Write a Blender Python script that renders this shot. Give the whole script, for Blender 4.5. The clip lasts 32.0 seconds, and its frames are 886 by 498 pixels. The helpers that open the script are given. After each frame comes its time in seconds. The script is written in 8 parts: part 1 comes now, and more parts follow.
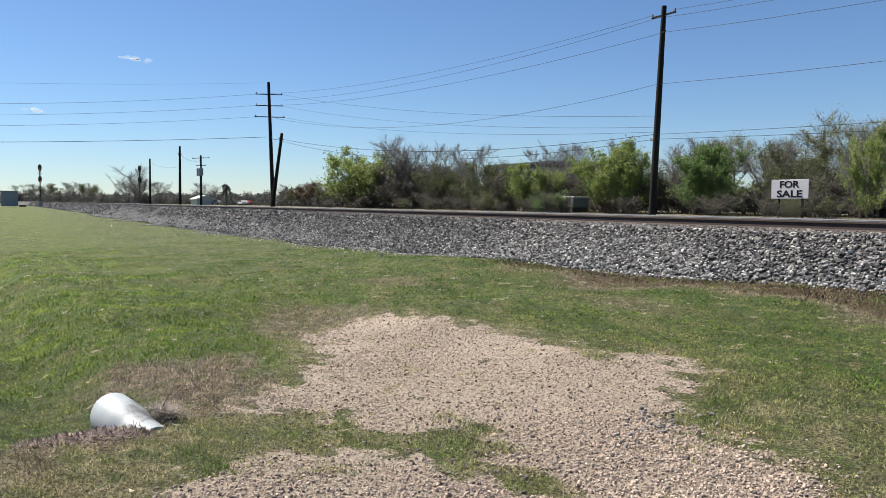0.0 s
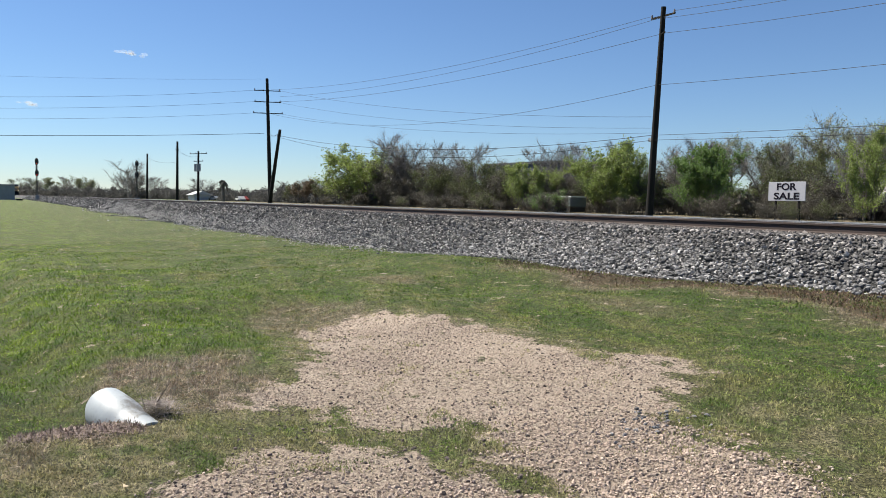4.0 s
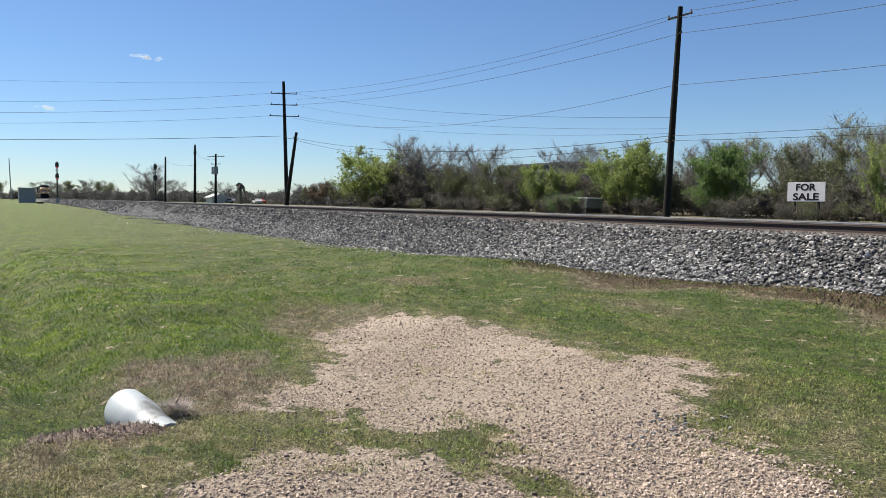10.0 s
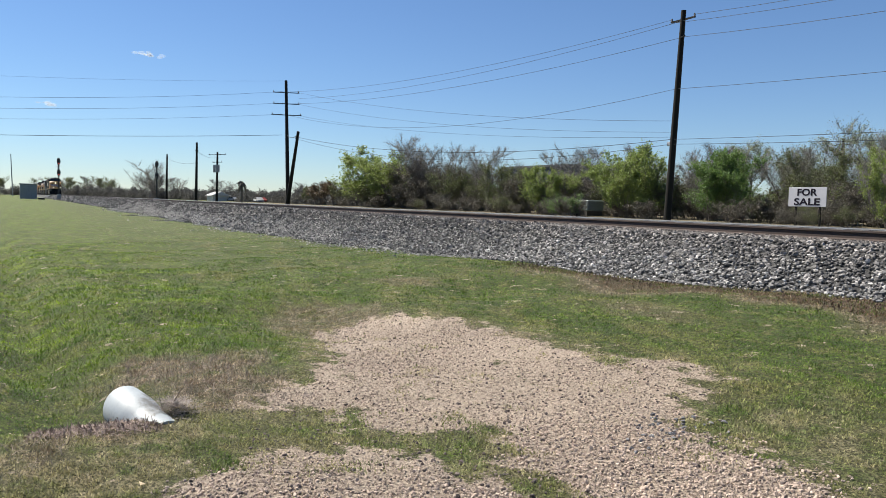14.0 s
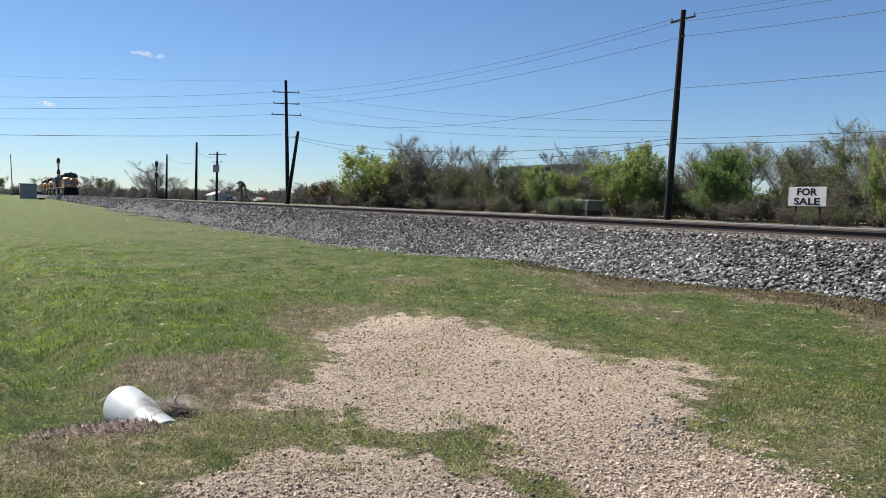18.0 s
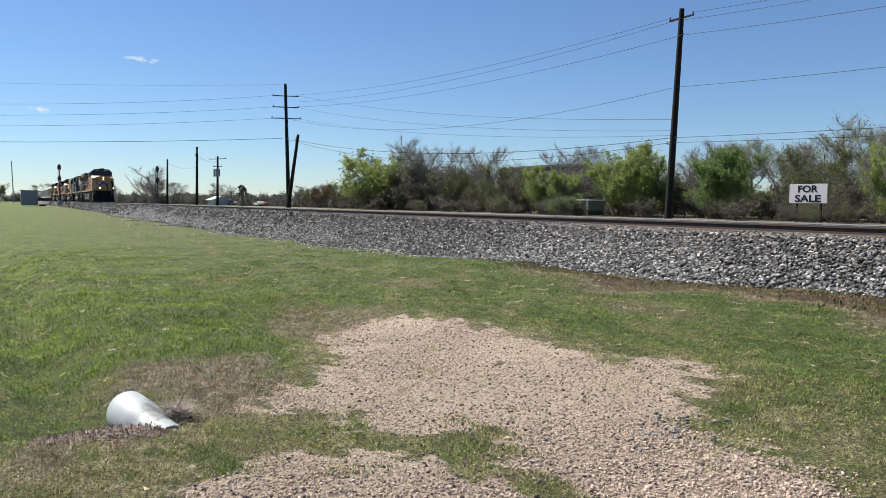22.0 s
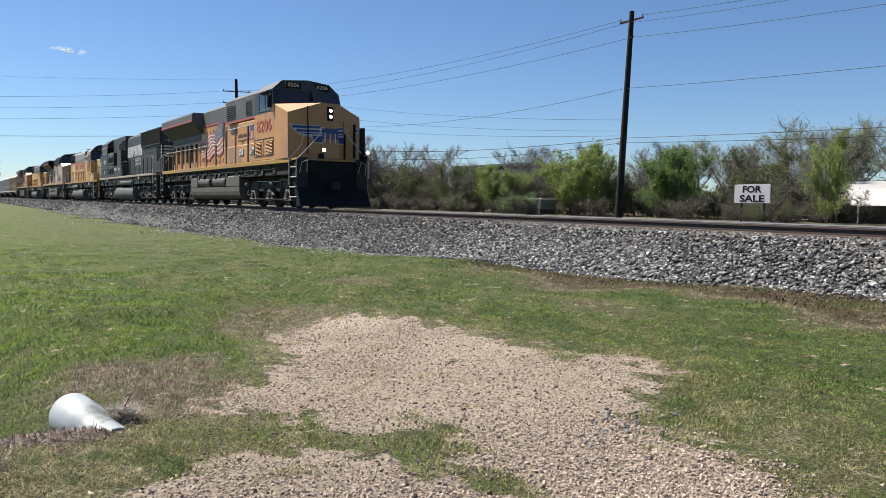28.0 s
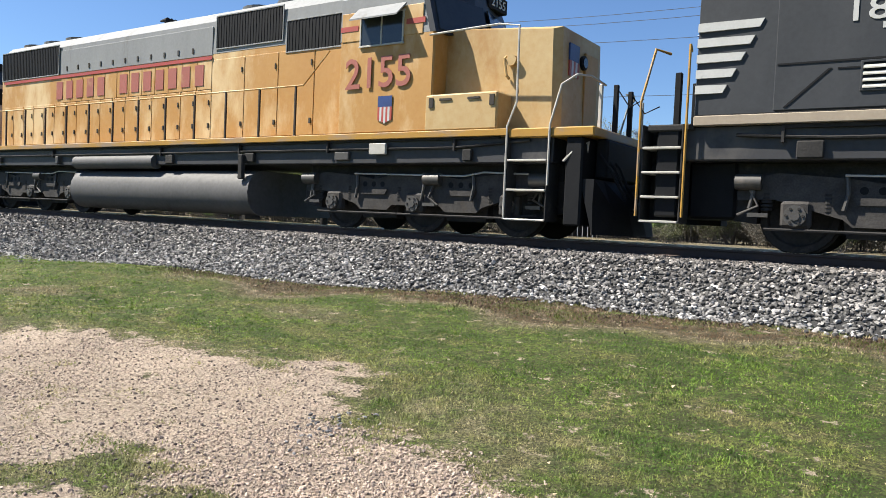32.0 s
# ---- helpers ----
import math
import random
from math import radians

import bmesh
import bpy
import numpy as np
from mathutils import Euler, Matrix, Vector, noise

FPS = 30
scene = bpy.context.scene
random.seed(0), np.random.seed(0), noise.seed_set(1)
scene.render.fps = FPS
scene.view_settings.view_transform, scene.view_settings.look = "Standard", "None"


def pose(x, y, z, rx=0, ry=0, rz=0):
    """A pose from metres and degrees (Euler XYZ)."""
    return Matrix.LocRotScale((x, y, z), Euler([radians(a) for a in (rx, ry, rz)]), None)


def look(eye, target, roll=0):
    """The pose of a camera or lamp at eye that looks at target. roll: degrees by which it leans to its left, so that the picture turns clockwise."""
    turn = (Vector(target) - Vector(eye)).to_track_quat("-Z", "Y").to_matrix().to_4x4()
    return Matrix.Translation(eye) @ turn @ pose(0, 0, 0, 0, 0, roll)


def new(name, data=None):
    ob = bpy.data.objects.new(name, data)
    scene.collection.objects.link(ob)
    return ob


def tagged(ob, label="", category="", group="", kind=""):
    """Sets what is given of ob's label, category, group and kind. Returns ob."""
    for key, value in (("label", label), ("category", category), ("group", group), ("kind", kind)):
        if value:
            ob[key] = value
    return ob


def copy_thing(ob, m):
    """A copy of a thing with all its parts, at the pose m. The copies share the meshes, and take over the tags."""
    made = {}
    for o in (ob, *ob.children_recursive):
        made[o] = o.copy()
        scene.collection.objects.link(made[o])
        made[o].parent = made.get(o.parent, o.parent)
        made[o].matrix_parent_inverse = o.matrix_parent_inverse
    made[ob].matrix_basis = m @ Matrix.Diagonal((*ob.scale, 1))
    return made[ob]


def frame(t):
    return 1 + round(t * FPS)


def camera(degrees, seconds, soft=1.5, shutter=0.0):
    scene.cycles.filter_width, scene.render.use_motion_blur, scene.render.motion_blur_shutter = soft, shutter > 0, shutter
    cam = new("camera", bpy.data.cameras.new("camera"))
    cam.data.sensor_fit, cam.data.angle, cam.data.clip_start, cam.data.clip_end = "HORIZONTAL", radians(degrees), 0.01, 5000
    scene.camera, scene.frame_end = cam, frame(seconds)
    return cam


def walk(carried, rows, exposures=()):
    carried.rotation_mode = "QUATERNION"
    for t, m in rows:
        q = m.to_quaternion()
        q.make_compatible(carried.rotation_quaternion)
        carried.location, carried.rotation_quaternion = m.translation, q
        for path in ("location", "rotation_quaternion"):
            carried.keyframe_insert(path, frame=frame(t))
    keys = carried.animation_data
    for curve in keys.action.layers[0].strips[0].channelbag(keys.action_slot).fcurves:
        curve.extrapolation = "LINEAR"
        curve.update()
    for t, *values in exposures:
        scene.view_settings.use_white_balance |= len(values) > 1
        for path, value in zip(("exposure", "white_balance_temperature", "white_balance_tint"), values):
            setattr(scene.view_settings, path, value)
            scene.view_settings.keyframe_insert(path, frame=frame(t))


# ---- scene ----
EYE = (0.0, 0.0, 1.45)
TRACK_Y = 12.67          # centre line of the track; the train runs towards +x
RAIL_Z = 1.165           # top of the rails
SPEED = 16.6
NOSE_X = 15.15 - SPEED * 30.5   # front coupler of the leading engine at the start

cam = camera(61.5, 32.0, soft=0.7, shutter=0.0)
TURNS = """
0.0 86.40 -0.20 58.68|0.5 86.41 -0.22 58.57|1.0 86.37 -0.41 58.39|1.5 86.34 -0.58 58.23|2.0 86.30 -0.79 58.19|2.5 86.30 -0.87 58.27
3.0 86.29 -0.92 58.39|3.5 86.28 -0.88 58.45|5.5 86.33 -0.70 58.55|6.0 86.36 -0.62 58.56|6.5 86.38 -0.61 58.57|7.0 86.40 -0.56 58.62
7.5 86.41 -0.55 58.68|8.0 86.43 -0.48 58.85|8.5 86.45 -0.41 59.08|9.0 86.45 -0.45 59.34|9.5 86.42 -0.52 59.57|10.0 86.40 -0.65 59.70
10.5 86.37 -0.75 59.75|11.0 86.35 -0.81 59.73|11.5 86.33 -0.82 59.71|12.0 86.35 -0.88 59.72|12.5 86.37 -1.00 59.75|13.0 86.42 -1.16 59.77
13.5 86.45 -1.25 59.77|14.0 86.46 -1.33 59.78|14.5 86.46 -1.32 59.78|16.5 86.46 -1.33 59.78|17.5 86.46 -1.34 59.78|18.0 86.44 -1.30 59.77
18.5 86.45 -1.27 59.80|19.0 86.43 -1.23 59.81|19.5 86.43 -1.10 59.81|20.0 86.43 -1.00 59.76|20.5 86.46 -0.87 59.69|21.0 86.47 -0.78 59.67
21.5 86.51 -0.70 59.72|22.0 86.56 -0.60 59.83|22.5 86.62 -0.54 59.93|23.0 86.65 -0.47 60.00|23.5 86.65 -0.46 60.03|24.0 86.65 -0.45 60.04
24.5 86.65 -0.45 60.04|26.5 86.57 -0.37 59.51|27.0 86.51 -0.45 58.69|27.5 86.45 -0.67 57.56|28.0 86.47 -0.88 56.26|28.5 86.48 -1.13 55.14
29.0 86.55 -1.31 54.15|29.5 86.55 -1.64 53.02|30.0 86.47 -1.96 51.79|30.5 86.59 -2.28 50.30|31.0 86.82 -2.59 47.67|31.5 87.02 -2.72 43.74
31.7 87.22 -2.70 41.30|31.8 87.35 -2.66 39.60|31.9 87.50 -2.60 37.05|32.0 87.63 -2.52 33.94
"""
rows = []
for entry in TURNS.replace("\n", "|").split("|"):
    if entry.strip():
        t, rx, ry, rz = (float(v) for v in entry.split())
        rows.append((t, pose(*EYE, rx, ry, rz)))
walk(cam, rows, [(0.0, 1.06), (27.0, 1.06), (28.5, 1.10), (29.0, 1.14), (30.0, 1.30), (31.0, 1.44), (32.0, 1.42)])

# ---- light ----
SUN_TO = Vector((-1.5, -0.86, 2.2)).normalized()
world = bpy.data.worlds.new("sky")
scene.world = world
world.use_nodes = True
wn = world.node_tree.nodes
sky = wn.new("ShaderNodeTexSky")
sky.sky_type = "NISHITA"
sky.sun_disc = False
sky.sun_elevation = math.asin(SUN_TO.z)
sky.sun_rotation = math.atan2(SUN_TO.x, SUN_TO.y)
sky.air_density, sky.dust_density, sky.ozone_density, sky.altitude = 1.0, 0.0, 4.2, 0
wn["Background"].inputs[1].default_value = 0.0465
tint = wn.new("ShaderNodeMix")
tint.data_type, tint.blend_type = "RGBA", "MULTIPLY"
tint.inputs[0].default_value = 1.0
tint.inputs[7].default_value = (0.885, 1.01, 1.185, 1)
world.node_tree.links.new(sky.outputs[0], tint.inputs[6])
world.node_tree.links.new(tint.outputs[2], wn["Background"].inputs[0])
sun = new("sun", bpy.data.lights.new("sun", "SUN"))
sun.data.energy, sun.data.angle, sun.data.color = 5.0, radians(0.53), (1.0, 0.945, 0.835)
sun.matrix_world = look(SUN_TO * 50, (0, 0, 0))

# ---- materials ----
def mat(name, c1, c2, scale=4.0, rough=0.7, metal=0.0, bump=0.0, bscale=40.0, spot=None, spot_scale=1.0, spot_at=0.6,
        random_by="", vary=0.45, streak=0.0, coat=0.0):
    """Two colours mixed by noise at two scales, an optional third in patches, relief and rough variation."""
    m = bpy.data.materials.new(name)
    m.use_nodes = True
    nt = m.node_tree
    N, L = nt.nodes, nt.links
    bsdf = N["Principled BSDF"]
    co = N.new("ShaderNodeTexCoord")
    mp = N.new("ShaderNodeMapping")
    L.new(co.outputs["Object"], mp.inputs[0])
    if streak:
        mp.inputs["Scale"].default_value = (1, 1, streak)
    def noise_tex(s, detail=6.0, src=mp.outputs[0]):
        n = N.new("ShaderNodeTexNoise")
        n.inputs["Scale"].default_value, n.inputs["Detail"].default_value, n.inputs["Roughness"].default_value = s, detail, 0.65
        L.new(src, n.inputs["Vector"])
        return n.outputs["Fac"]
    def ramp(src, lo, hi):
        r = N.new("ShaderNodeMapRange")
        r.inputs["From Min"].default_value, r.inputs["From Max"].default_value = lo, hi
        L.new(src, r.inputs["Value"])
        return r.outputs[0]
    def mix(fac, a, b, kind="MIX"):
        x = N.new("ShaderNodeMix")
        x.data_type, x.blend_type = "RGBA", kind
        for sock, v in ((x.inputs[0], fac), (x.inputs[6], a), (x.inputs[7], b)):
            if isinstance(v, (int, float)):
                sock.default_value = v
            elif isinstance(v, tuple):
                sock.default_value = (*v, 1)
            else:
                L.new(v, sock)
        return x.outputs[2]
    a = noise_tex(scale)
    b = noise_tex(scale * 9, 4.0, co.outputs["Object"])
    mm = N.new("ShaderNodeMath"); mm.operation = "MULTIPLY_ADD"
    L.new(a, mm.inputs[0]); mm.inputs[1].default_value = 0.6
    m2 = N.new("ShaderNodeMath"); m2.operation = "MULTIPLY"; L.new(b, m2.inputs[0]); m2.inputs[1].default_value = 0.4
    L.new(m2.outputs[0], mm.inputs[2])
    col = mix(ramp(mm.outputs[0], 0.36, 0.64), c1, c2)
    if spot:
        s = noise_tex(spot_scale, 8.0)
        col = mix(ramp(s, spot_at, spot_at + 0.12), col, spot)
    if random_by:
        if random_by == "island":
            g = N.new("ShaderNodeNewGeometry"); rnd = g.outputs["Random Per Island"]
        else:
            g = N.new("ShaderNodeObjectInfo"); rnd = g.outputs["Random"]
        h = N.new("ShaderNodeHueSaturation")
        r2 = N.new("ShaderNodeMapRange"); r2.inputs["To Min"].default_value, r2.inputs["To Max"].default_value = 1 - vary, 1 + vary
        L.new(rnd, r2.inputs["Value"]); L.new(r2.outputs[0], h.inputs["Value"])
        L.new(col, h.inputs["Color"]); col = h.outputs[0]
    L.new(col, bsdf.inputs["Base Color"])
    rr = N.new("ShaderNodeMapRange")
    rr.inputs["To Min"].default_value, rr.inputs["To Max"].default_value = max(0.05, rough - 0.12), min(1, rough + 0.12)
    L.new(b, rr.inputs["Value"]); L.new(rr.outputs[0], bsdf.inputs["Roughness"])
    bsdf.inputs["Metallic"].default_value = metal
    if coat:
        bsdf.inputs["Coat Weight"].default_value = coat
    if bump:
        bp = N.new("ShaderNodeBump")
        bp.inputs["Strength"].default_value, bp.inputs["Distance"].default_value = 1.0, bump
        L.new(noise_tex(bscale, 5.0, co.outputs["Object"]), bp.inputs["Height"])
        L.new(bp.outputs[0], bsdf.inputs["Normal"])
    return m


def glow(name, colour, strength):
    m = bpy.data.materials.new(name)
    m.use_nodes = True
    b = m.node_tree.nodes["Principled BSDF"]
    b.inputs["Base Color"].default_value = (*colour, 1)
    b.inputs["Emission Color"].default_value = (*colour, 1)
    b.inputs["Emission Strength"].default_value = strength
    return m


YELLOW = mat("yellow_paint", (0.4168, 0.2087, 0.0666), (0.3386, 0.1645, 0.0615), 0.9, 0.5, spot=(0.2282, 0.1241, 0.09225), spot_scale=0.6, spot_at=0.53, streak=0.5)
YELLOW2 = mat("worn_yellow_paint", (0.385, 0.209, 0.0564), (0.342, 0.167, 0.0359), 1.0, 0.55, spot=(0.521, 0.376, 0.197), spot_scale=0.55, spot_at=0.50, streak=0.45)
PALE_YELLOW = mat("bleached_yellow_paint", (0.4215, 0.308, 0.1505), (0.3458, 0.2103, 0.07146), 0.8, 0.55, spot=(0.286, 0.1355, 0.0286), spot_scale=0.6, spot_at=0.52, streak=0.5)
STRIPE_YELLOW = mat("sill_yellow_paint", (0.359, 0.192, 0.0214), (0.291, 0.154, 0.0214), 1.5, 0.5, spot=(0.231, 0.162, 0.103), spot_scale=0.9, spot_at=0.48, streak=3.0)
ROOF_GREY = mat("roof_grey_paint", (0.111, 0.115, 0.12), (0.0812, 0.0855, 0.0897), 1.5, 0.55, spot=(0.0726, 0.0564, 0.0444), spot_scale=0.8, spot_at=0.50, streak=0.4)
PALE_GREY = mat("pale_grey_paint", (0.2304, 0.2349, 0.2385), (0.1845, 0.1881, 0.1926), 1.5, 0.55, spot=(0.1458, 0.135, 0.1233), spot_scale=1.5, spot_at=0.6, streak=0.3)
RED = mat("red_paint", (0.359, 0.0556, 0.0427), (0.282, 0.047, 0.0342), 3, 0.5)
BLUE = mat("blue_paint", (0.0214, 0.047, 0.162), (0.0154, 0.0342, 0.12), 3, 0.45)
WHITE = mat("white_paint", (0.4485, 0.4453, 0.4346), (0.3715, 0.3682, 0.3575), 3, 0.5, spot=(0.1894, 0.182, 0.1681), spot_scale=2.0, spot_at=0.60)
CREAM = mat("cream_sill_paint", (0.301, 0.249, 0.186), (0.246, 0.197, 0.148), 3, 0.55, spot=(0.256, 0.214, 0.171), spot_scale=2, spot_at=0.6)
BLACK = mat("faded_black_paint", (0.0499, 0.05216, 0.05715), (0.03674, 0.03901, 0.04336), 1.4, 0.5, spot=(0.06441, 0.06396, 0.06604), spot_scale=0.9, spot_at=0.58, streak=0.4)
DARK = mat("dark_grille", (0.010, 0.0105, 0.012), (0.006, 0.0065, 0.008), 5, 0.65)
GRIME = mat("grimy_steel", (0.0382, 0.0364, 0.0355), (0.02, 0.0195, 0.02), 3, 0.8, bump=0.004, bscale=30, spot=(0.0727, 0.0645, 0.0573), spot_scale=2.5, spot_at=0.6)
SIDEFRAME = mat("cast_side_frame", (0.06339, 0.05888, 0.05666), (0.02985, 0.02829, 0.02755), 4, 0.75, spot=(0.04625, 0.03952, 0.03354), spot_scale=2.5, spot_at=0.56, bump=0.004, bscale=30)
GRIME2 = mat("dusty_steel", (0.0615, 0.0573, 0.053), (0.0342, 0.0316, 0.0299), 2, 0.55, spot=(0.094, 0.0812, 0.0684), spot_scale=2, spot_at=0.58)
for m_ in (GRIME, DARK, SIDEFRAME, BLACK, PALE_GREY, ROOF_GREY):
    m_.node_tree.nodes["Principled BSDF"].inputs["Specular IOR Level"].default_value = 0.15
PEDESTAL = mat("dusty_pedestal", (0.15, 0.132, 0.115), (0.0855, 0.0769, 0.0684), 4, 0.7, spot=(0.0427, 0.0385, 0.0342), spot_scale=5, spot_at=0.6)
TANK = mat("tank_paint", (0.07752, 0.0748, 0.07548), (0.05256, 0.05134, 0.05195), 1.2, 0.68, spot=(0.051, 0.03944, 0.034), spot_scale=1.2, spot_at=0.60)
TANK_TAN = mat("dusty_tank_paint", (0.0957, 0.0803, 0.0684), (0.065, 0.0547, 0.047), 1.5, 0.5, spot=(0.0855, 0.0684, 0.0556), spot_scale=1.8, spot_at=0.6)
RAILGREY = mat("handrail_paint", (0.427, 0.41, 0.376), (0.308, 0.291, 0.256), 6, 0.5)
RAILDARK = mat("stanchion_paint", (0.026, 0.019, 0.014), (0.014, 0.011, 0.009), 6, 0.8)
GLASS = mat("dark_glass", (0.03, 0.035, 0.04), (0.02, 0.025, 0.03), 2, 0.08)
LAMP = glow("headlight_lens", (1.0, 0.80, 0.52), 4.5)
# soot on the wing's underside, painted shadow on the band below it
SOOT_AND_SHADE = mat("sooty_black_paint", (0.026, 0.026, 0.030), (0.016, 0.016, 0.019), 1.2, 0.6, spot=(0.05, 0.046, 0.044), spot_scale=1.0, spot_at=0.56)
LETTER_RED = mat("faded_lettering_red", (0.308, 0.0897, 0.0641), (0.239, 0.0726, 0.0513), 1.4, 0.55, spot=(0.359, 0.205, 0.094), spot_scale=1.2, spot_at=0.60)
CAB_DARK = mat("cab_black_paint", (0.020, 0.021, 0.024), (0.013, 0.014, 0.016), 2, 0.45)
FLAG_RED = mat("faded_flag_red", (0.368, 0.0897, 0.0769), (0.291, 0.0726, 0.0598), 3, 0.55)
FLAG_PALE = mat("faded_flag_white", (0.513, 0.47, 0.427), (0.393, 0.35, 0.308), 3, 0.55)
FLAG_BLUE = mat("faded_flag_blue", (0.0769, 0.094, 0.137), (0.0598, 0.0726, 0.103), 3, 0.55)
SLOGAN = mat("faded_slogan_paint", (0.13, 0.08, 0.045), (0.09, 0.058, 0.038), 3, 0.6)
TAN = mat("faded_tan_paint", (0.325, 0.239, 0.197), (0.274, 0.197, 0.162), 1.3, 0.55, spot=(0.359, 0.316, 0.282), spot_scale=1.2, spot_at=0.55, streak=0.4)
HOPPER = mat("hopper_grey_paint", (0.496, 0.487, 0.47), (0.402, 0.393, 0.376), 1.0, 0.55, spot=(0.274, 0.239, 0.205), spot_scale=0.9, spot_at=0.58, streak=0.3)
HOPPER2 = mat("hopper_tan_paint", (0.427, 0.342, 0.239), (0.359, 0.282, 0.205), 1.0, 0.55, spot=(0.239, 0.188, 0.145), spot_scale=0.9, spot_at=0.58, streak=0.3)
TANKCAR = mat("tank_car_paint", (0.0769, 0.0769, 0.0812), (0.047, 0.047, 0.0513), 1.0, 0.4)
RUST = mat("rusty_rail_steel", (0.05047, 0.03074, 0.0252), (0.03074, 0.0203, 0.01721), 6, 0.75, spot=(0.02772, 0.02095, 0.01843), spot_scale=4, spot_at=0.6, bump=0.002, bscale=60)
SHINE = mat("polished_rail_head", (0.60, 0.58, 0.56), (0.48, 0.46, 0.44), 8, 0.28, metal=1.0)
GAUGE = mat("polished_gauge_face", (0.55, 0.53, 0.51), (0.40, 0.385, 0.37), 8, 0.36, metal=0.6)
SLEEPER = mat("weathered_sleeper_wood", (0.1, 0.0714, 0.0536), (0.0571, 0.0429, 0.0357), 5, 0.85, bump=0.01, bscale=20)
def crushed(name):
    """Angular stones from near black to pale, dusted with brown near the rails."""
    m = mat(name, (0.405, 0.40, 0.394), (0.294, 0.29, 0.287), 22, 0.8)
    nt = m.node_tree
    N, L = nt.nodes, nt.links
    b = N["Principled BSDF"]
    base = b.inputs["Base Color"].links[0].from_socket
    g = N.new("ShaderNodeNewGeometry")
    cr = N.new("ShaderNodeValToRGB")
    el = cr.color_ramp.elements
    el[0].position, el[0].color = 0.0, (0.10, 0.099, 0.10, 1)
    el[1].position, el[1].color = 1.0, (1.4, 1.38, 1.36, 1)
    for p, c in ((0.35, (0.235, 0.233, 0.231, 1)), (0.70, (0.50, 0.487, 0.485, 1)), (0.90, (0.86, 0.83, 0.81, 1))):
        e = el.new(p)
        e.color = c
    L.new(g.outputs["Random Per Island"], cr.inputs[0])
    mx = N.new("ShaderNodeMix"); mx.data_type, mx.blend_type = "RGBA", "MULTIPLY"; mx.inputs[0].default_value = 1.0
    L.new(base, mx.inputs[6]); L.new(cr.outputs[0], mx.inputs[7])
    sp = N.new("ShaderNodeSeparateXYZ"); L.new(g.outputs["Position"], sp.inputs[0])
    mr = N.new("ShaderNodeMapRange")
    for k, v in (("From Min", TRACK_Y - 3.3), ("From Max", TRACK_Y - 1.3), ("To Min", 0.0), ("To Max", 0.75)):
        mr.inputs[k].default_value = v
    L.new(sp.outputs[1], mr.inputs["Value"])
    m2 = N.new("ShaderNodeMix"); m2.data_type, m2.blend_type = "RGBA", "MULTIPLY"
    L.new(mr.outputs[0], m2.inputs[0]); L.new(mx.outputs[2], m2.inputs[6]); m2.inputs[7].default_value = (0.50, 0.42, 0.37, 1)
    L.new(m2.outputs[2], b.inputs["Base Color"])
    return m


BALLAST = crushed("crushed_granite")
# near-black colour stands in for the shaded gaps between the stones
BALLAST_BED_SHADE = mat("ballast_bed", (0.0429, 0.0414, 0.0414), (0.0143, 0.0143, 0.0143), 26, 0.9, bump=0.04, bscale=24)
GRAVEL = mat("sandy_gravel_stone", (0.4059, 0.3188, 0.2571), (0.2825, 0.2212, 0.1773), 20, 0.85, random_by="island", vary=0.45)
POLE = mat("creosoted_pole_wood", (0.020, 0.0175, 0.016), (0.012, 0.011, 0.0105), 4, 0.85, bump=0.006, bscale=30, streak=0.15)
POLE.node_tree.nodes["Principled BSDF"].inputs["Specular IOR Level"].default_value = 0.15
WIRE = mat("wire_metal", (0.05, 0.05, 0.055), (0.035, 0.035, 0.04), 4, 0.5)
CERAMIC = mat("insulator_glaze", (0.16, 0.13, 0.12), (0.10, 0.09, 0.08), 4, 0.3)
BARK = mat("grey_bark", (0.133, 0.113, 0.0977), (0.0859, 0.0727, 0.0625), 6, 0.9, bump=0.01, bscale=25)
TWIG = mat("bare_twigs", (0.2322, 0.2124, 0.2007), (0.1548, 0.1422, 0.1350), 3, 0.9)
BROWN_TWIG = mat("brown_twigs", (0.1404, 0.1206, 0.1017), (0.0918, 0.0788, 0.0668), 3, 0.9)
def leaf(name, c1, c2):
    m = mat(name, c1, c2, 1.2, 0.6, random_by="island", vary=0.28)
    b = m.node_tree.nodes["Principled BSDF"]
    nt = m.node_tree
    tr, mx = nt.nodes.new("ShaderNodeBsdfTranslucent"), nt.nodes.new("ShaderNodeMixShader")
    mx.inputs[0].default_value = 0.4
    nt.links.new(b.inputs["Base Color"].links[0].from_socket, tr.inputs[0])
    nt.links.new(b.outputs[0], mx.inputs[1])
    nt.links.new(tr.outputs[0], mx.inputs[2])
    nt.links.new(mx.outputs[0], nt.nodes["Material Output"].inputs[0])
    return m
LEAF_BRIGHT = leaf("spring_leaves", (0.25, 0.305, 0.082), (0.156, 0.211, 0.0492))
LEAF_GREEN = leaf("green_leaves", (0.1523, 0.2328, 0.06193), (0.08856, 0.1556, 0.03872))
LEAF_OLIVE = leaf("olive_leaves", (0.1305, 0.1512, 0.0563), (0.0879, 0.1017, 0.0408))
LEAF_DIM = leaf("brushwood_leaves", (0.1053, 0.0972, 0.0738), (0.0703, 0.0647, 0.0520))
BRUSH = leaf("far_brushwood", (0.0918, 0.0891, 0.081), (0.0567, 0.0567, 0.05265))
LEAF_RUST = leaf("rusty_buds", (0.1404, 0.1017, 0.0598), (0.0945, 0.0703, 0.0436))
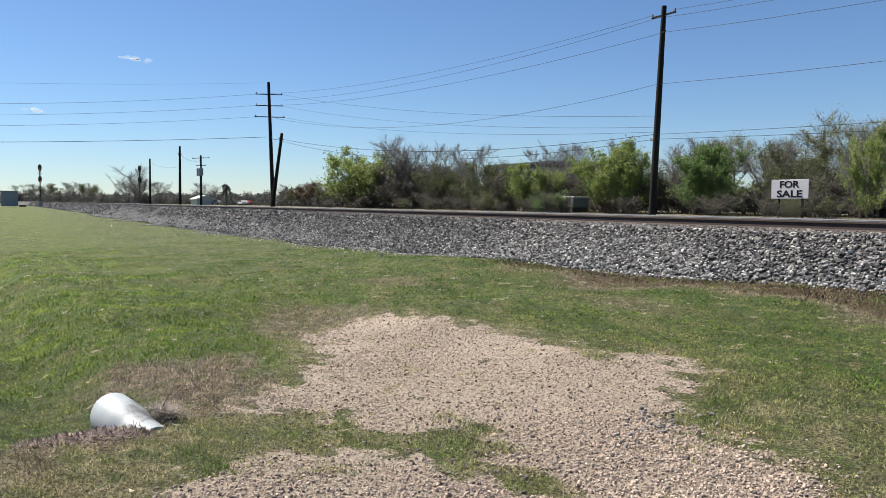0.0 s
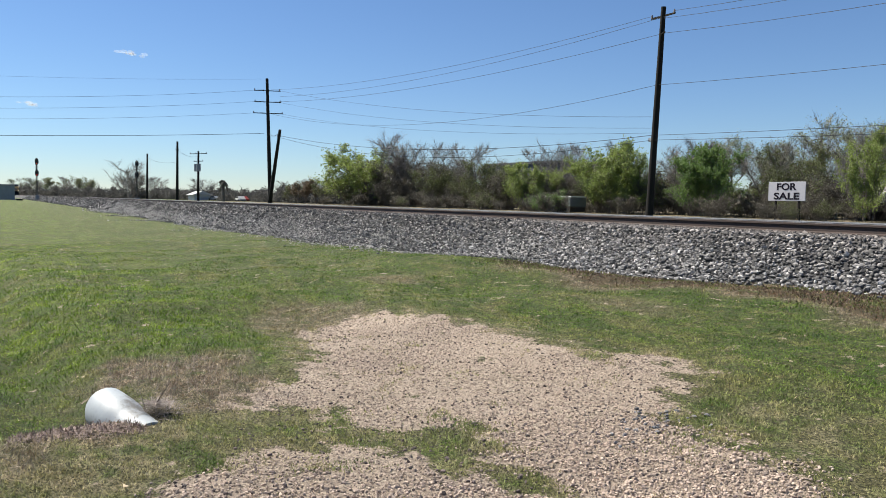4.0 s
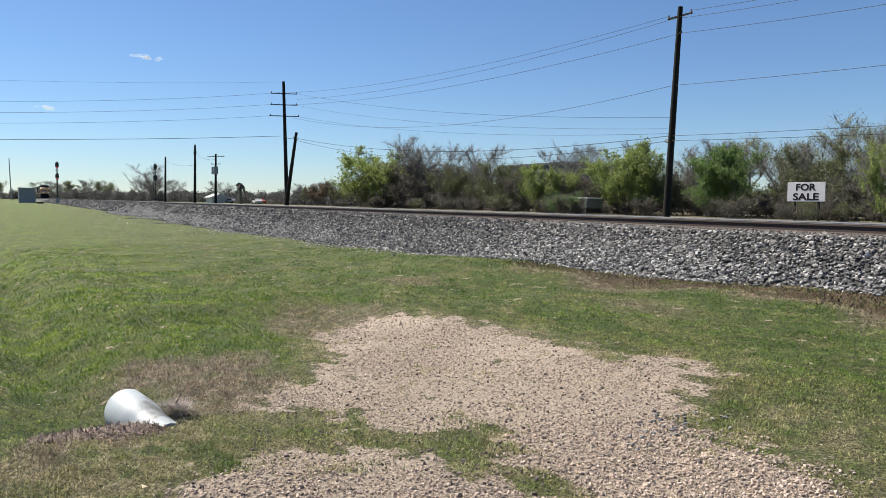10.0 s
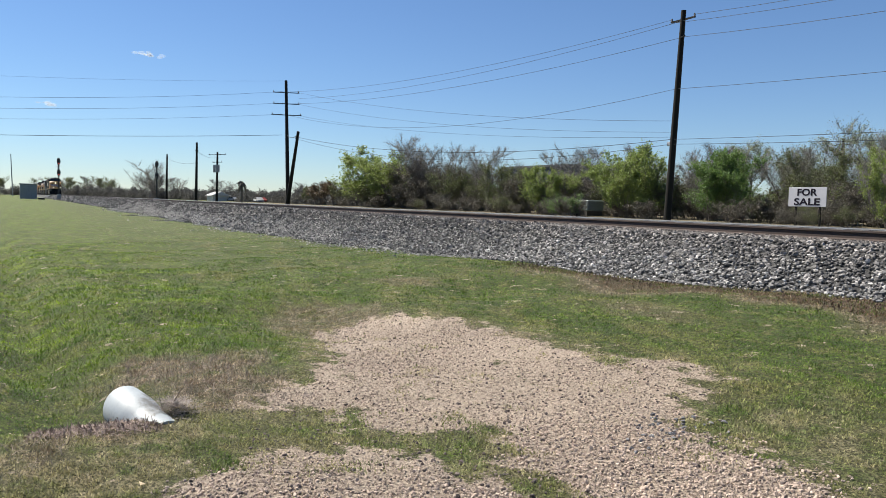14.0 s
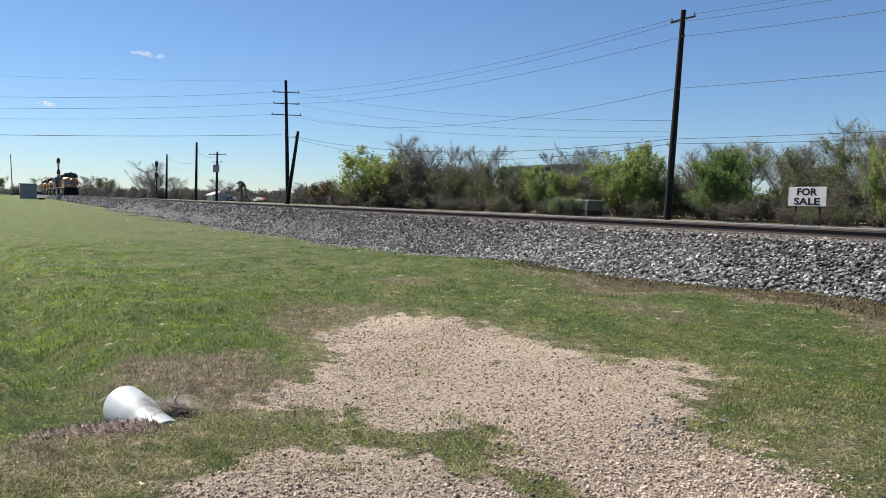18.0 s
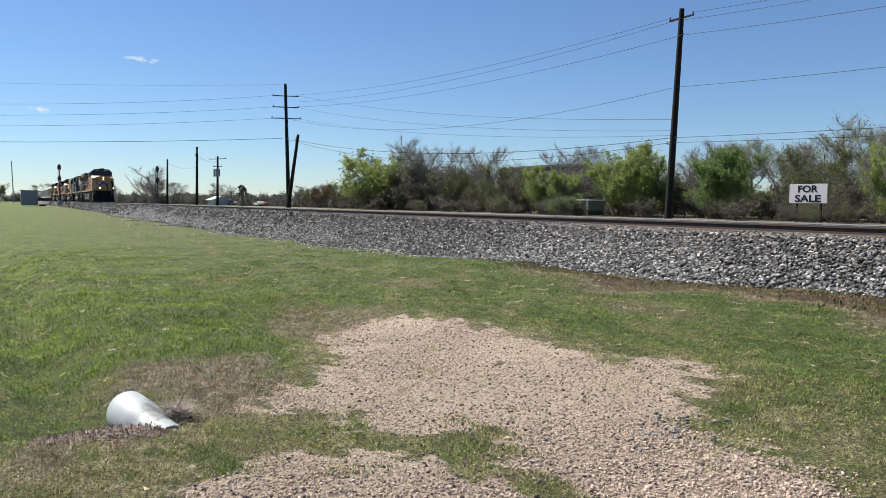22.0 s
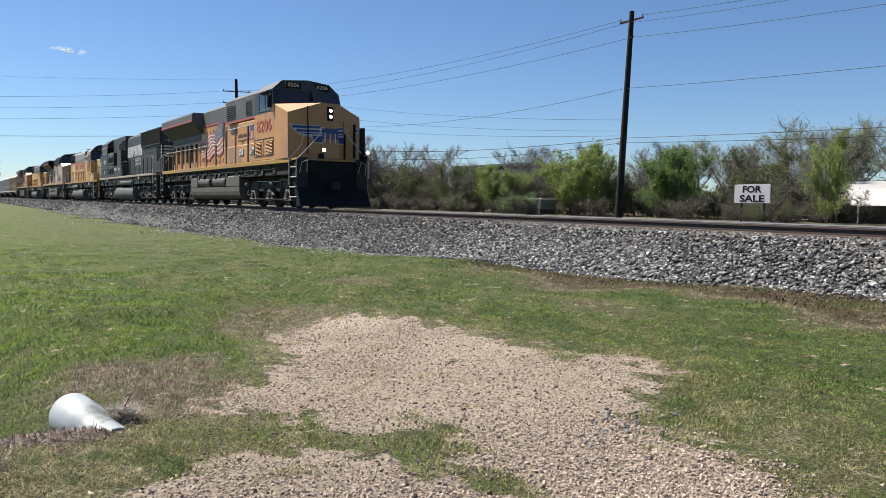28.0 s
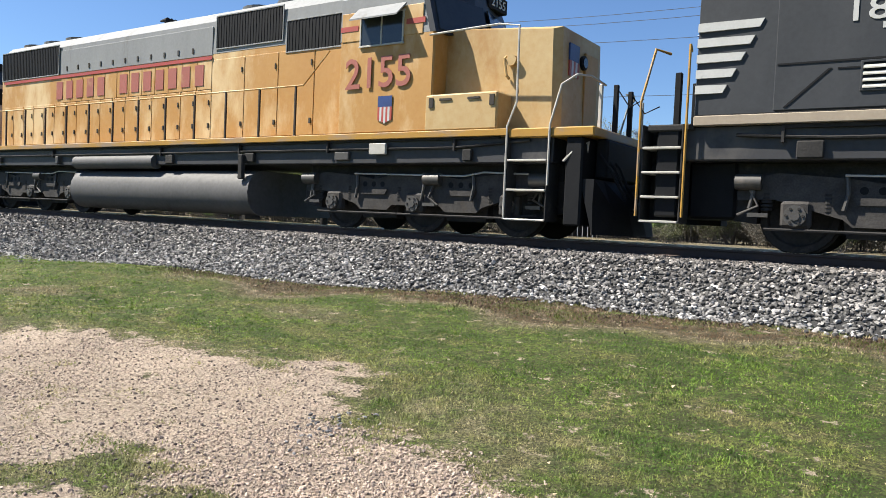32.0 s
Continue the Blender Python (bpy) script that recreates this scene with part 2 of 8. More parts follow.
LEAF_GREY = leaf("budding_twigs", (0.2394, 0.2673, 0.1404), (0.1755, 0.2007, 0.1017))
CONCRETE = mat("road_concrete", (0.3, 0.293, 0.279), (0.243, 0.236, 0.221), 2, 0.85, spot=(0.157, 0.15, 0.143), spot_scale=0.6, spot_at=0.62)
METALBOX = mat("galvanised_box", (0.231, 0.248, 0.278), (0.179, 0.197, 0.222), 2, 0.6)
SIGN_WHITE = mat("sign_board_white", (0.338, 0.338, 0.3672), (0.2941, 0.2941, 0.3234), 3, 0.5)
SIGN_INK = mat("sign_lettering", (0.012, 0.010, 0.018), (0.009, 0.008, 0.012), 3, 0.9)
SIGN_INK.node_tree.nodes["Principled BSDF"].inputs["Specular IOR Level"].default_value = 0.1
PIPE = mat("white_plastic_pipe", (0.3262, 0.3542, 0.3678), (0.2805, 0.3062, 0.3246), 5, 0.55, spot=(0.1685, 0.1635, 0.1514), spot_scale=6, spot_at=0.56)
CAMPER = mat("camper_siding", (0.145, 0.171, 0.167), (0.111, 0.132, 0.128), 2, 0.5)
SIGNAL_BLACK = mat("signal_black_paint", (0.02, 0.02, 0.022), (0.014, 0.014, 0.016), 4, 0.5)
SIGNAL_RED = glow("signal_red_lens", (1.0, 0.06, 0.03), 1.0)
ROOF_WHITE = mat("white_metal_roof", (0.393, 0.389, 0.38), (0.316, 0.309, 0.303), 1.0, 0.5, streak=0.2)
HOUSE_DARK = mat("dark_house_wall", (0.0855, 0.0726, 0.0641), (0.0598, 0.0513, 0.047), 2, 0.85)
BUILDING = mat("dark_metal_cladding", (0.08, 0.085, 0.09), (0.06, 0.063, 0.068), 1, 0.6)

# ---- mesh helpers ----
class G:
    """Gathers vertices and faces of one mesh."""
    def __init__(self):
        self.v, self.f = [], []
    def add(self, vs, fs):
        o = len(self.v)
        self.v += [tuple(p) for p in vs]
        self.f += [tuple(i + o for i in f) for f in fs]
        return self
    def box(self, x0, x1, y0, y1, z0, z1, bev=0.0):
        x0, x1, y0, y1, z0, z1 = min(x0, x1), max(x0, x1), min(y0, y1), max(y0, y1), min(z0, z1), max(z0, z1)
        b = min(bev, 0.45 * min(x1 - x0, y1 - y0, z1 - z0))
        if b <= 0:
            vs = [(x, y, z) for z in (z0, z1) for y in (y0, y1) for x in (x0, x1)]
            return self.add(vs, [(0, 2, 3, 1), (4, 5, 7, 6), (0, 1, 5, 4), (2, 6, 7, 3), (0, 4, 6, 2), (1, 3, 7, 5)])
        vs, idx = [], {}
        for i in (0, 1):
            for j in (0, 1):
                for k in (0, 1):
                    p = ((x0, x1)[i], (y0, y1)[j], (z0, z1)[k])
                    q = (p[0] + (b, -b)[i], p[1] + (b, -b)[j], p[2] + (b, -b)[k])
                    for a in range(3):
                        w = list(q)
                        w[a] = p[a]
                        idx[i, j, k, a] = len(vs)
                        vs.append(tuple(w))
        fs = []
        for a in range(3):
            u, w = (a + 1) % 3, (a + 2) % 3
            for s in (0, 1):
                loop = []
                for cu, cw in ((0, 0), (1, 0), (1, 1), (0, 1)):
                    c = [0, 0, 0]
                    c[a], c[u], c[w] = s, cu, cw
                    loop.append(idx[(*c, a)])
                fs.append(tuple(loop) if s else tuple(reversed(loop)))
            for su in (0, 1):
                for sw in (0, 1):
                    c0, c1 = [0, 0, 0], [0, 0, 0]
                    c0[a], c0[u], c0[w] = 0, su, sw
                    c1[a], c1[u], c1[w] = 1, su, sw
                    fs.append((idx[(*c0, u)], idx[(*c1, u)], idx[(*c1, w)], idx[(*c0, w)]))
        for i in (0, 1):
            for j in (0, 1):
                for k in (0, 1):
                    fs.append((idx[i, j, k, 0], idx[i, j, k, 1], idx[i, j, k, 2]))
        return self.add(vs, fs)
    def cyl(self, p0, p1, r, n=12, r2=None, caps=True):
        p0, p1 = Vector(p0), Vector(p1)
        r2 = r if r2 is None else r2
        d = (p1 - p0).normalized()
        u = d.orthogonal().normalized()
        w = d.cross(u)
        vs = []
        for p, q in ((p0, r), (p1, r2)):
            vs += [p + (u * math.cos(a) + w * math.sin(a)) * q for a in (2 * math.pi * i / n for i in range(n))]
        fs = [(i, (i + 1) % n, n + (i + 1) % n, n + i) for i in range(n)]
        if caps:
            fs += [tuple(reversed(range(n))), tuple(range(n, 2 * n))]
        return self.add(vs, fs)
    def tube(self, pts, r, n=6):
        pts = [Vector(p) for p in pts]
        rs = r if isinstance(r, (list, tuple)) else [r] * len(pts)
        vs, u = [], None
        for i, p in enumerate(pts):
            d = (pts[min(i + 1, len(pts) - 1)] - pts[max(i - 1, 0)]).normalized()
            u = d.orthogonal().normalized() if u is None else (u - d * u.dot(d)).normalized()
            w = d.cross(u)
            vs += [p + (u * math.cos(a) + w * math.sin(a)) * rs[i] for a in (2 * math.pi * k / n for k in range(n))]
        m = len(pts)
        fs = [(i * n + k, i * n + (k + 1) % n, (i + 1) * n + (k + 1) % n, (i + 1) * n + k) for i in range(m - 1) for k in range(n)]
        fs += [tuple(reversed(range(n))), tuple(range((m - 1) * n, m * n))]
        return self.add(vs, fs)
    def prism(self, prof, axis, a0, a1):
        """prof: points in the two other axes, in order (y, z), (x, z) or (x, y)."""
        n = len(prof)
        def at(p, a):
            return {"x": (a, p[0], p[1]), "y": (p[0], a, p[1]), "z": (p[0], p[1], a)}[axis]
        vs = [at(p, a0) for p in prof] + [at(p, a1) for p in prof]
        fs = [(i, (i + 1) % n, n + (i + 1) % n, n + i) for i in range(n)] + [tuple(reversed(range(n))), tuple(range(n, 2 * n))]
        return self.add(vs, fs)
    def mesh(self, name, material, smooth=False):
        me = bpy.data.meshes.new(name)
        me.from_pydata(self.v, [], self.f)
        bm = bmesh.new()
        bm.from_mesh(me)
        bmesh.ops.recalc_face_normals(bm, faces=bm.faces)
        bm.to_mesh(me)
        bm.free()
        me.materials.append(material)
        if smooth:
            me.shade_smooth()
            me.set_sharp_from_angle(angle=radians(40))
        return me


def part(name, g, material, parent, label="", smooth=False):
    ob = new(name, g.mesh(name, material, smooth))
    ob.parent = parent
    if label:
        ob["label"] = label
    return ob


def thing(name, g, material, label, category, m=None, group="", kind="", smooth=False):
    ob = new(name, g.mesh(name, material, smooth) if g else None)
    if m is not None:
        ob.matrix_basis = m
    return tagged(ob, label, category, group, kind)


def text_mesh(name, body, size, material, depth=0.006, spacing=1.0, bold=0.008):
    cu = bpy.data.curves.new(name, "FONT")
    cu.body, cu.size, cu.extrude, cu.space_character, cu.resolution_u = body, size, depth, spacing, 3
    cu.offset = bold
    cu.align_x, cu.align_y = "CENTER", "CENTER"
    tmp = new(name, cu)
    me = bpy.data.meshes.new_from_object(tmp)
    bpy.data.objects.remove(tmp)
    me.materials.clear()
    me.materials.append(material)
    return me


def lettering(name, body, x, y, z, width, height, material, parent, turn=(90, 0, 0), label="", bold=0.008):
    """Raised letters centred at a place, facing -y unless turned, scaled to a width and height."""
    me = text_mesh(name, body, 1.0, material, bold=bold)
    xs = [v.co.x for v in me.vertices]
    ys = [v.co.y for v in me.vertices]
    me.transform(Matrix.Translation((-(min(xs) + max(xs)) / 2, -(min(ys) + max(ys)) / 2, 0)))
    me.transform(Matrix.Diagonal((width / (max(xs) - min(xs)), height / (max(ys) - min(ys)), 1, 1)))
    me.transform(pose(0, 0, 0, *turn))
    ob = new(name, me)
    ob.parent = parent
    ob.location = (x, y, z)
    if label:
        ob["label"] = label
    return ob


def lathe(g, prof, cx, cz, n=20):
    """Turns a profile of (y, radius) about an axle that runs along y through (cx, cz)."""
    m = len(prof)
    vs = [(cx + r * math.cos(a), y, cz + r * math.sin(a)) for a in (2 * math.pi * i / n for i in range(n)) for y, r in prof]
    fs = [(i * m + k, i * m + k + 1, ((i + 1) % n) * m + k + 1, ((i + 1) % n) * m + k) for i in range(n) for k in range(m - 1)]
    return g.add(vs, fs)


def loft(g, loops, caps=True):
    n = len(loops[0])
    vs = [p for lp in loops for p in lp]
    fs = [(i * n + k, i * n + (k + 1) % n, (i + 1) * n + (k + 1) % n, (i + 1) * n + k) for i in range(len(loops) - 1) for k in range(n)]
    if caps:
        fs += [tuple(reversed(range(n))), tuple(range((len(loops) - 1) * n, len(loops) * n))]
    return g.add(vs, fs)


def bars(name, x0, x1, y, z0, z1, count, material, parent, gaps=(), lean=0.0):
    """Unlettered blocks in a row that stand for a brand's lettering."""
    w = (x1 - x0) / count
    for i in range(count):
        if i in gaps:
            continue
        a = x0 + w * i
        b = a + w * 0.62
        g = G().prism([(a, z0), (b, z0), (b + lean, z1), (a + lean, z1)], "y", y - 0.006, y + 0.004)
        part(name, g, material, parent)

# ---- ground ----
def smooth01(a):
    a = np.clip(a, 0, 1)
    return a * a * (3 - 2 * a)


def toe_z(x):
    return np.interp(x, [-300, -85, -40, -26, -19, -16, -13, -9, -5, 30], [0.25, 0.15, 0.02, 0.07, 0.10, 0.20, 0.28, 0.33, 0.38, 0.40])


def toe_y(x):
    return np.interp(x, [-85, -26, -19, -13, -5, 30], [8.9, 8.8, 8.85, 9.15, 9.35, 9.5])


def waves(x, y):
    return (np.sin(x * 0.9 + 1.3 * np.sin(y * 0.7)) + np.sin(y * 1.15 + 0.8 * np.sin(x * 0.6 + 2)) + 0.6 * np.sin(x * 2.3 + y * 1.7)) / 2.6


def grain(x, y, size, seed):
    """Smooth random values from 0 to 1 on a grid of the given size."""
    x, y = np.asarray(x, float) / size, np.asarray(y, float) / size
    tab = np.random.RandomState(seed).uniform(0, 1, (256, 256))
    i, j = np.floor(x).astype(int), np.floor(y).astype(int)
    u, v = smooth01(x - i), smooth01(y - j)
    at = lambda a, b: tab[a % 256, b % 256]
    return (at(i, j) * (1 - u) + at(i + 1, j) * u) * (1 - v) + (at(i, j + 1) * (1 - u) + at(i + 1, j + 1) * u) * v


def ground_z(x, y):
    x, y = np.asarray(x, float), np.asarray(y, float)
    rise = smooth01((y - 2.5) / 6.2) * toe_z(x)
    near = np.exp(-(x * x + y * y) / 900.0)
    z = rise + (waves(x, y) * 0.018 + (grain(x, y, 0.9, 3) - 0.5) * 0.05 + (grain(x, y, 1.5, 2) - 0.5) * 0.20 * smooth01((-5.5 - x) / 3) + (grain(x, y, 0.33, 4) - 0.5) * 0.022) * near
    # shallow ditch that runs from the culvert to the left
    d = np.abs(y - (0.30 + 0.03 * (x + 5.3)))
    z -= 0.25 * np.exp(-(d / 0.42) ** 2) * smooth01((-4.9 - x) / 0.7) * smooth01((x + 40) / 20)
    # low rut across the lawn
    z += 0.07 * np.exp(-((y - 2.6 - 0.25 * (x + 11.4)) / 0.13) ** 2 - ((x + 11.4) / 0.8) ** 2)
    far = smooth01((y - 15) / 4)
    return z * (1 - far) + 0.38 * far


GRAVEL_EDGE = [(-5.5, 1.78), (-5.66, 2.11), (-6.28, 2.49), (-7.37, 2.8), (-8.14, 3.18), (-8.26, 3.64), (-8.19, 4.09), (-7.31, 4.45), (-6.49, 4.58), (-5.58, 4.52),
               (-4.87, 4.55), (-4.67, 4.5), (-4.55, 4.97), (-4.05, 4.84), (-3.71, 4.26), (-3.29, 3.71), (-2.79, 3.69), (-2.33, 3.62), (-1.2, 3.2), (-0.8, 1.2),
               (-3.0, 0.2), (-3.81, 0.74), (-3.98, 1.07), (-4.52, 1.34), (-5.02, 1.34)]
STRIP_EDGE = [(-4.49, 0.96), (-4.74, 0.81), (-5.02, 1.08), (-5.0, 1.33), (-4.92, 1.7), (-4.87, 2.01), (-4.45, 1.92), (-4.09, 2.11), (-3.98, 2.43), (-3.92, 2.65),
              (-3.66, 2.64), (-3.33, 2.44), (-3.03, 2.44), (-2.83, 2.55), (-2.69, 2.44), (-2.83, 2.27), (-3.19, 2.18), (-3.29, 2.01), (-3.77, 1.98), (-4.01, 1.58),
              (-4.07, 1.2), (-3.94, 0.84), (-3.81, 0.62), (-3.89, 0.48)]
DEAD_EDGES = ([(-6.24, 0.63), (-7.19, 0.8), (-7.3, 1.07), (-6.91, 1.49), (-6.95, 2.02), (-6.18, 1.86), (-5.54, 1.82), (-5.1, 1.85), (-5.09, 1.35), (-5.08, 0.98), (-5.56, 0.98), (-6.06, 0.92)],
              [(-4.88, 0.01), (-5.15, 0.23), (-5.41, 0.5), (-5.23, 0.65), (-4.76, 0.82), (-4.72, 0.59), (-4.65, 0.31), (-4.47, 0.11), (-4.43, 0.01)],
              [(-8.63, 2.58), (-9.75, 3.14), (-9.56, 3.79), (-8.88, 4.24), (-8.09, 4.09), (-8.04, 3.19), (-7.88, 2.73)],
              [(-11.3, 5.2), (-11.1, 5.7), (-10.5, 5.95), (-9.9, 5.75), (-10.2, 5.35)],
              [(-6.9, 6.3), (-6.6, 6.75), (-5.9, 6.6), (-5.6, 6.25), (-6.2, 6.1)])


def inside(poly, x, y, soft=0.12):
    """1 inside the outline, 0 outside, with a soft ragged border."""
    x, y = np.asarray(x, float), np.asarray(y, float)
    odd = np.zeros(x.shape, bool)
    dist = np.full(x.shape, 1e9)
    for (ax, ay), (bx, by) in zip(poly, poly[1:] + poly[:1]):
        if ay != by:
            odd ^= ((ay > y) != (by > y)) & (x < (bx - ax) * (y - ay) / (by - ay) + ax)
        L2 = (bx - ax) ** 2 + (by - ay) ** 2
        t = np.clip(((x - ax) * (bx - ax) + (y - ay) * (by - ay)) / L2, 0, 1)
        dist = np.minimum(dist, np.hypot(x - ax - t * (bx - ax), y - ay - t * (by - ay)))
    s = np.where(odd, dist, -dist) + 0.07 * np.sin(9 * x + 4 * np.sin(6 * y)) + 0.05 * np.sin(17 * y + 3 * x)
    return smooth01(s / (2 * soft) + 0.5)


def spaced(near0, near1, step, far0, far1, grow=1.16):
    a = list(np.arange(near0, near1, step))
    s, p = step, a[-1]
    while p < far1:
        s *= grow
        p += s
        a.append(min(p, far1))
    s, p, lead = step, near0, []
    while p > far0:
        s *= grow
        p -= s
        lead.append(max(p, far0))
    return np.array(lead[::-1] + a)


gx = spaced(-9.5, 0.5, 0.07, -1800, 900)
gy = spaced(-0.6, 10.0, 0.07, -900, 1600)
GX, GY = np.meshgrid(gx, gy)
nx, ny = len(gx), len(gy)
verts = np.stack([GX.ravel(), GY.ravel(), ground_z(GX.ravel(), GY.ravel())], 1)
ii = (np.arange(ny - 1)[:, None] * nx + np.arange(nx - 1)[None]).ravel()
quads = np.stack([ii, ii + 1, ii + nx + 1, ii + nx], 1)
me = bpy.data.meshes.new("ground")
me.from_pydata(verts.tolist(), [], quads.tolist())
me.shade_smooth()


def bareness(x, y, soft=0.26):
    return inside(GRAVEL_EDGE, x, y, soft) * (1 - 0.92 * inside(STRIP_EDGE, x, y, 0.12))


def toe_band(x, y):
    """Pale spilt stone and dust where the lawn meets the far embankment."""
    d = toe_y(x) - y
    w = 0.35 + 0.5 * grain(x, 0 * x, 2.2, 21)
    return smooth01(1.3 - np.abs(d - 0.1) / w) * smooth01((-9.5 - x) / 4) * smooth01((grain(x, y, 1.3, 22) - 0.22) * 3)


def deadness(x, y):
    a, b, c, d, e = (inside(edge_, x, y, 0.22) for edge_ in DEAD_EDGES)
    toe = toe_y(x) - y
    wide = 0.92 + 0.25 * np.sin(x * 1.3) + 0.18 * np.sin(x * 3.1 + 1)
    weed = smooth01(1.5 - np.abs(toe - 0.78) / wide) * smooth01((x + 12.0) / 2.5)
    litter = 0.98 * smooth01((y - 45.5) / 2.0) * smooth01((x + 260) / 80)
    return np.maximum(np.maximum(np.maximum(a, b), litter), np.maximum(np.maximum(0.8 * c, 0.7 * np.maximum(d, e)), 1.6 * weed))


def fringe(x, y):
    """Worn straw-coloured margin round the drive."""
    b = inside(GRAVEL_EDGE, x, y, 0.75)
    c = inside(STRIP_EDGE, x, y, 0.5)
    low = inside([(-5.0, 1.0), (-4.3, 1.3), (-3.6, 0.6), (-3.7, 0.1), (-4.2, -0.5), (-5.0, -0.2)], x, y, 0.45)
    verge = inside([(-3.51, 4.74), (-2.99, 4.98), (-2.19, 4.59), (-1.76, 4.24), (-1.64, 3.96), (-2.29, 2.95), (-3.09, 3.78)], x, y, 0.5)
    return np.maximum(smooth01(b * 2.2 - 0.15) * (1 - 0.55 * c), np.maximum(low, 0.75 * verge))


def lushness(x, y):
    """Thick bright grass on the ditch side, thinning towards the drive."""
    return smooth01((-5.6 - x) / 3.5) * smooth01((4.6 - y - 0.02 * x) / 3.5)


FX, FY = GX.ravel(), GY.ravel()
for nm, arr in (("gravel", bareness(FX, FY)), ("dead", deadness(FX, FY)), ("lush", lushness(FX, FY)), ("fringe", fringe(FX, FY))):
    at = me.attributes.new(nm, "FLOAT", "POINT")
    at.data.foreach_set("value", arr.astype(np.float32))


def ground_material(blade=False):
    """The lawn and drive; the grass blades take the same colours."""
    m = bpy.data.materials.new("grass_blades" if blade else "lawn_and_gravel")
    m.use_nodes = True
    nt = m.node_tree
    N, L = nt.nodes, nt.links
    co = N.new("ShaderNodeTexCoord").outputs["Object"]
    def tex(s, detail=6, rough=0.65, scale3=None):
        src = co
        if scale3:
            mp = N.new("ShaderNodeMapping"); mp.inputs["Scale"].default_value = scale3
            L.new(co, mp.inputs[0]); src = mp.outputs[0]
        n = N.new("ShaderNodeTexNoise")
        n.inputs["Scale"].default_value, n.inputs["Detail"].default_value, n.inputs["Roughness"].default_value = s, detail, rough
        L.new(src, n.inputs["Vector"])
        return n.outputs["Fac"]
    def rng(src, lo, hi, a=0.0, b=1.0):
        r = N.new("ShaderNodeMapRange")
        for k, v in (("From Min", lo), ("From Max", hi), ("To Min", a), ("To Max", b)):
            r.inputs[k].default_value = v
        L.new(src, r.inputs["Value"])
        return r.outputs[0]
    def mix(f, a, b):
        x = N.new("ShaderNodeMix"); x.data_type = "RGBA"
        for s, v in ((x.inputs[0], f), (x.inputs[6], a), (x.inputs[7], b)):
            if isinstance(v, tuple):
                s.default_value = (*v, 1)
            elif isinstance(v, float):
                s.default_value = v
            else:
                L.new(v, s)
        return x.outputs[2]
    def attr(nm):
        a = N.new("ShaderNodeAttribute"); a.attribute_name = nm
        return a.outputs["Fac"]
    def math_(op, a, b):
        x = N.new("ShaderNodeMath"); x.operation = op; x.use_clamp = True
        for s, v in ((x.inputs[0], a), (x.inputs[1], b)):
            if isinstance(v, float):
                s.default_value = v
            else:
                L.new(v, s)
        return x.outputs[0]
    # lawn: fresh and older green, straw thatch in patches and fine streaks
    grass = mix(rng(tex(1.3), 0.42, 0.58), (0.09374, 0.1542, 0.0234), (0.1505, 0.2027, 0.04134))
    grass = mix(rng(tex(7, 5, 0.6), 0.48, 0.60), grass, (0.05246, 0.09797, 0.01638))
    grass = mix(rng(tex(0.55, 5, 0.62, (0.5, 1.6, 1)), 0.48, 0.58, 0.0, 0.6), grass, (0.052, 0.096, 0.018))
    straw = rng(tex(0.85, 7, 0.7, (0.7, 1.5, 1)), 0.49, 0.60, 0.0, 0.60)
    grass = mix(straw, grass, (0.2416, 0.2033, 0.09435))
    grass = mix(rng(tex(4.2, 6, 0.7), 0.54, 0.62, 0.0, 0.68), grass, (0.2688, 0.227, 0.1156))
    grass = mix(rng(tex(1.9, 5, 0.6, (0.6, 1.4, 1)), 0.53, 0.60, 0.0, 0.7), grass, (0.04386, 0.08827, 0.0156))
    grass = mix(rng(tex(15, 4, 0.6), 0.50, 0.60, 0.0, 0.75), grass, (0.03698, 0.06111, 0.01248))
    grass = mix(rng(tex(27, 4, 0.6), 0.58, 0.64, 0.0, 0.42), grass, (0.282, 0.2546, 0.1062))
    lush = mix(rng(tex(2.4, 6, 0.65), 0.42, 0.58), (0.184, 0.2464, 0.02496), (0.0645, 0.1145, 0.01482))
    grass = mix(math_("MULTIPLY", attr("lush"), rng(tex(0.8, 6, 0.6), 0.42, 0.58, 0.05, 1.0)), grass, lush)
    worn = mix(rng(tex(6, 7, 0.7), 0.42, 0.58), (0.39, 0.315, 0.215), (0.225, 0.185, 0.105))
    grass = mix(math_("MULTIPLY", attr("fringe"), rng(tex(2.6, 8, 0.72), 0.40, 0.56, 0.15, 0.95)), grass, worn)
    dead = mix(rng(tex(9, 6, 0.65), 0.42, 0.57), (0.343, 0.264, 0.204), (0.146, 0.100, 0.077))
    fac = math_("MULTIPLY", attr("dead"), rng(tex(4, 8, 0.75), 0.30, 0.50))
    grass = mix(fac, grass, dead)
    # reddish dry weeds at the embankment's foot, where the attribute exceeds one
    weedy = mix(rng(tex(5, 7, 0.7), 0.42, 0.58), (0.143, 0.089, 0.061), (0.075, 0.046, 0.034))
    weedy = mix(rng(tex(2.2, 6, 0.7), 0.53, 0.62), weedy, (0.107, 0.136, 0.036))
    grass = mix(math_("MULTIPLY", rng(attr("dead"), 1.02, 1.35), rng(tex(3, 8, 0.75), 0.36, 0.50)), grass, weedy)
    col = grass
    if blade:
        # blade colour lifted to offset the shade that blades cast on one another
        tip = N.new("ShaderNodeMix"); tip.data_type, tip.blend_type = "RGBA", "MULTIPLY"; tip.inputs[0].default_value = 1.0
        L.new(grass, tip.inputs[6]); tip.inputs[7].default_value = (1.20, 1.26, 1.06, 1)
        col = tip.outputs[2]
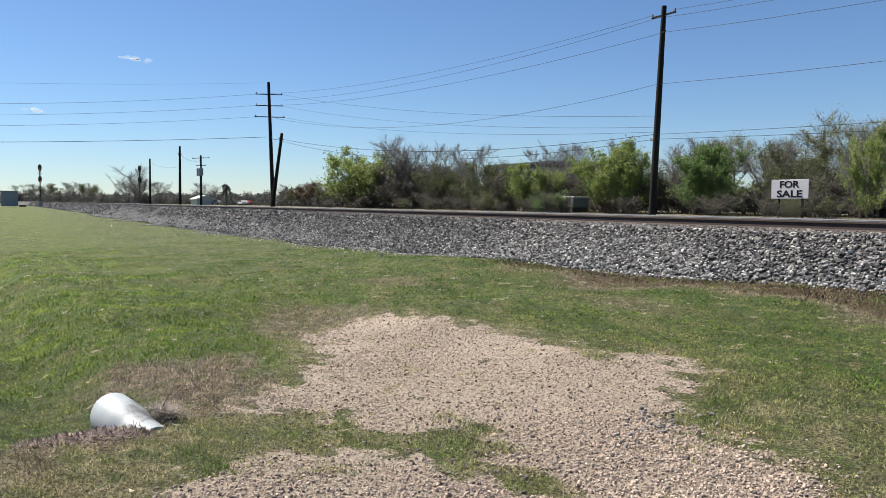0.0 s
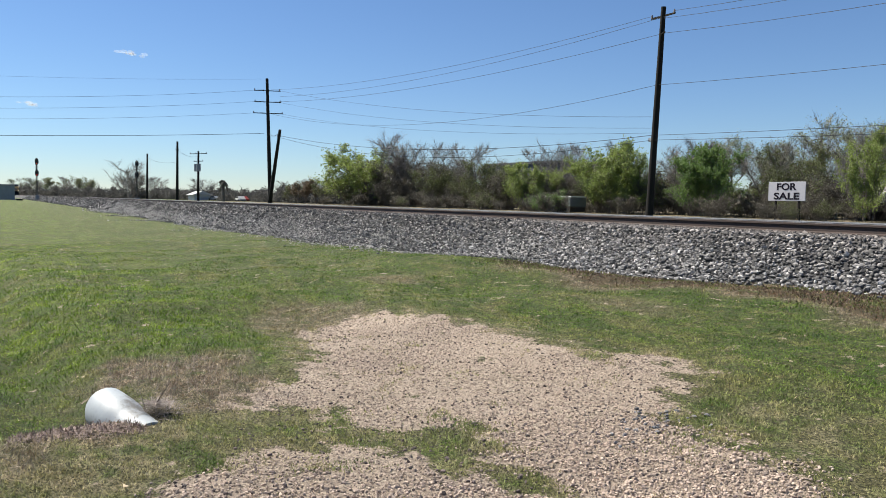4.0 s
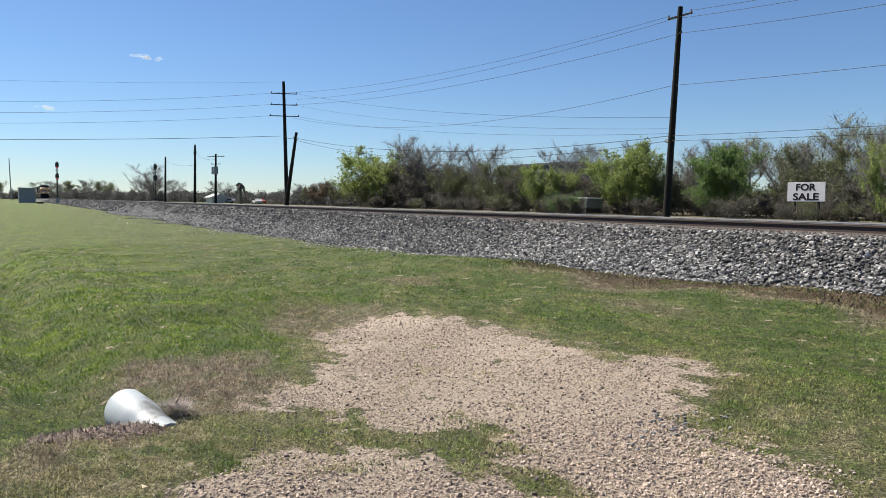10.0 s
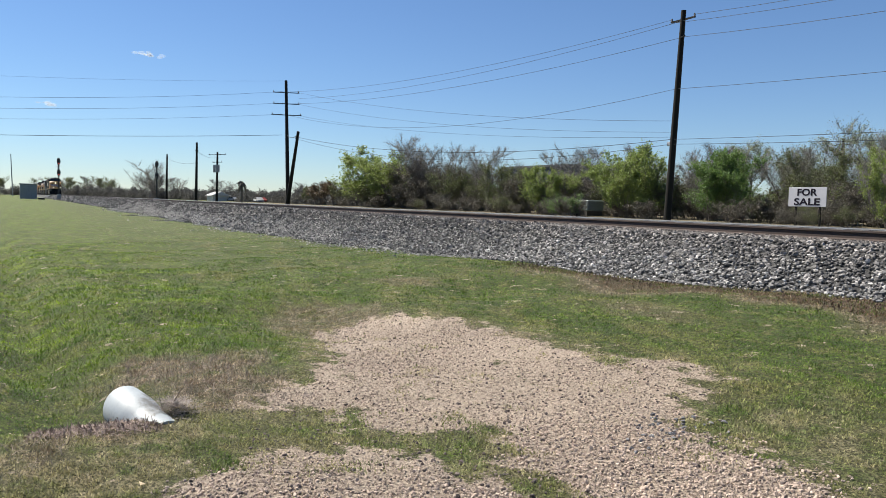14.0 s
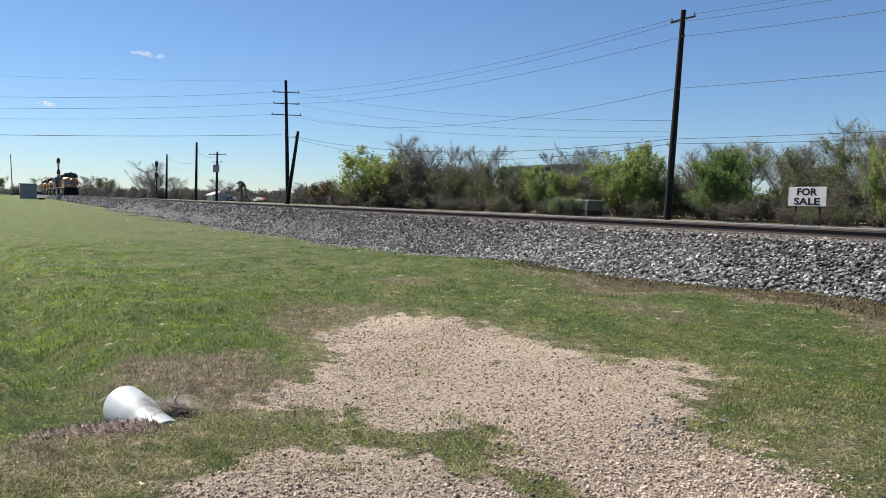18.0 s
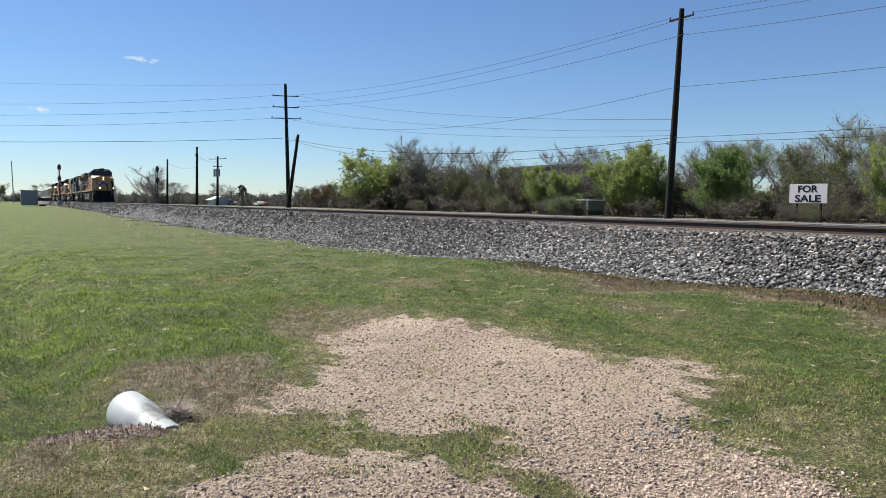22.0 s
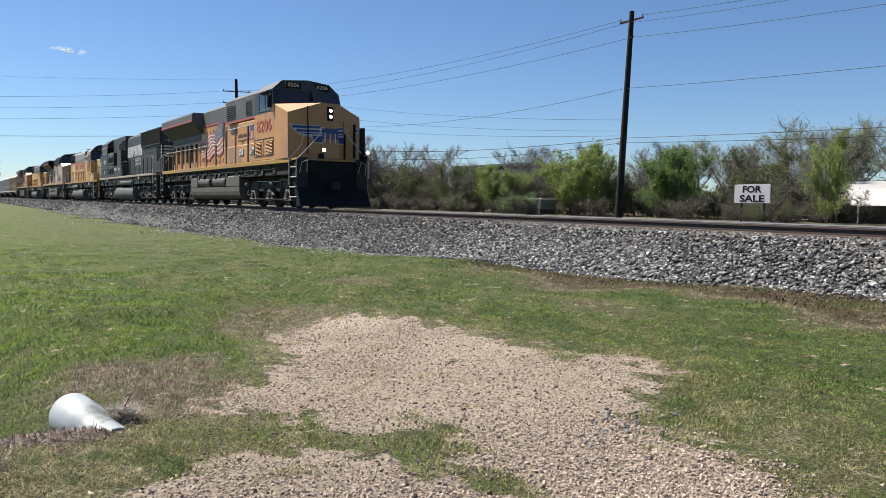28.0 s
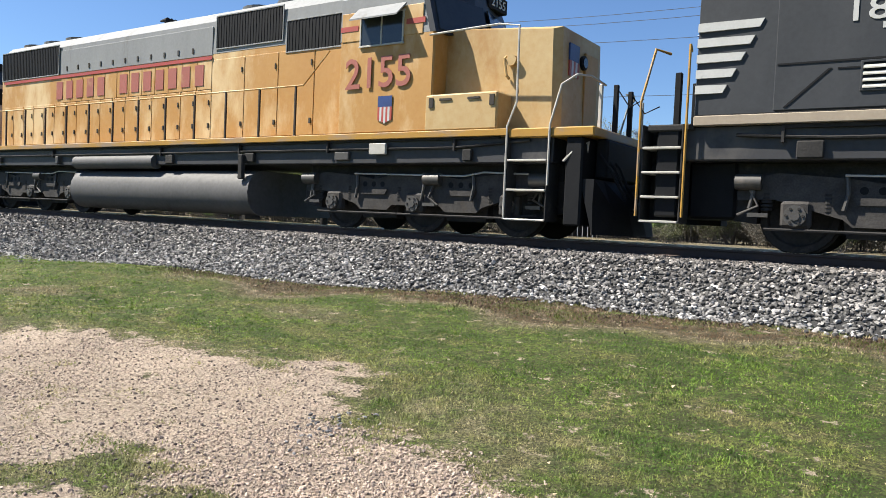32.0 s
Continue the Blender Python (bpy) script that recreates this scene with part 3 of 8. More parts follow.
    if not blade:
        # thatch and soil between the blades, darkened to stand in for the blades' shade
        grass = mix(rng(tex(11, 6, 0.7, (0.5, 1.6, 1)), 0.40, 0.60, 0.12, 0.50), grass, (0.058, 0.070, 0.024))
        soil_and_shade = mix(rng(tex(48, 4, 0.7), 0.45, 0.56, 0.0, 0.9), grass, (0.041, 0.040, 0.020))
        gravel = mix(rng(tex(60, 4, 0.6), 0.42, 0.58), (0.4821, 0.397, 0.3132), (0.324, 0.2608, 0.2039))
        gravel = mix(rng(tex(1.1, 7), 0.44, 0.64, 0.0, 0.75), gravel, (0.4956, 0.4038, 0.3201))
        gravel = mix(rng(tex(3.0, 8, 0.75), 0.57, 0.70, 0.0, 0.6), gravel, (0.3172, 0.2521, 0.1862))
        # darker cell borders paint the shaded gaps between pebbles
        v = N.new("ShaderNodeTexVoronoi"); v.inputs["Scale"].default_value = 46
        L.new(co, v.inputs["Vector"])
        gravel = mix(rng(v.outputs["Distance"], 0.44, 0.62, 0.0, 0.35), gravel, (0.1514, 0.114, 0.08766))
        dark = math_("MULTIPLY", rng(tex(26, 3, 0.55), 0.57, 0.61, 0.0, 0.85), rng(tex(1.4, 5, 0.6), 0.42, 0.56, 0.25, 1.0))
        gravel = mix(dark, gravel, (0.1581, 0.1208, 0.09456))
        gf = rng(math_("ADD", attr("gravel"), rng(tex(4, 9, 0.75), 0.36, 0.64, -0.6, 0.6)), 0.40, 0.60)
        col = mix(gf, soil_and_shade, gravel)
    b = N["Principled BSDF"]
    if blade:
        geo = N.new("ShaderNodeNewGeometry")
        h = N.new("ShaderNodeHueSaturation")
        L.new(rng(geo.outputs["Random Per Island"], 0.0, 1.0, 0.55, 1.35), h.inputs["Value"])
        L.new(col, h.inputs["Color"])
        col = h.outputs[0]
        up = N.new("ShaderNodeVectorMath"); up.operation = "ADD"
        L.new(geo.outputs["Normal"], up.inputs[0]); up.inputs[1].default_value = (0, 0, 0.8)
        nn = N.new("ShaderNodeVectorMath"); nn.operation = "NORMALIZE"
        L.new(up.outputs[0], nn.inputs[0]); L.new(nn.outputs[0], b.inputs["Normal"])
        b.inputs["Roughness"].default_value = 0.6
        tr, mx = N.new("ShaderNodeBsdfTranslucent"), N.new("ShaderNodeMixShader")
        mx.inputs[0].default_value = 0.35
        L.new(col, tr.inputs[0]); L.new(b.outputs[0], mx.inputs[1]); L.new(tr.outputs[0], mx.inputs[2])
        L.new(mx.outputs[0], N["Material Output"].inputs[0])
    else:
        b.inputs["Roughness"].default_value = 0.92
        bp = N.new("ShaderNodeBump"); bp.inputs["Distance"].default_value = 0.04
        L.new(tex(34, 7, 0.8), bp.inputs["Height"]); L.new(bp.outputs[0], b.inputs["Normal"])
    L.new(col, b.inputs["Base Color"])
    b.inputs["Specular IOR Level"].default_value = 0.2
    return m


me.materials.append(ground_material())
ground = tagged(new("ground", me), "mown spring lawn with a bare sandy gravel drive", "ground", kind="structure")

# ---- track: bed, sleepers, rails ----
tx = spaced(-40, 25, 0.5, -1500, 500, 1.12)
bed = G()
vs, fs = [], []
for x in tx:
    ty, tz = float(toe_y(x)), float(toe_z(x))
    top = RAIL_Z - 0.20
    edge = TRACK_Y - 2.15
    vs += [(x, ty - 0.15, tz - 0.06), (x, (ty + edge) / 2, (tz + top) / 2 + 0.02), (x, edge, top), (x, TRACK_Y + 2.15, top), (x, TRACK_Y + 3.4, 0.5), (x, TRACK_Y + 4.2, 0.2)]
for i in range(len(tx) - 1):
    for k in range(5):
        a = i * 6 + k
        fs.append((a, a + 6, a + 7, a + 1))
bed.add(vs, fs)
thing("ballast_bed", bed, BALLAST_BED_SHADE, "embankment of grey crushed granite under the railway track", "track bed", kind="structure")

rail_prof = [(-0.075, -0.17), (0.075, -0.17), (0.075, -0.155), (0.012, -0.135), (0.010, -0.045), (0.036, -0.036), (0.036, -0.006), (0.028, 0.0), (-0.028, 0.0), (-0.036, -0.006), (-0.036, -0.036), (-0.010, -0.045), (-0.012, -0.135), (-0.075, -0.155)]
track = thing("railway_track", None, None, "single railway track with rusty steel rails on wooden sleepers", "track", kind="structure")
for s in (-1, 1):
    yy = TRACK_Y + s * 0.7535
    r = part("rail", G().prism([(yy + a, RAIL_Z + b - 0.001) for a, b in rail_prof], "x", -1400, 400), RUST, track, "rusty rail with a polished head")
    part("running_surface", G().box(-1400, 400, yy - 0.026, yy + 0.026, RAIL_Z - 0.004, RAIL_Z + 0.001), SHINE, r, "worn bright running surface")
    part("gauge_face", G().box(-1400, 400, yy - s * 0.038, yy - s * 0.034, RAIL_Z - 0.024, RAIL_Z - 0.004), GAUGE, r, "flange-polished inner face of the rail head")

# ---- engines: x = 0 at the front coupler, z = 0 at the rail head, the seen side at -y ----
WHEEL_R = 0.533
WHEELS = []      # wheelsets that turn


def coupler(loco, x, way):
    g = G().box(x - way * 0.02, x - way * 0.85, -0.11, 0.11, 0.76, 0.98, 0.02)
    g.box(x + way * 0.04, x - way * 0.22, -0.17, 0.14, 0.70, 1.02, 0.05)
    part("coupler", g, GRIME, loco, "rusty black coupler")
    for y in (-0.45, 0.45):
        part("air_hose", G().tube([(x - way * 0.55, y, 0.95), (x - way * 0.3, y * 0.9, 0.62), (x, y * 0.8, 0.5)], 0.028, 6), DARK, loco, "black rubber air hose")
    for y in (-1.05, -0.85, -0.62, 0.62, 0.85):
        part("control_hose", G().tube([(x - way * 0.50, y, 1.45), (x - way * 0.30, y, 1.30 + 0.1 * y), (x - way * 0.18, y * 0.96, 0.95), (x - way * 0.05, y * 0.9, 0.82 + 0.12 * y)], 0.022, 6), DARK, loco)


def truck(loco, axles, style="frame", spins=False, material=GRIME):
    a0, a2 = -axles[0], -axles[-1]
    hi, lo = max(a0, a2), min(a0, a2)
    g = G()
    g.box((hi + lo) / 2 - 0.35, (hi + lo) / 2 + 0.35, -1.0, 1.0, 0.62, 1.02, 0.04)
    g.box(lo - 0.6, hi + 0.6, -0.25, 0.25, 0.55, 0.85, 0.05)
    # added filler box and plates, dark in place of the shade under the engine
    g.box(lo - 0.9, hi + 0.9, -0.95, 0.95, 0.98, 1.32, 0.03)
    for s in (-1, 1):
        for a, b in zip(axles, axles[1:]):
            m = -(a + b) / 2
            g.prism([(m - 0.42, 0.24), (m + 0.42, 0.24), (m + 0.50, 0.60), (m + 0.40, 1.0), (m - 0.40, 1.0), (m - 0.50, 0.60)], "y", s * 0.70, s * 0.95)
        for e, w in ((hi, 1), (lo, -1)):
            g.prism([(e + w * 0.56, 0.40), (e + w * 1.02, 0.46), (e + w * 1.02, 1.0), (e + w * 0.50, 1.0)], "y", s * 0.70, s * 0.95)
    tr = part("truck", g, material, loco, "grimy six-wheel truck")
    for a in axles:
        part("traction_motor", G().box(-a - 0.55, -a + 0.55, -0.62, 0.62, 0.28, 0.95, 0.08), material, tr)
    for s in (-1, 1):
        prof = [(hi + 0.80, 0.74), (hi + 0.80, 1.02), (hi + 0.25, 1.14)]
        for a, b in zip(axles, axles[1:]):
            m = -(a + b) / 2
            prof += [(m + 0.38, 1.06), (m, 1.00), (m - 0.38, 1.06)]
        prof += [(lo - 0.25, 1.14), (lo - 0.80, 1.02), (lo - 0.80, 0.74), (lo - 0.30, 0.76)]
        for a, b in list(zip(axles, axles[1:]))[::-1]:
            m = -(a + b) / 2
            dip = 0.66 if style == "pedestal" else 0.40
            prof += [(m - 0.46, dip + 0.10), (m - 0.34, dip), (m + 0.34, dip), (m + 0.46, dip + 0.10)]
        prof += [(hi + 0.30, 0.76)]
        sf = part("sideframe", G().prism(prof, "y", s * 1.02, s * 1.17), SIDEFRAME, tr, "cast steel side frame under road dust")
        for a, b in zip(axles, axles[1:]):
            m = -(a + b) / 2
            part("rib", G().prism([(m - 0.30, 0.70), (m + 0.30, 0.70), (m + 0.36, 0.80), (m - 0.36, 0.80)], "y", s * 1.17, s * 1.205), SIDEFRAME, tr)
            for d in (-0.22, 0.0, 0.22):
                part("lightening_hole", G().cyl((m + d, s * 1.168, 0.90), (m + d, s * 1.176, 0.90), 0.055, 10), DARK, tr)
        for k, xx in enumerate((hi + 0.62, hi - 0.75, (hi + lo) / 2 + 0.2, lo + 0.62, lo - 0.60)):
            part("hanger", G().tube([(xx, s * 1.20, 1.12), (xx + 0.03, s * 1.22, 0.86), (xx - 0.02, s * 1.22, 0.62)], 0.03, 6), GRIME2, tr)
        part("brake_beam", G().tube([(hi + 0.55, s * 1.21, 0.40), (hi - 0.1, s * 1.24, 0.33), (lo - 0.4, s * 1.24, 0.33)], 0.022, 6), GRIME, tr)
    for a in axles:
        g = G()
        g.cyl((0, -1.0, 0), (0, 1.0, 0), 0.085, 10)
        for s in (-1, 1):
            lathe(g, [(s * 0.69, 0.05), (s * 0.69, 0.568), (s * 0.725, 0.565), (s * 0.735, WHEEL_R + 0.006), (s * 0.825, WHEEL_R - 0.002), (s * 0.83, 0.44), (s * 0.79, 0.41),
                      (s * 0.78, 0.20), (s * 0.83, 0.15), (s * 0.84, 0.05)], 0, 0, 28)
        w = part("wheelset", g, GRIME, tr, "pair of steel wheels on an axle", smooth=True)
        w.location = (-a, 0, WHEEL_R)
        if spins:
            WHEELS.append((w, a))
        for s in (-1, 1):
            g = G()
            if style == "pedestal":
                g.prism([(-a - 0.20, 0.74), (-a + 0.20, 0.74), (-a + 0.27, 0.62), (-a + 0.36, 0.36), (-a - 0.36, 0.36), (-a - 0.27, 0.62)], "y", s * 1.06, s * 1.22)
                g.box(-a - 0.41, -a + 0.41, s * 1.05, s * 1.245, 0.27, 0.36, 0.02)
            else:
                g.box(-a - 0.2, -a + 0.2, s * 1.03, s * 1.22, 0.36, 0.74, 0.04)
            part("axle_box", g, PEDESTAL if style == "pedestal" else SIDEFRAME, tr)
            bolts = G()
            g = G().cyl((-a, s * 1.20, WHEEL_R), (-a, s * 1.28, WHEEL_R), 0.15, 14)
            g.cyl((-a, s * 1.27, WHEEL_R), (-a, s * 1.30, WHEEL_R), 0.07, 8)
            part("bearing_cap", g, GRIME2, tr)
            for k in range(6):
                th = math.pi * k / 3
                g = G().cyl((-a + 0.11 * math.cos(th), s * 1.275, WHEEL_R + 0.11 * math.sin(th)), (-a + 0.11 * math.cos(th), s * 1.295, WHEEL_R + 0.11 * math.sin(th)), 0.02, 6)
                bolts.add(g.v, g.f)
            part("bearing_bolts", bolts, GRIME, tr)
    for a in axles:
        for s in (-1, 1):
            for d in (-0.40, 0.40):
                g = G()
                for k in range(5):
                    g.cyl((-a + d, s * 1.10, 0.60 + 0.055 * k), (-a + d, s * 1.10, 0.635 + 0.055 * k), 0.085, 10)
                part("coil_spring", g, material, tr)
    for a, d in ((axles[0], 0.62), (axles[-1], -0.62), (axles[1], 0.45)):
        for s in (-1, 1):
            part("brake_cylinder", G().cyl((-a + d - 0.2, s * 1.22, 1.0), (-a + d + 0.16, s * 1.22, 1.0), 0.115, 12), GRIME2, tr, "dusty brake cylinder", smooth=True)
            g = G().tube([(-a + d, s * 1.22, 0.90), (-a + d * 0.8, s * 1.24, 0.66), (-a + d * 1.25, s * 1.24, 0.52)], 0.022, 6)
            g.box(-a + d * 0.8 - 0.14, -a + d * 0.8 + 0.14, s * 1.20, s * 1.25, 0.50, 0.56)
            part("brake_rigging", g, GRIME2, tr)
    for s in (-1, 1):
        g = G().tube([(hi + 0.4, s * 1.26, 1.10), (hi - 0.5, s * 1.26, 1.13), (hi - 0.9, s * 1.26, 1.06), (lo + 0.6, s * 1.26, 1.10)], 0.016, 6)
        part("sand_pipe", g, RAILGREY, tr)
    return tr


def steps(loco, x0, x1, top, mat_side=GRIME, mat_rail=RAILGREY, count=4, low=0.42):
    for s in (-1, 1):
        g = G()
        for x in (x0, x1):
            g.box(x - 0.012, x + 0.012, s * 1.05, s * 1.50, low, top, 0.004)
        g.box(x0, x1, s * 1.03, s * 1.05, low, top)
        st = part("stairwell", g, mat_side, loco, "steel corner stairwell")
        for k in range(count):
            z = low + (top - low) * k / count
            part("step", G().box(x0 + 0.01, x1 - 0.01, s * 1.06, s * 1.53, z, z + 0.035, 0.006), mat_rail, st)


def handrail(loco, pts, posts, y, z0, mat_rail=RAILGREY, mat_post=RAILDARK, post_w=0.05, r=0.018):
    for s in (-1, 1):
        part("handrail", G().tube([(x, s * y, z) for x, z in pts], r, 6), mat_rail, loco)
        xs = [p[0] for p in pts]
        zs = [p[1] for p in pts]
        order = np.argsort(xs)
        for x in posts:
            z1 = float(np.interp(x, np.array(xs)[order], np.array(zs)[order]))
            part("stanchion", G().box(x - post_w / 2, x + post_w / 2, s * y - 0.02, s * y + 0.02, z0, z1, 0.004), mat_post, loco)


def grab(loco, pts, material=RAILGREY, r=0.017):
    part("grab_rail", G().tube(pts, r, 6), material, loco)


def louvre(loco, x0, x1, y, z0, z1, n, mat_frame, mat_slat, vertical=False, name="louvre"):
    """Recess, frame and slats on a side wall at y (negative: the seen side)."""
    s = -1 if y < 0 else 1
    f = part(name, G().box(x0, x1, y - 0.004, y + s * 0.006, z0, z1), DARK, loco)
    b = 0.03
    g = G()
    for bx in ((x0 - b, x1 + b, z1, z1 + b), (x0 - b, x1 + b, z0 - b, z0), (x0 - b, x0, z0, z1), (x1, x1 + b, z0, z1)):
        g.box(bx[0], bx[1], y, y + s * 0.02, bx[2], bx[3], 0.004)
    part("frame", g, mat_frame, f)
    g = G()
    for i in range(n):
        if vertical:
            w = (x1 - x0) / n
            g.box(x0 + w * (i + 0.3), x0 + w * (i + 0.62), y, y + s * 0.014, z0, z1)
        else:
            h = (z1 - z0) / n
            g.prism([(y, z0 + h * (i + 0.15)), (y + s * 0.03, z0 + h * (i + 0.05)), (y + s * 0.03, z0 + h * (i + 0.25)), (y, z0 + h * (i + 0.75))], "x", x0, x1)
    part("slats", g, mat_slat, f)


def plates(loco, name, x0, x1, n, y, z0, z1, material, proud=0.012, latch=True):
    """A row of hood doors, each with a latch."""
    w = (x1 - x0) / n
    s = -1 if y < 0 else 1
    for i in range(n):
        a = x0 + w * i + 0.012
        b = x0 + w * (i + 1) - 0.012
        d = part(name, G().box(a, b, y - s * 0.01, y + s * proud, z0, z1, 0.006), material, loco)
        if latch:
            part("latch", G().box(b - 0.10, b - 0.05, y, y + s * (proud + 0.02), z0 + 0.25, z0 + 0.36), RAILDARK, d)
            part("latch", G().box(b - 0.09, b - 0.06, y, y + s * (proud + 0.02), z1 - 0.36, z1 - 0.24), RAILDARK, d)


def window(loco, x0, x1, y, z0, z1, panes=2, frame_mat=RAILGREY):
    s = -1 if y < 0 else 1
    f = part("side_window", G().box(x0, x1, y - s * 0.02, y + s * 0.012, z0, z1), GLASS, loco, "dark glazed side window")
    g = G()
    t = 0.035
    g.box(x0 - t, x1 + t, y, y + s * 0.03, z1, z1 + t, 0.005)
    g.box(x0 - t, x1 + t, y, y + s * 0.03, z0 - t, z0, 0.005)
    for k in range(panes + 1):
        x = x0 + (x1 - x0) * k / panes
        g.box(x - t / 2, x + t / 2, y, y + s * 0.028, z0, z1, 0.005)
    part("frame", g, frame_mat, f)


def shield(loco, x, y, z, w, h):
    """Small blue-topped badge with red and white upright bars, drawn as plain shapes."""
    part("badge", G().prism([(x - w / 2, z + h * 0.1), (x + w / 2, z + h * 0.1), (x + w / 2, z + h * 0.5), (x - w / 2, z + h * 0.5)], "y", y - 0.008, y), BLUE, loco, "blue, red and white badge")
    for i in range(7):
        a = x - w / 2 + w * i / 7
        d = h * 0.5 - h * 0.12 * abs(i - 3) / 3
        part("badge_bar", G().box(a, a + w / 7, y - 0.008, y, z - d, z + h * 0.1), RED if i % 2 == 0 else WHITE, loco)


def lamp(loco, x, y, z, r=0.10, way=1):
    h = part("headlight", G().cyl((x - way * 0.10, y, z), (x, y, z), r * 1.25, 14), DARK, loco, smooth=True)
    part("lens", G().cyl((x - way * 0.02, y, z), (x + way * 0.012, y, z), r, 14), LAMP, h, "lit warm white headlight lens")


def roof_fans(loco, places, z, r=0.55):
    for x in places:
        f = part("roof_fan", G().cyl((x, 0, z), (x, 0, z + 0.16), r, 18), ROOF_GREY, loco)
        part("fan_grille", G().cyl((x, 0, z + 0.16), (x, 0, z + 0.18), r * 0.9, 18), DARK, f)


def horn(loco, x, y, z):
    g = G().cyl((x, y, z), (x, y, z + 0.18), 0.03, 8)
    for d in (-0.12, 0, 0.12):
        g.cyl((x - 0.2, y + d, z + 0.2), (x + 0.1, y + d, z + 0.2), 0.025, 8, 0.07)
    part("horn", g, DARK, loco, "cluster of air horns")


def underbody(lo, x0, x1, seed, z=1.50, gap=(0.7, 1.6), clear=()):
    """Pipes, cable troughs and small boxes hung along the frame on both sides."""
    rr = random.Random(seed)
    for s in (-1, 1):
        part("air_pipe", G().tube([(x0, s * 1.45, z), (x0 + 1.2, s * 1.45, z - 0.06), (x1 - 1.5, s * 1.45, z - 0.06), (x1, s * 1.45, z + 0.04)], 0.024, 6), GRIME, lo)
        part("cable_trough", G().box(x0 + 0.6, x1 - 0.6, s * 1.43 - 0.03, s * 1.43 + 0.03, z + 0.08, z + 0.17), GRIME, lo)
        x = x0 + 0.8
        while x < x1 - 0.8:
            w, h = rr.uniform(0.12, 0.40), rr.uniform(0.10, 0.24)
            if clear and clear[0] - 0.4 < x < clear[1]:
                x += 0.3
                continue
            part("hung_box", G().box(x, x + w, s * 1.36, s * 1.36 + s * rr.uniform(0.08, 0.15), z - 0.12 - h, z - 0.10, 0.015), rr.choice((SIDEFRAME, GRIME2, GRIME, GRIME)), lo)
            part("pipe_clip", G().box(x - 0.2, x - 0.16, s * 1.40, s * 1.485, z - 0.12, z + 0.10), GRIME, lo)
            x += rr.uniform(*gap)


# wide-nosed modern engine with flared radiators
def flare_engine(label, paint, upper, number, decorated, spins):
    L = 22.3
    lo = thing("locomotive", None, None, label, "locomotive", group="engines of the train")
    part("underframe", G().box(-21.3, -1.0, -1.42, 1.42, 1.30, 1.77, 0.02), GRIME, lo)
    part("side_sill", G().box(-21.35, -1.05, -1.54, 1.54, 1.77, 1.95, 0.01), STRIPE_YELLOW, lo, "yellow painted walkway edge")
    # pilot, plough
    part("pilot", G().box(-1.05, -0.52, -1.45, 1.45, 0.95, 1.85, 0.03), DARK, lo)
    part("deck_edge", G().box(-1.10, -0.46, -1.5, 1.5, 1.85, 1.93, 0.01), STRIPE_YELLOW, lo)
    g = G()
    loft(g, [[(-0.75, y, 0.97), (-0.50, y, 0.97), (0.02 - 0.08 * abs(y) / 1.5, y, 0.10), (-0.45, y, 0.10)] for y in (-1.5, -0.7, 0, 0.7, 1.5)])
    part("snow_plough", g, DARK, lo, "black steel snow plough")
    part("pilot", G().box(-21.6, -21.3, -1.4, 1.4, 0.6, 1.85, 0.03), GRIME, lo)
    coupler(lo, -0.02, 1)
    coupler(lo, -L + 0.02, -1)
    # nose
    A = [(-1.12, -1.58), (-0.62, -0.36), (-0.62, 0.36), (-1.12, 1.58), (-2.72, 1.54), (-2.72, -1.54)]
    top = [3.72, 4.12, 4.12, 3.72, 4.18, 4.18]
    g = G()
    loft(g, [[(x, y, 1.95) for x, y in A], [(x - 0.10 * (i < 4), y * 0.985, z) for i, ((x, y), z) in enumerate(zip(A, top))]])
    part("nose", g, paint, lo)
    part("nose_door", G().prism([(-0.80, 0.62), (-0.73, 0.62), (-0.93, 1.12), (-1.02, 1.12)], "z", 2.0, 3.45), paint, lo)
    part("door_recess", G().prism([(-0.98, 1.14), (-0.915, 1.14), (-0.96, 1.26), (-1.05, 1.26)], "z", 2.05, 3.4), DARK, lo)
    # cab
    part("cab", G().box(-5.05, -2.70, -1.52, 1.52, 1.95, 3.92, 0.03), paint, lo)
    part("cab_corner", G().prism([(-2.71, 3.915), (-3.02, 3.915), (-2.90, 4.19), (-2.71, 4.19)], "y", -1.53, 1.53), paint, lo)
    sec = lambda x, z0: [(x, 0, z0), (x, -0.5, z0), (x, -1.52, z0), (x, -1.48, 4.84), (x, -1.05, 5.22), (x, 0, 5.29), (x, 1.05, 5.22), (x, 1.48, 4.84), (x, 1.52, z0), (x, 0.5, z0)]
    g = G()
    f = [(x + 0.34 * (1 - abs(y) / 1.52) - 0.36 * max(0, (z - 3.9)) / 0.95, y, max(z, 3.90)) for x, y, z in sec(-2.69, 3.90)]
    loft(g, [f, sec(-5.05, 3.90)])
    part("cab_roof", g, CAB_DARK, lo, "black cab upper works")
    for s in (-1, 1):
        g = G()
        wx = lambda y, z, o: -2.69 + 0.34 * (1 - y / 1.52) - 0.36 * (z - 3.9) / 0.95 + o
        loft(g, [[(wx(y, z, o), s * y, z) for y, z in ((0.10, 4.26), (1.34, 4.26), (1.30, 4.80), (0.10, 4.82))] for o in (-0.01, 0.02)])
        part("windscreen", g, GLASS, lo, "dark windscreen")
        nb = part("number_board", G().box(-3.18, -2.86, s * 0.30, s * 0.98, 4.92, 5.16, 0.01), DARK, lo)
        if number:
            lettering("number", number, -2.855, s * 0.64, 5.04, 0.50, 0.15, WHITE, nb, (90, 0, 90))
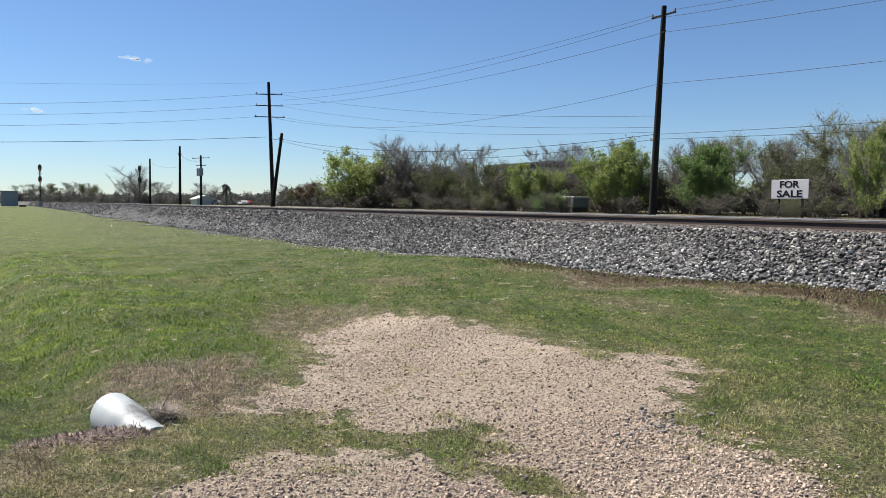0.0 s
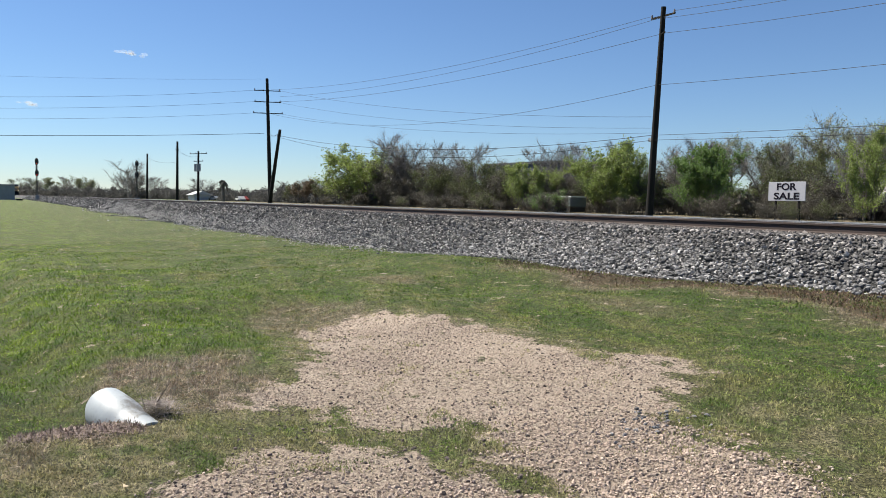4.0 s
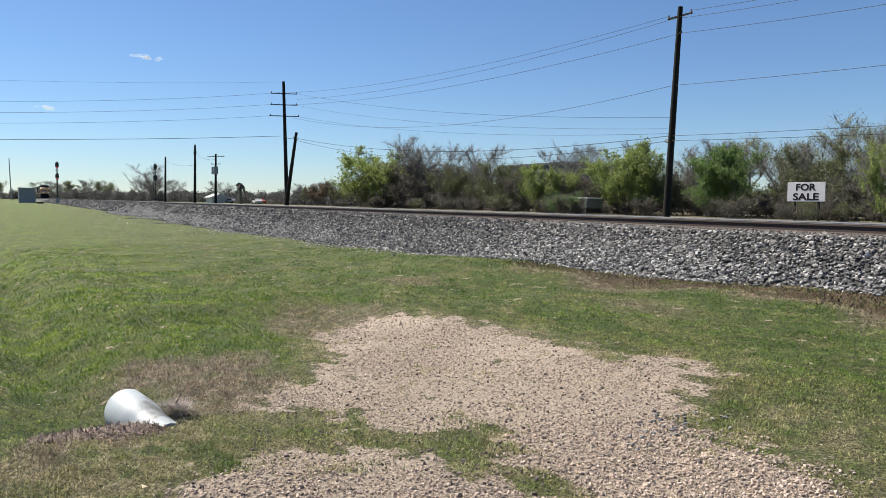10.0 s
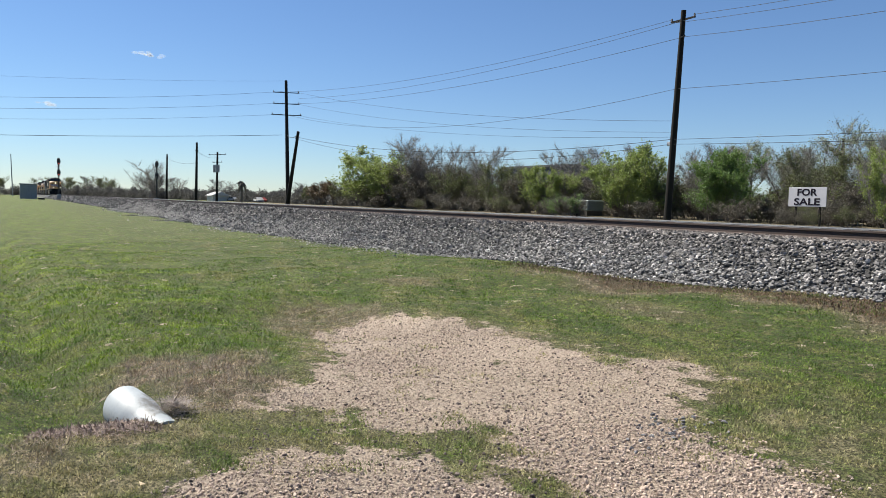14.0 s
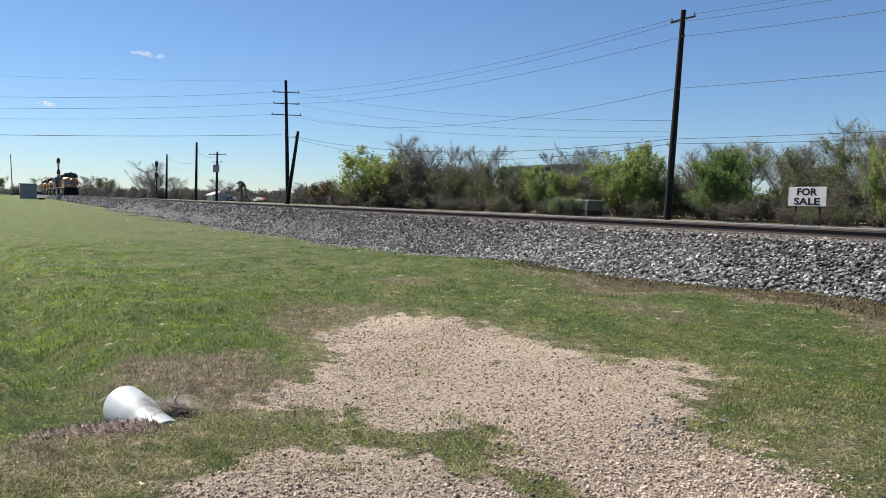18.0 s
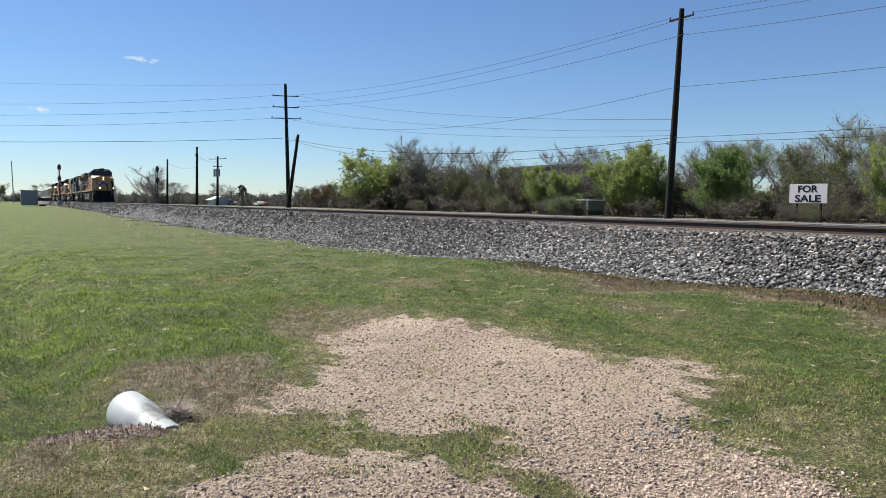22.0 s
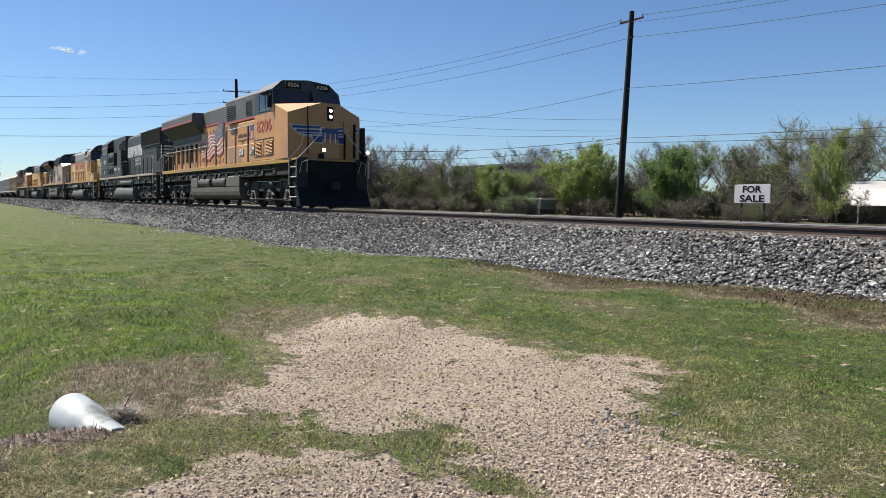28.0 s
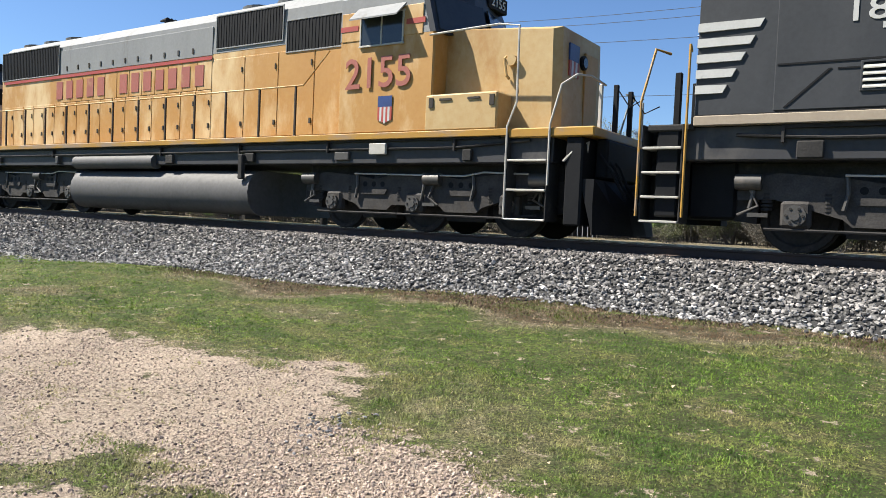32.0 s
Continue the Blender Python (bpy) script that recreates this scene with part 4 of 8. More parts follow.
        window(lo, -4.40, -3.10, s * 1.508, 4.02, 4.70, 2, ROOF_GREY)
    part("sun_visor", G().prism([(-1.49, 4.76), (-1.72, 4.70), (-1.72, 4.73), (-1.49, 4.80)], "x", -4.4, -3.1), upper, lo)
    part("mirror", G().box(-2.98, -2.94, -1.72, -1.56, 4.05, 4.55, 0.01), DARK, lo, "folding wing mirror")
    horn(lo, -4.6, 0.3, 5.2)
    part("aerial", G().box(-3.9, -3.5, -0.3, 0.3, 5.25, 5.36, 0.03), ROOF_GREY, lo)
    louvre(lo, -3.62, -2.90, -1.522, 2.20, 2.72, 9, paint, paint)
    louvre(lo, -4.85, -4.15, -1.522, 2.20, 2.72, 9, paint, paint)
    g = G()
    for b_ in ((-5.0, -2.8, 2.12, 2.14), (-5.0, -2.8, 2.84, 2.86), (-5.0, -4.98, 2.12, 2.86), (-2.82, -2.8, 2.12, 2.86), (-3.9, -3.88, 2.12, 2.86)):
        g.box(b_[0], b_[1], -1.535, -1.515, b_[2], b_[3])
    part("panel_seam", g, RAILDARK, lo)
    part("grab_plate", G().box(-2.5, -2.25, -1.53, -1.5, 2.0, 2.3, 0.01), WHITE, lo)
    # headlights
    part("headlight_housing", G().box(-0.74, -0.665, -0.13, 0.13, 3.44, 3.98, 0.02), DARK, lo)
    for z in (3.59, 3.83):
        lamp(lo, -0.64, 0.0, z, 0.066)
    for y in (-0.55, 1.33):
        part("lamp_post", G().box(-0.42, -0.20, y - 0.08, y + 0.08, 1.93, 2.12, 0.01), DARK, lo)
        lamp(lo, -0.06, y, 2.24, 0.072)
    part("end_post", G().box(-0.50, -0.32, 1.18, 1.36, 1.95, 3.22, 0.02), DARK, lo)
    part("marker_post", G().box(-0.62, -0.54, 0.55, 0.62, 1.95, 2.95, 0.02), DARK, lo)
    part("nose_grab", G().tube([(-0.75, -0.92, 2.1), (-0.72, -0.92, 3.0), (-0.80, -0.92, 3.95)], 0.03, 6), RAILDARK, lo)
    # nose emblem in plain shapes
    if decorated:
        def facet(u, z, o, way):
            """A place on a slanting face of the nose: u runs from its corner to the middle."""
            k = 0.055 * (z - 1.95)
            return (-1.12 + 0.50 * u - k + o * 0.92, way * (1.58 - 1.22 * u + o * 0.38), z)
        def patch(name, pts, material, o, label=""):
            for way in (-1, 1):
                g = G()
                loft(g, [[facet(u, z, a, way) for u, z in pts] for a in (o - 0.015, o)])
                part(name, g, material, lo, label)
        patch("emblem_wing", [(0.05, 3.27), (1.02, 3.22), (1.02, 2.52), (0.80, 2.56), (0.66, 2.78), (0.36, 2.85), (0.26, 3.0), (0.14, 3.06)], WHITE, 0.012, "white-edged blue wing emblem")
        for u0, u1, z0, z1 in ((0.11, 1.02, 3.11, 3.22), (0.24, 1.02, 2.965, 3.065), (0.38, 1.02, 2.88, 2.935), (0.72, 1.02, 2.58, 2.83)):
            patch("emblem_feather", [(u0, z1), (u1, z1 - 0.02), (u1, z0), (u0 + 0.05, z0)], BLUE, 0.02)
        part("emblem_centre", G().box(-0.72, -0.655, -0.34, 0.34, 2.60, 3.14), BLUE, lo, "blue painted emblem")
        for k in range(5):
            part("emblem_bar", G().box(-0.70, -0.648, -0.26 + 0.11 * k, -0.20 + 0.11 * k, 2.58, 2.94), WHITE if k % 2 == 0 else RED, lo)
    # equipment cab and hood
    part("lower_box", G().box(-9.30, -5.06, -1.50, 1.50, 1.95, 2.76, 0.03), paint, lo)
    part("mid_compartment", G().box(-7.98, -5.06, -1.28, 1.28, 2.70, 3.82, 0.03), paint, lo)
    part("upper_compartment", G().box(-10.0, -5.06, -1.05, 1.05, 2.7, 4.30, 0.03), paint, lo)
    g = G()
    loft(g, [[(x, -1.22, 3.98), (x, -1.22, 4.96), (x, -0.90, 5.18), (x, 0.90, 5.18), (x, 1.22, 4.96), (x, 1.22, 3.98)] for x in (-5.06, -9.95)])
    part("equipment_roof", g, upper, lo)
    for x0, x1 in ((-6.95, -6.20), (-9.7, -8.5)):
        louvre(lo, x0, x1, -1.222, 4.12, 4.72, 7, upper, DARK)
    for s in (-1, 1):
        part("red_line", G().box(-9.95, -5.06, s * 1.235 - 0.012, s * 1.235 + 0.012, 3.90, 3.985), RED, lo, "red painted dividing stripe")
    for x0, x1 in ((-6.98, -6.50), (-5.62, -5.12)):
        louvre(lo, x0, x1, -1.502, 2.30, 2.54, 5, WHITE, WHITE)
    part("hood", G().box(-21.0, -9.9, -0.94, 0.94, 1.95, 4.34, 0.03), paint, lo)
    g = G()
    loft(g, [[(x, -0.96, 4.20), (x, -0.96, 4.90), (x, -0.72, 5.08), (x, 0.72, 5.08), (x, 0.96, 4.90), (x, 0.96, 4.20)] for x in (-9.95, -14.6)])
    part("hood_roof", g, upper, lo)
    for s in (-1, 1):
        plates(lo, "hood_door", -14.9, -9.95, 9, s * 0.945, 2.0, 4.12, paint)
        part("red_line", G().box(-14.6, -9.95, s * 0.967 - 0.01, s * 0.967 + 0.01, 4.13, 4.21), RED, lo)
    # flared radiators
    g = G()
    loft(g, [[(x, -0.95, 3.85), (x, -1.56, 4.42), (x, -1.56, 4.84), (x, -1.45, 4.92), (x, 1.45, 4.92), (x, 1.56, 4.84), (x, 1.56, 4.42), (x, 0.95, 3.85)] for x in (-14.6, -21.35)])
    part("radiator_wing", g, upper, lo, "flared grey radiator housing")
    for s in (-1, 1):
        part("red_line", G().box(-21.35, -14.6, s * 1.565 - 0.01, s * 1.565 + 0.01, 4.44, 4.53), RED, lo)
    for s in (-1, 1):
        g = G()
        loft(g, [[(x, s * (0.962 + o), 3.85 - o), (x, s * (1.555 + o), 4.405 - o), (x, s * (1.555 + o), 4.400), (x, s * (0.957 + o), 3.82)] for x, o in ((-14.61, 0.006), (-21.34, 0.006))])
        part("wing_underside", g, SOOT_AND_SHADE, lo, "soot-blackened underside of the radiator wing")
    part("radiator_screen", G().box(-21.0, -15.0, -1.4, 1.4, 4.91, 4.97, 0.02), DARK, lo)
    # black band paints the wing's shadow onto the hood
    part("upper_band", G().box(-21.02, -14.95, -0.955, 0.955, 3.46, 3.88), SOOT_AND_SHADE, lo, "sooty panel under the radiator wing")
    for s in (-1, 1):
        for k in range(6):
            x = -20.75 + 0.95 * k
            part("vent_door", G().box(x - 0.10, x + 0.72, s * 0.95, s * 0.975, 2.02, 3.42, 0.01), paint, lo)
            louvre(lo, x, x + 0.42, s * 0.976, 2.35, 3.34, 8, paint, GRIME, True, "vent_grille")
    roof_fans(lo, (-12.0, -13.4), 5.04, 0.4)
    part("exhaust", G().box(-11.2, -10.6, -0.3, 0.3, 5.0, 5.18, 0.03), DARK, lo)
    # tank and reservoirs
    g = G().prism([(-0.9, 0.28), (0.9, 0.28), (1.28, 0.36), (1.44, 0.50), (1.48, 0.68), (1.48, 0.90), (-1.48, 0.90), (-1.48, 0.68), (-1.44, 0.50), (-1.28, 0.36)], "x", -15.2, -7.15)
    part("fuel_tank", g, TANK_TAN, lo, "dusty brown fuel tank")
    part("battery_box", G().box(-15.2, -13.95, -1.48, 1.48, 0.903, 1.40, 0.02), TANK_TAN, lo)
    part("battery_box", G().box(-9.1, -7.15, -1.48, 1.48, 0.903, 1.40, 0.03), TANK_TAN, lo)
    part("tank_saddle", G().box(-13.94, -9.11, -1.0, 1.0, 0.903, 1.40, 0.02), GRIME, lo)
    for s in (-1, 1):
        for x0, x1 in ((-13.85, -11.85), (-11.35, -9.3)):
            r = part("air_reservoir", G().cyl((x0, s * 1.26, 1.16), (x1, s * 1.26, 1.16), 0.235, 18), TANK_TAN, lo, "cylindrical air reservoir", smooth=True)
            g = G()
            for d in (0.12, -0.12):
                x = x0 + d if d > 0 else x1 + d
                g.cyl((x - 0.02, s * 1.26, 1.16), (x + 0.02, s * 1.26, 1.16), 0.245, 18)
            part("strap", g, GRIME2, r)
    truck(lo, (2.05, 4.05, 6.05), "pedestal", spins)
    truck(lo, (16.0, 18.0, 20.0), "pedestal", spins)
    g = G()
    for k, x in enumerate((-7.0, -8.6, -15.5, -12.2)):
        g.box(x, x + 0.35, -1.40, -1.28, 1.42, 1.66, 0.02)
    part("junction_box", g, GRIME2, lo)
    underbody(lo, -20.8, -1.6, 5, 1.62)
    steps(lo, -1.12, -0.42, 1.95)
    steps(lo, -21.75, -21.20, 1.95)
    handrail(lo, [(-21.3, 2.98), (-9.7, 2.98), (-9.15, 3.55), (-5.15, 3.55)], [-21.0, -19.8, -18.3, -16.8, -15.3, -13.8, -12.2, -10.6, -8.95, -7.6, -5.9], 1.50, 1.95, RAILGREY, RAILDARK, 0.15)
    for s in (-1, 1):
        grab(lo, [(-1.08, s * 1.55, 0.9), (-1.08, s * 1.55, 1.9), (-0.68, s * 1.2, 2.45), (-0.66, s * 1.12, 2.95)], RAILGREY, 0.022)
        grab(lo, [(-0.38, s * 1.54, 1.2), (-0.38, s * 1.54, 1.85), (-0.32, s * 1.0, 2.42), (-0.32, s * 0.6, 2.86), (-0.34, s * 0.56, 3.1), (-0.40, s * 0.35, 3.12)], RAILGREY, 0.022)
        grab(lo, [(-0.40, s * 1.40, 1.35), (-0.25, s * 1.38, 1.75), (-0.25, s * 1.15, 1.85), (-0.40, s * 1.1, 1.40)])
        grab(lo, [(-21.25, s * 1.53, 0.8), (-21.25, s * 1.53, 1.95), (-21.25, s * 1.5, 2.98)], RAILGREY, 0.022)
        grab(lo, [(-21.8, s * 1.53, 0.6), (-21.8, s * 1.53, 1.9), (-21.7, s * 1.3, 2.5), (-21.62, s * 1.0, 2.9)])
        for x in (-21.45,):
            part("end_post", G().box(x - 0.05, x + 0.05, s * 0.85 - 0.05, s * 0.85 + 0.05, 1.9, 3.0, 0.01), RAILDARK, lo)
    if decorated:
        lettering("number", number, -3.87, -1.528, 3.40, 1.70, 0.50, RED, lo, label="red road number with a pale outline")
        lettering("slogan", "BUILDING AMERICA", -6.85, -1.288, 3.22, 2.05, 0.15, SLOGAN, lo)
        shield(lo, -5.30, -1.53, 3.22, 0.42, 0.66)
        flag = part("painted_flag", G().prism([(-14.7, 2.25), (-11.0, 2.25), (-11.0, 2.27), (-14.7, 2.27)], "y", -0.985, -0.98), paint, lo, "waving striped flag painted on the hood doors")
        n = 26
        for k in range(13):
            g = G()
            loops = []
            for i in range(n + 1):
                u = i / n
                x = -14.85 + 3.75 * u
                z = 2.34 + 0.30 * u + (0.045 + 0.075 * (0.4 + 0.6 * u)) * k + 0.12 * math.sin(u * 13.0 + 0.25 * k) * (1 - 0.35 * u)
                h = 0.043 + 0.072 * (0.4 + 0.6 * u)
                loops.append([(x, -0.972, z), (x, -0.99, z), (x, -0.99, z + h), (x, -0.972, z + h)])
            loft(g, loops)
            part("flag_stripe", g, FLAG_RED if k % 2 == 0 else FLAG_PALE, flag)
        g = G()
        loops = []
        for i in range(13):
            u = 0.64 + 0.36 * i / 12
            x = -14.85 + 3.75 * u
            w = 0.12 * math.sin(u * 13.0 + 2.2) * (1 - 0.35 * u)
            z0 = 2.34 + 0.30 * u + (0.045 + 0.075 * (0.4 + 0.6 * u)) * 6.5 + w
            z1 = 2.34 + 0.30 * u + (0.045 + 0.075 * (0.4 + 0.6 * u)) * 13 + w
            loops.append([(x, -0.98, z0), (x, -0.995, z0), (x, -0.995, z1), (x, -0.98, z1)])
        loft(g, loops)
        ct = part("flag_canton", g, FLAG_BLUE, flag, "blue starred corner")
        rr = random.Random(4)
        for i in range(5):
            for j in range(4):
                u = 0.68 + 0.29 * (i + 0.5 * (j % 2)) / 5
                x = -14.85 + 3.75 * u
                w = 0.12 * math.sin(u * 13.0 + 2.2) * (1 - 0.35 * u)
                z = 2.36 + 0.30 * u + (0.045 + 0.075 * (0.4 + 0.6 * u)) * (7.1 + 1.4 * j) + w
                part("star", G().cyl((x, -0.999, z), (x, -0.99, z), 0.035, 5), FLAG_PALE, ct)
        part("flag_staff", G().tube([(-10.98, -0.99, 4.15), (-10.55, -0.99, 2.2)], 0.03, 6), HOPPER2, flag)
    return lo

# dark engine that runs with its long hood ahead
def hood_first_engine(label, spins):
    L = 22.5
    lo = thing("locomotive", None, None, label, "locomotive", group="engines of the train")
    part("underframe", G().box(-21.6, -1.0, -1.40, 1.40, 1.30, 1.80, 0.02), SOOT_AND_SHADE, lo)
    part("side_sill", G().box(-21.4, -1.45, -1.53, 1.53, 1.80, 1.94, 0.01), CREAM, lo, "pale painted walkway edge")
    part("walkway", G().box(-21.4, -1.0, -1.50, 1.50, 1.93, 1.96), GRIME, lo)
    part("pilot", G().box(-1.0, -0.72, -1.45, 1.45, 0.45, 1.80, 0.03), GRIME, lo)
    part("rear_platform", G().box(-22.1, -21.4, -1.48, 1.48, 1.74, 1.84, 0.02), GRIME, lo)
    part("pilot", G().box(-21.95, -21.6, -1.45, 1.45, 0.45, 1.80, 0.03), DARK, lo)
    part("end_platform", G().box(-1.5, -0.70, -1.50, 1.50, 1.80, 1.88, 0.02), CREAM, lo)
    coupler(lo, -0.02, 1)
    coupler(lo, -L + 0.02, -1)
    # long hood
    part("hood", G().box(-12.3, -1.45, -0.98, 0.98, 1.95, 4.30, 0.05), BLACK, lo)
    g = G()
    loft(g, [[(x, -0.985, 4.28), (x, -0.96, 4.74), (x, -0.75, 4.94), (x, 0.75, 4.94), (x, 0.96, 4.74), (x, 0.985, 4.28)] for x in (-1.47, -12.3)])
    part("hood_roof", g, BLACK, lo)
    for s in (-1, 1):
        plates(lo, "hood_door", -7.2, -1.8, 10, s * 0.985, 2.05, 3.68, BLACK)
        plates(lo, "hood_door", -12.2, -7.25, 5, s * 0.985, 2.05, 3.1, BLACK)
        part("hood_panel", G().box(-12.2, -7.25, s * 0.97, s * 0.997, 3.15, 4.55, 0.01), BLACK, lo)
        part("radiator_housing", G().box(-7.1, -1.60, s * 0.95, s * 1.075, 3.80, 4.90, 0.02), SOOT_AND_SHADE, lo)
        louvre(lo, -7.0, -1.68, s * 1.077, 3.90, 4.84, 70, SOOT_AND_SHADE, GRIME, True, "radiator_grille")
        louvre(lo, -2.75, -1.75, s * 0.992, 2.75, 3.70, 12, BLACK, GRIME, True, "radiator_grille")
    roof_fans(lo, (-3.0, -4.5, -6.0), 4.94, 0.6)
    roof_fans(lo, (-9.0, -10.4), 4.94, 0.5)
    horn(lo, -7.9, -0.3, 4.94)
    for x in (-1.7, -2.6):
        grab(lo, [(x, -0.72, 4.94), (x, -0.72, 5.06), (x, 0.72, 5.06), (x, 0.72, 4.94)], DARK, 0.016)
    grab(lo, [(-1.7, -0.72, 5.06), (-2.6, -0.72, 5.06)], DARK, 0.016)
    # hood end, bands, number, lamps
    part("hood_end", G().box(-1.48, -1.38, -0.90, 0.90, 2.0, 4.74, 0.04), BLACK, lo)
    for k, z in enumerate((3.62, 3.42, 3.22, 3.02)):
        part("white_band", G().box(-1.385, -1.372, -0.88, 0.88, z, z + 0.10), WHITE, lo, "white painted stripe on the hood end")
        part("white_band", G().box(-1.80, -1.40, -0.997, -0.983, z, z + 0.10), WHITE, lo)
    g = G()
    g.prism([(-0.05, 2.95), (0.05, 2.95), (0.12, 3.25), (0.28, 3.40), (0.22, 3.60), (0.05, 3.72), (-0.10, 3.62), (-0.02, 3.40), (-0.15, 3.20)], "x", -1.372, -1.362)
    part("emblem", g, BLACK, lo, "dark emblem on white bands")
    lettering("number", "1841", -1.366, -0.45, 4.05, 0.62, 0.17, WHITE, lo, (90, 0, 90))
    lettering("number", "1841", -1.366, 0.55, 4.05, 0.5, 0.15, WHITE, lo, (90, 0, 90))
    for y in (-0.1, 0.1):
        part("end_lamp", G().cyl((-1.40, y, 4.35), (-1.35, y, 4.35), 0.075, 12), WHITE, lo, "unlit end lamp")
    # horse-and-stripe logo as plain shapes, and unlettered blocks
    for k in range(5):
        z = 3.34 + 0.155 * k
        part("logo_stripe", G().prism([(-12.25 + 0.05 * k, z), (-10.35 + 0.26 * k, z), (-10.18 + 0.26 * k, z + 0.12), (-12.18 + 0.05 * k, z + 0.12)], "y", -1.006, -0.99), WHITE, lo)
    for prof in ([(-9.75, 3.32), (-9.3, 3.40), (-9.25, 3.62), (-8.95, 3.36), (-8.75, 3.36), (-8.72, 4.10), (-9.0, 4.10), (-9.02, 3.72), (-9.45, 4.12), (-9.6, 4.12), (-9.55, 3.6)],
                 [(-8.62, 3.36), (-8.35, 3.36), (-8.3, 3.9), (-8.15, 3.36), (-7.95, 3.36), (-7.95, 4.12), (-8.15, 4.12), (-8.62, 4.12)],
                 [(-7.85, 3.36), (-7.25, 3.36), (-7.15, 3.5), (-7.15, 3.75), (-7.5, 3.95), (-7.15, 3.97), (-7.15, 4.12), (-7.75, 4.12), (-7.85, 3.98), (-7.85, 3.7), (-7.45, 3.52), (-7.85, 3.50)]):
        part("logo_block", G().prism(prof, "y", -1.008, -0.99), WHITE, lo, "white logo block")
    bars("letter_block", -9.55, -7.65, -1.0, 2.98, 3.18, 7, WHITE, lo, (), 0.04)
    bars("letter_block", -9.75, -7.55, -1.0, 2.68, 2.88, 8, WHITE, lo, (), 0.04)
    # inverter box on the walkway, dynamic brake tower
    part("inverter_box", G().box(-15.05, -12.05, -1.47, 1.0, 1.96, 2.78, 0.03), BLACK, lo)
    part("inverter_tower", G().box(-14.95, -12.3, -1.10, 0.98, 2.7, 5.04, 0.04), BLACK, lo)
    part("air_box", G().box(-13.85, -12.35, -1.46, -1.0, 2.75, 3.95, 0.03), BLACK, lo)
    louvre(lo, -14.8, -13.9, -1.105, 2.95, 4.5, 14, BLACK, GRIME, True)
    louvre(lo, -13.8, -12.4, -1.105, 4.02, 4.68, 14, BLACK, GRIME, True)
    for x in (-14.6, -14.1, -12.95):
        louvre(lo, x - 0.2, x + 0.15, -1.472, 2.42, 2.60, 4, WHITE, WHITE)
    # rear part: electrical cabinet and cab
    part("cabinet", G().box(-17.65, -15.0, -1.48, 1.48, 1.96, 3.86, 0.03), BLACK, lo)
    part("cabinet_top", G().box(-17.65, -14.9, -1.05, 1.05, 3.8, 5.06, 0.05), BLACK, lo)
    part("panel_edge", G().box(-17.45, -15.1, -1.495, -1.47, 3.80, 3.86, 0.005), CREAM, lo)
    louvre(lo, -17.25, -15.25, -1.482, 3.10, 3.52, 26, BLACK, GRIME, True)
    louvre(lo, -17.25, -15.25, -1.482, 2.22, 2.62, 26, BLACK, GRIME, True)
    part("panel_shelf", G().box(-17.5, -15.0, -1.51, -1.46, 2.90, 2.98, 0.01), GRIME, lo)
    for z in (3.66, 2.78):
        part("notice", G().box(-16.35, -16.15, -1.492, -1.478, z, z + 0.09), WHITE, lo)
    part("door_post", G().box(-17.72, -17.62, -1.50, 1.50, 1.96, 4.35, 0.01), DARK, lo)
    part("cab", G().box(-20.35, -17.7, -1.49, 1.49, 1.96, 3.85, 0.03), BLACK, lo)
    g = G()
    sec = lambda x: [(x, -1.49, 3.83), (x, -1.46, 4.68), (x, -1.0, 5.08), (x, 1.0, 5.08), (x, 1.46, 4.68), (x, 1.49, 3.83)]
    loft(g, [sec(-17.7), [(x + (0.32 * (z - 3.83) / 0.93), y, z) for x, y, z in sec(-20.40)]])
    part("cab_roof", g, BLACK, lo)
    for s in (-1, 1):
        window(lo, -19.95, -18.1, s * 1.475, 3.92, 4.40, 4, RAILGREY)
        g = G()
        loft(g, [[(-20.39, s * 0.1, 3.92), (-20.39, s * 1.3, 3.92), (-20.23, s * 1.25, 4.38), (-20.23, s * 0.1, 4.38)], [(-20.42, s * 0.1, 3.92), (-20.42, s * 1.3, 3.92), (-20.26, s * 1.25, 4.38), (-20.26, s * 0.1, 4.38)]])
        part("windscreen", g, GLASS, lo)
    g = G()
    P = [(-20.3, -1.48), (-21.40, -1.46), (-21.62, -0.7), (-21.62, 0.7), (-21.40, 1.46), (-20.3, 1.48)]
    loft(g, [[(x, y, 1.96) for x, y in P], [(x - 0.0 * (x < -20.5), y, 3.70 if x < -20.5 else 3.84) for x, y in P]])
    part("nose", g, BLACK, lo)
    for k in range(5):
        z = 3.28 - 0.225 * k
        e = -20.50 - 0.115 * k
        part("nose_stripe", G().prism([(-21.41, z - 0.115), (e - 0.06, z - 0.115), (e, z), (-21.41, z + 0.01)], "y", -1.497, -1.44), WHITE, lo, "white painted nose stripe")
    lettering("number", "1841", -18.97, -1.495, 3.26, 0.88, 0.30, WHITE, lo)
    part("sub_letters", G().box(-19.06, -18.88, -1.497, -1.485, 2.99, 3.07), WHITE, lo)
    g = G()
    for b_ in ((-20.3, -17.8, 2.60, 2.625), (-19.55, -17.8, 2.50, 2.52)):
        g.box(b_[0], b_[1], -1.50, -1.485, b_[2], b_[3])
    g.prism([(-20.2, 2.02), (-20.16, 2.02), (-19.62, 2.52), (-19.66, 2.52)], "y", -1.50, -1.485)
    part("panel_seam", g, DARK, lo)
    louvre(lo, -19.25, -18.80, -1.492, 2.22, 2.56, 4, BLACK, RAILGREY)
    # tanks
    g = G()
    ring = []
    for k in range(9):
        a = math.pi * k / 8
        ring.append((-1.08 - 0.44 * math.sin(a), 0.68 - 0.50 * math.cos(a)))
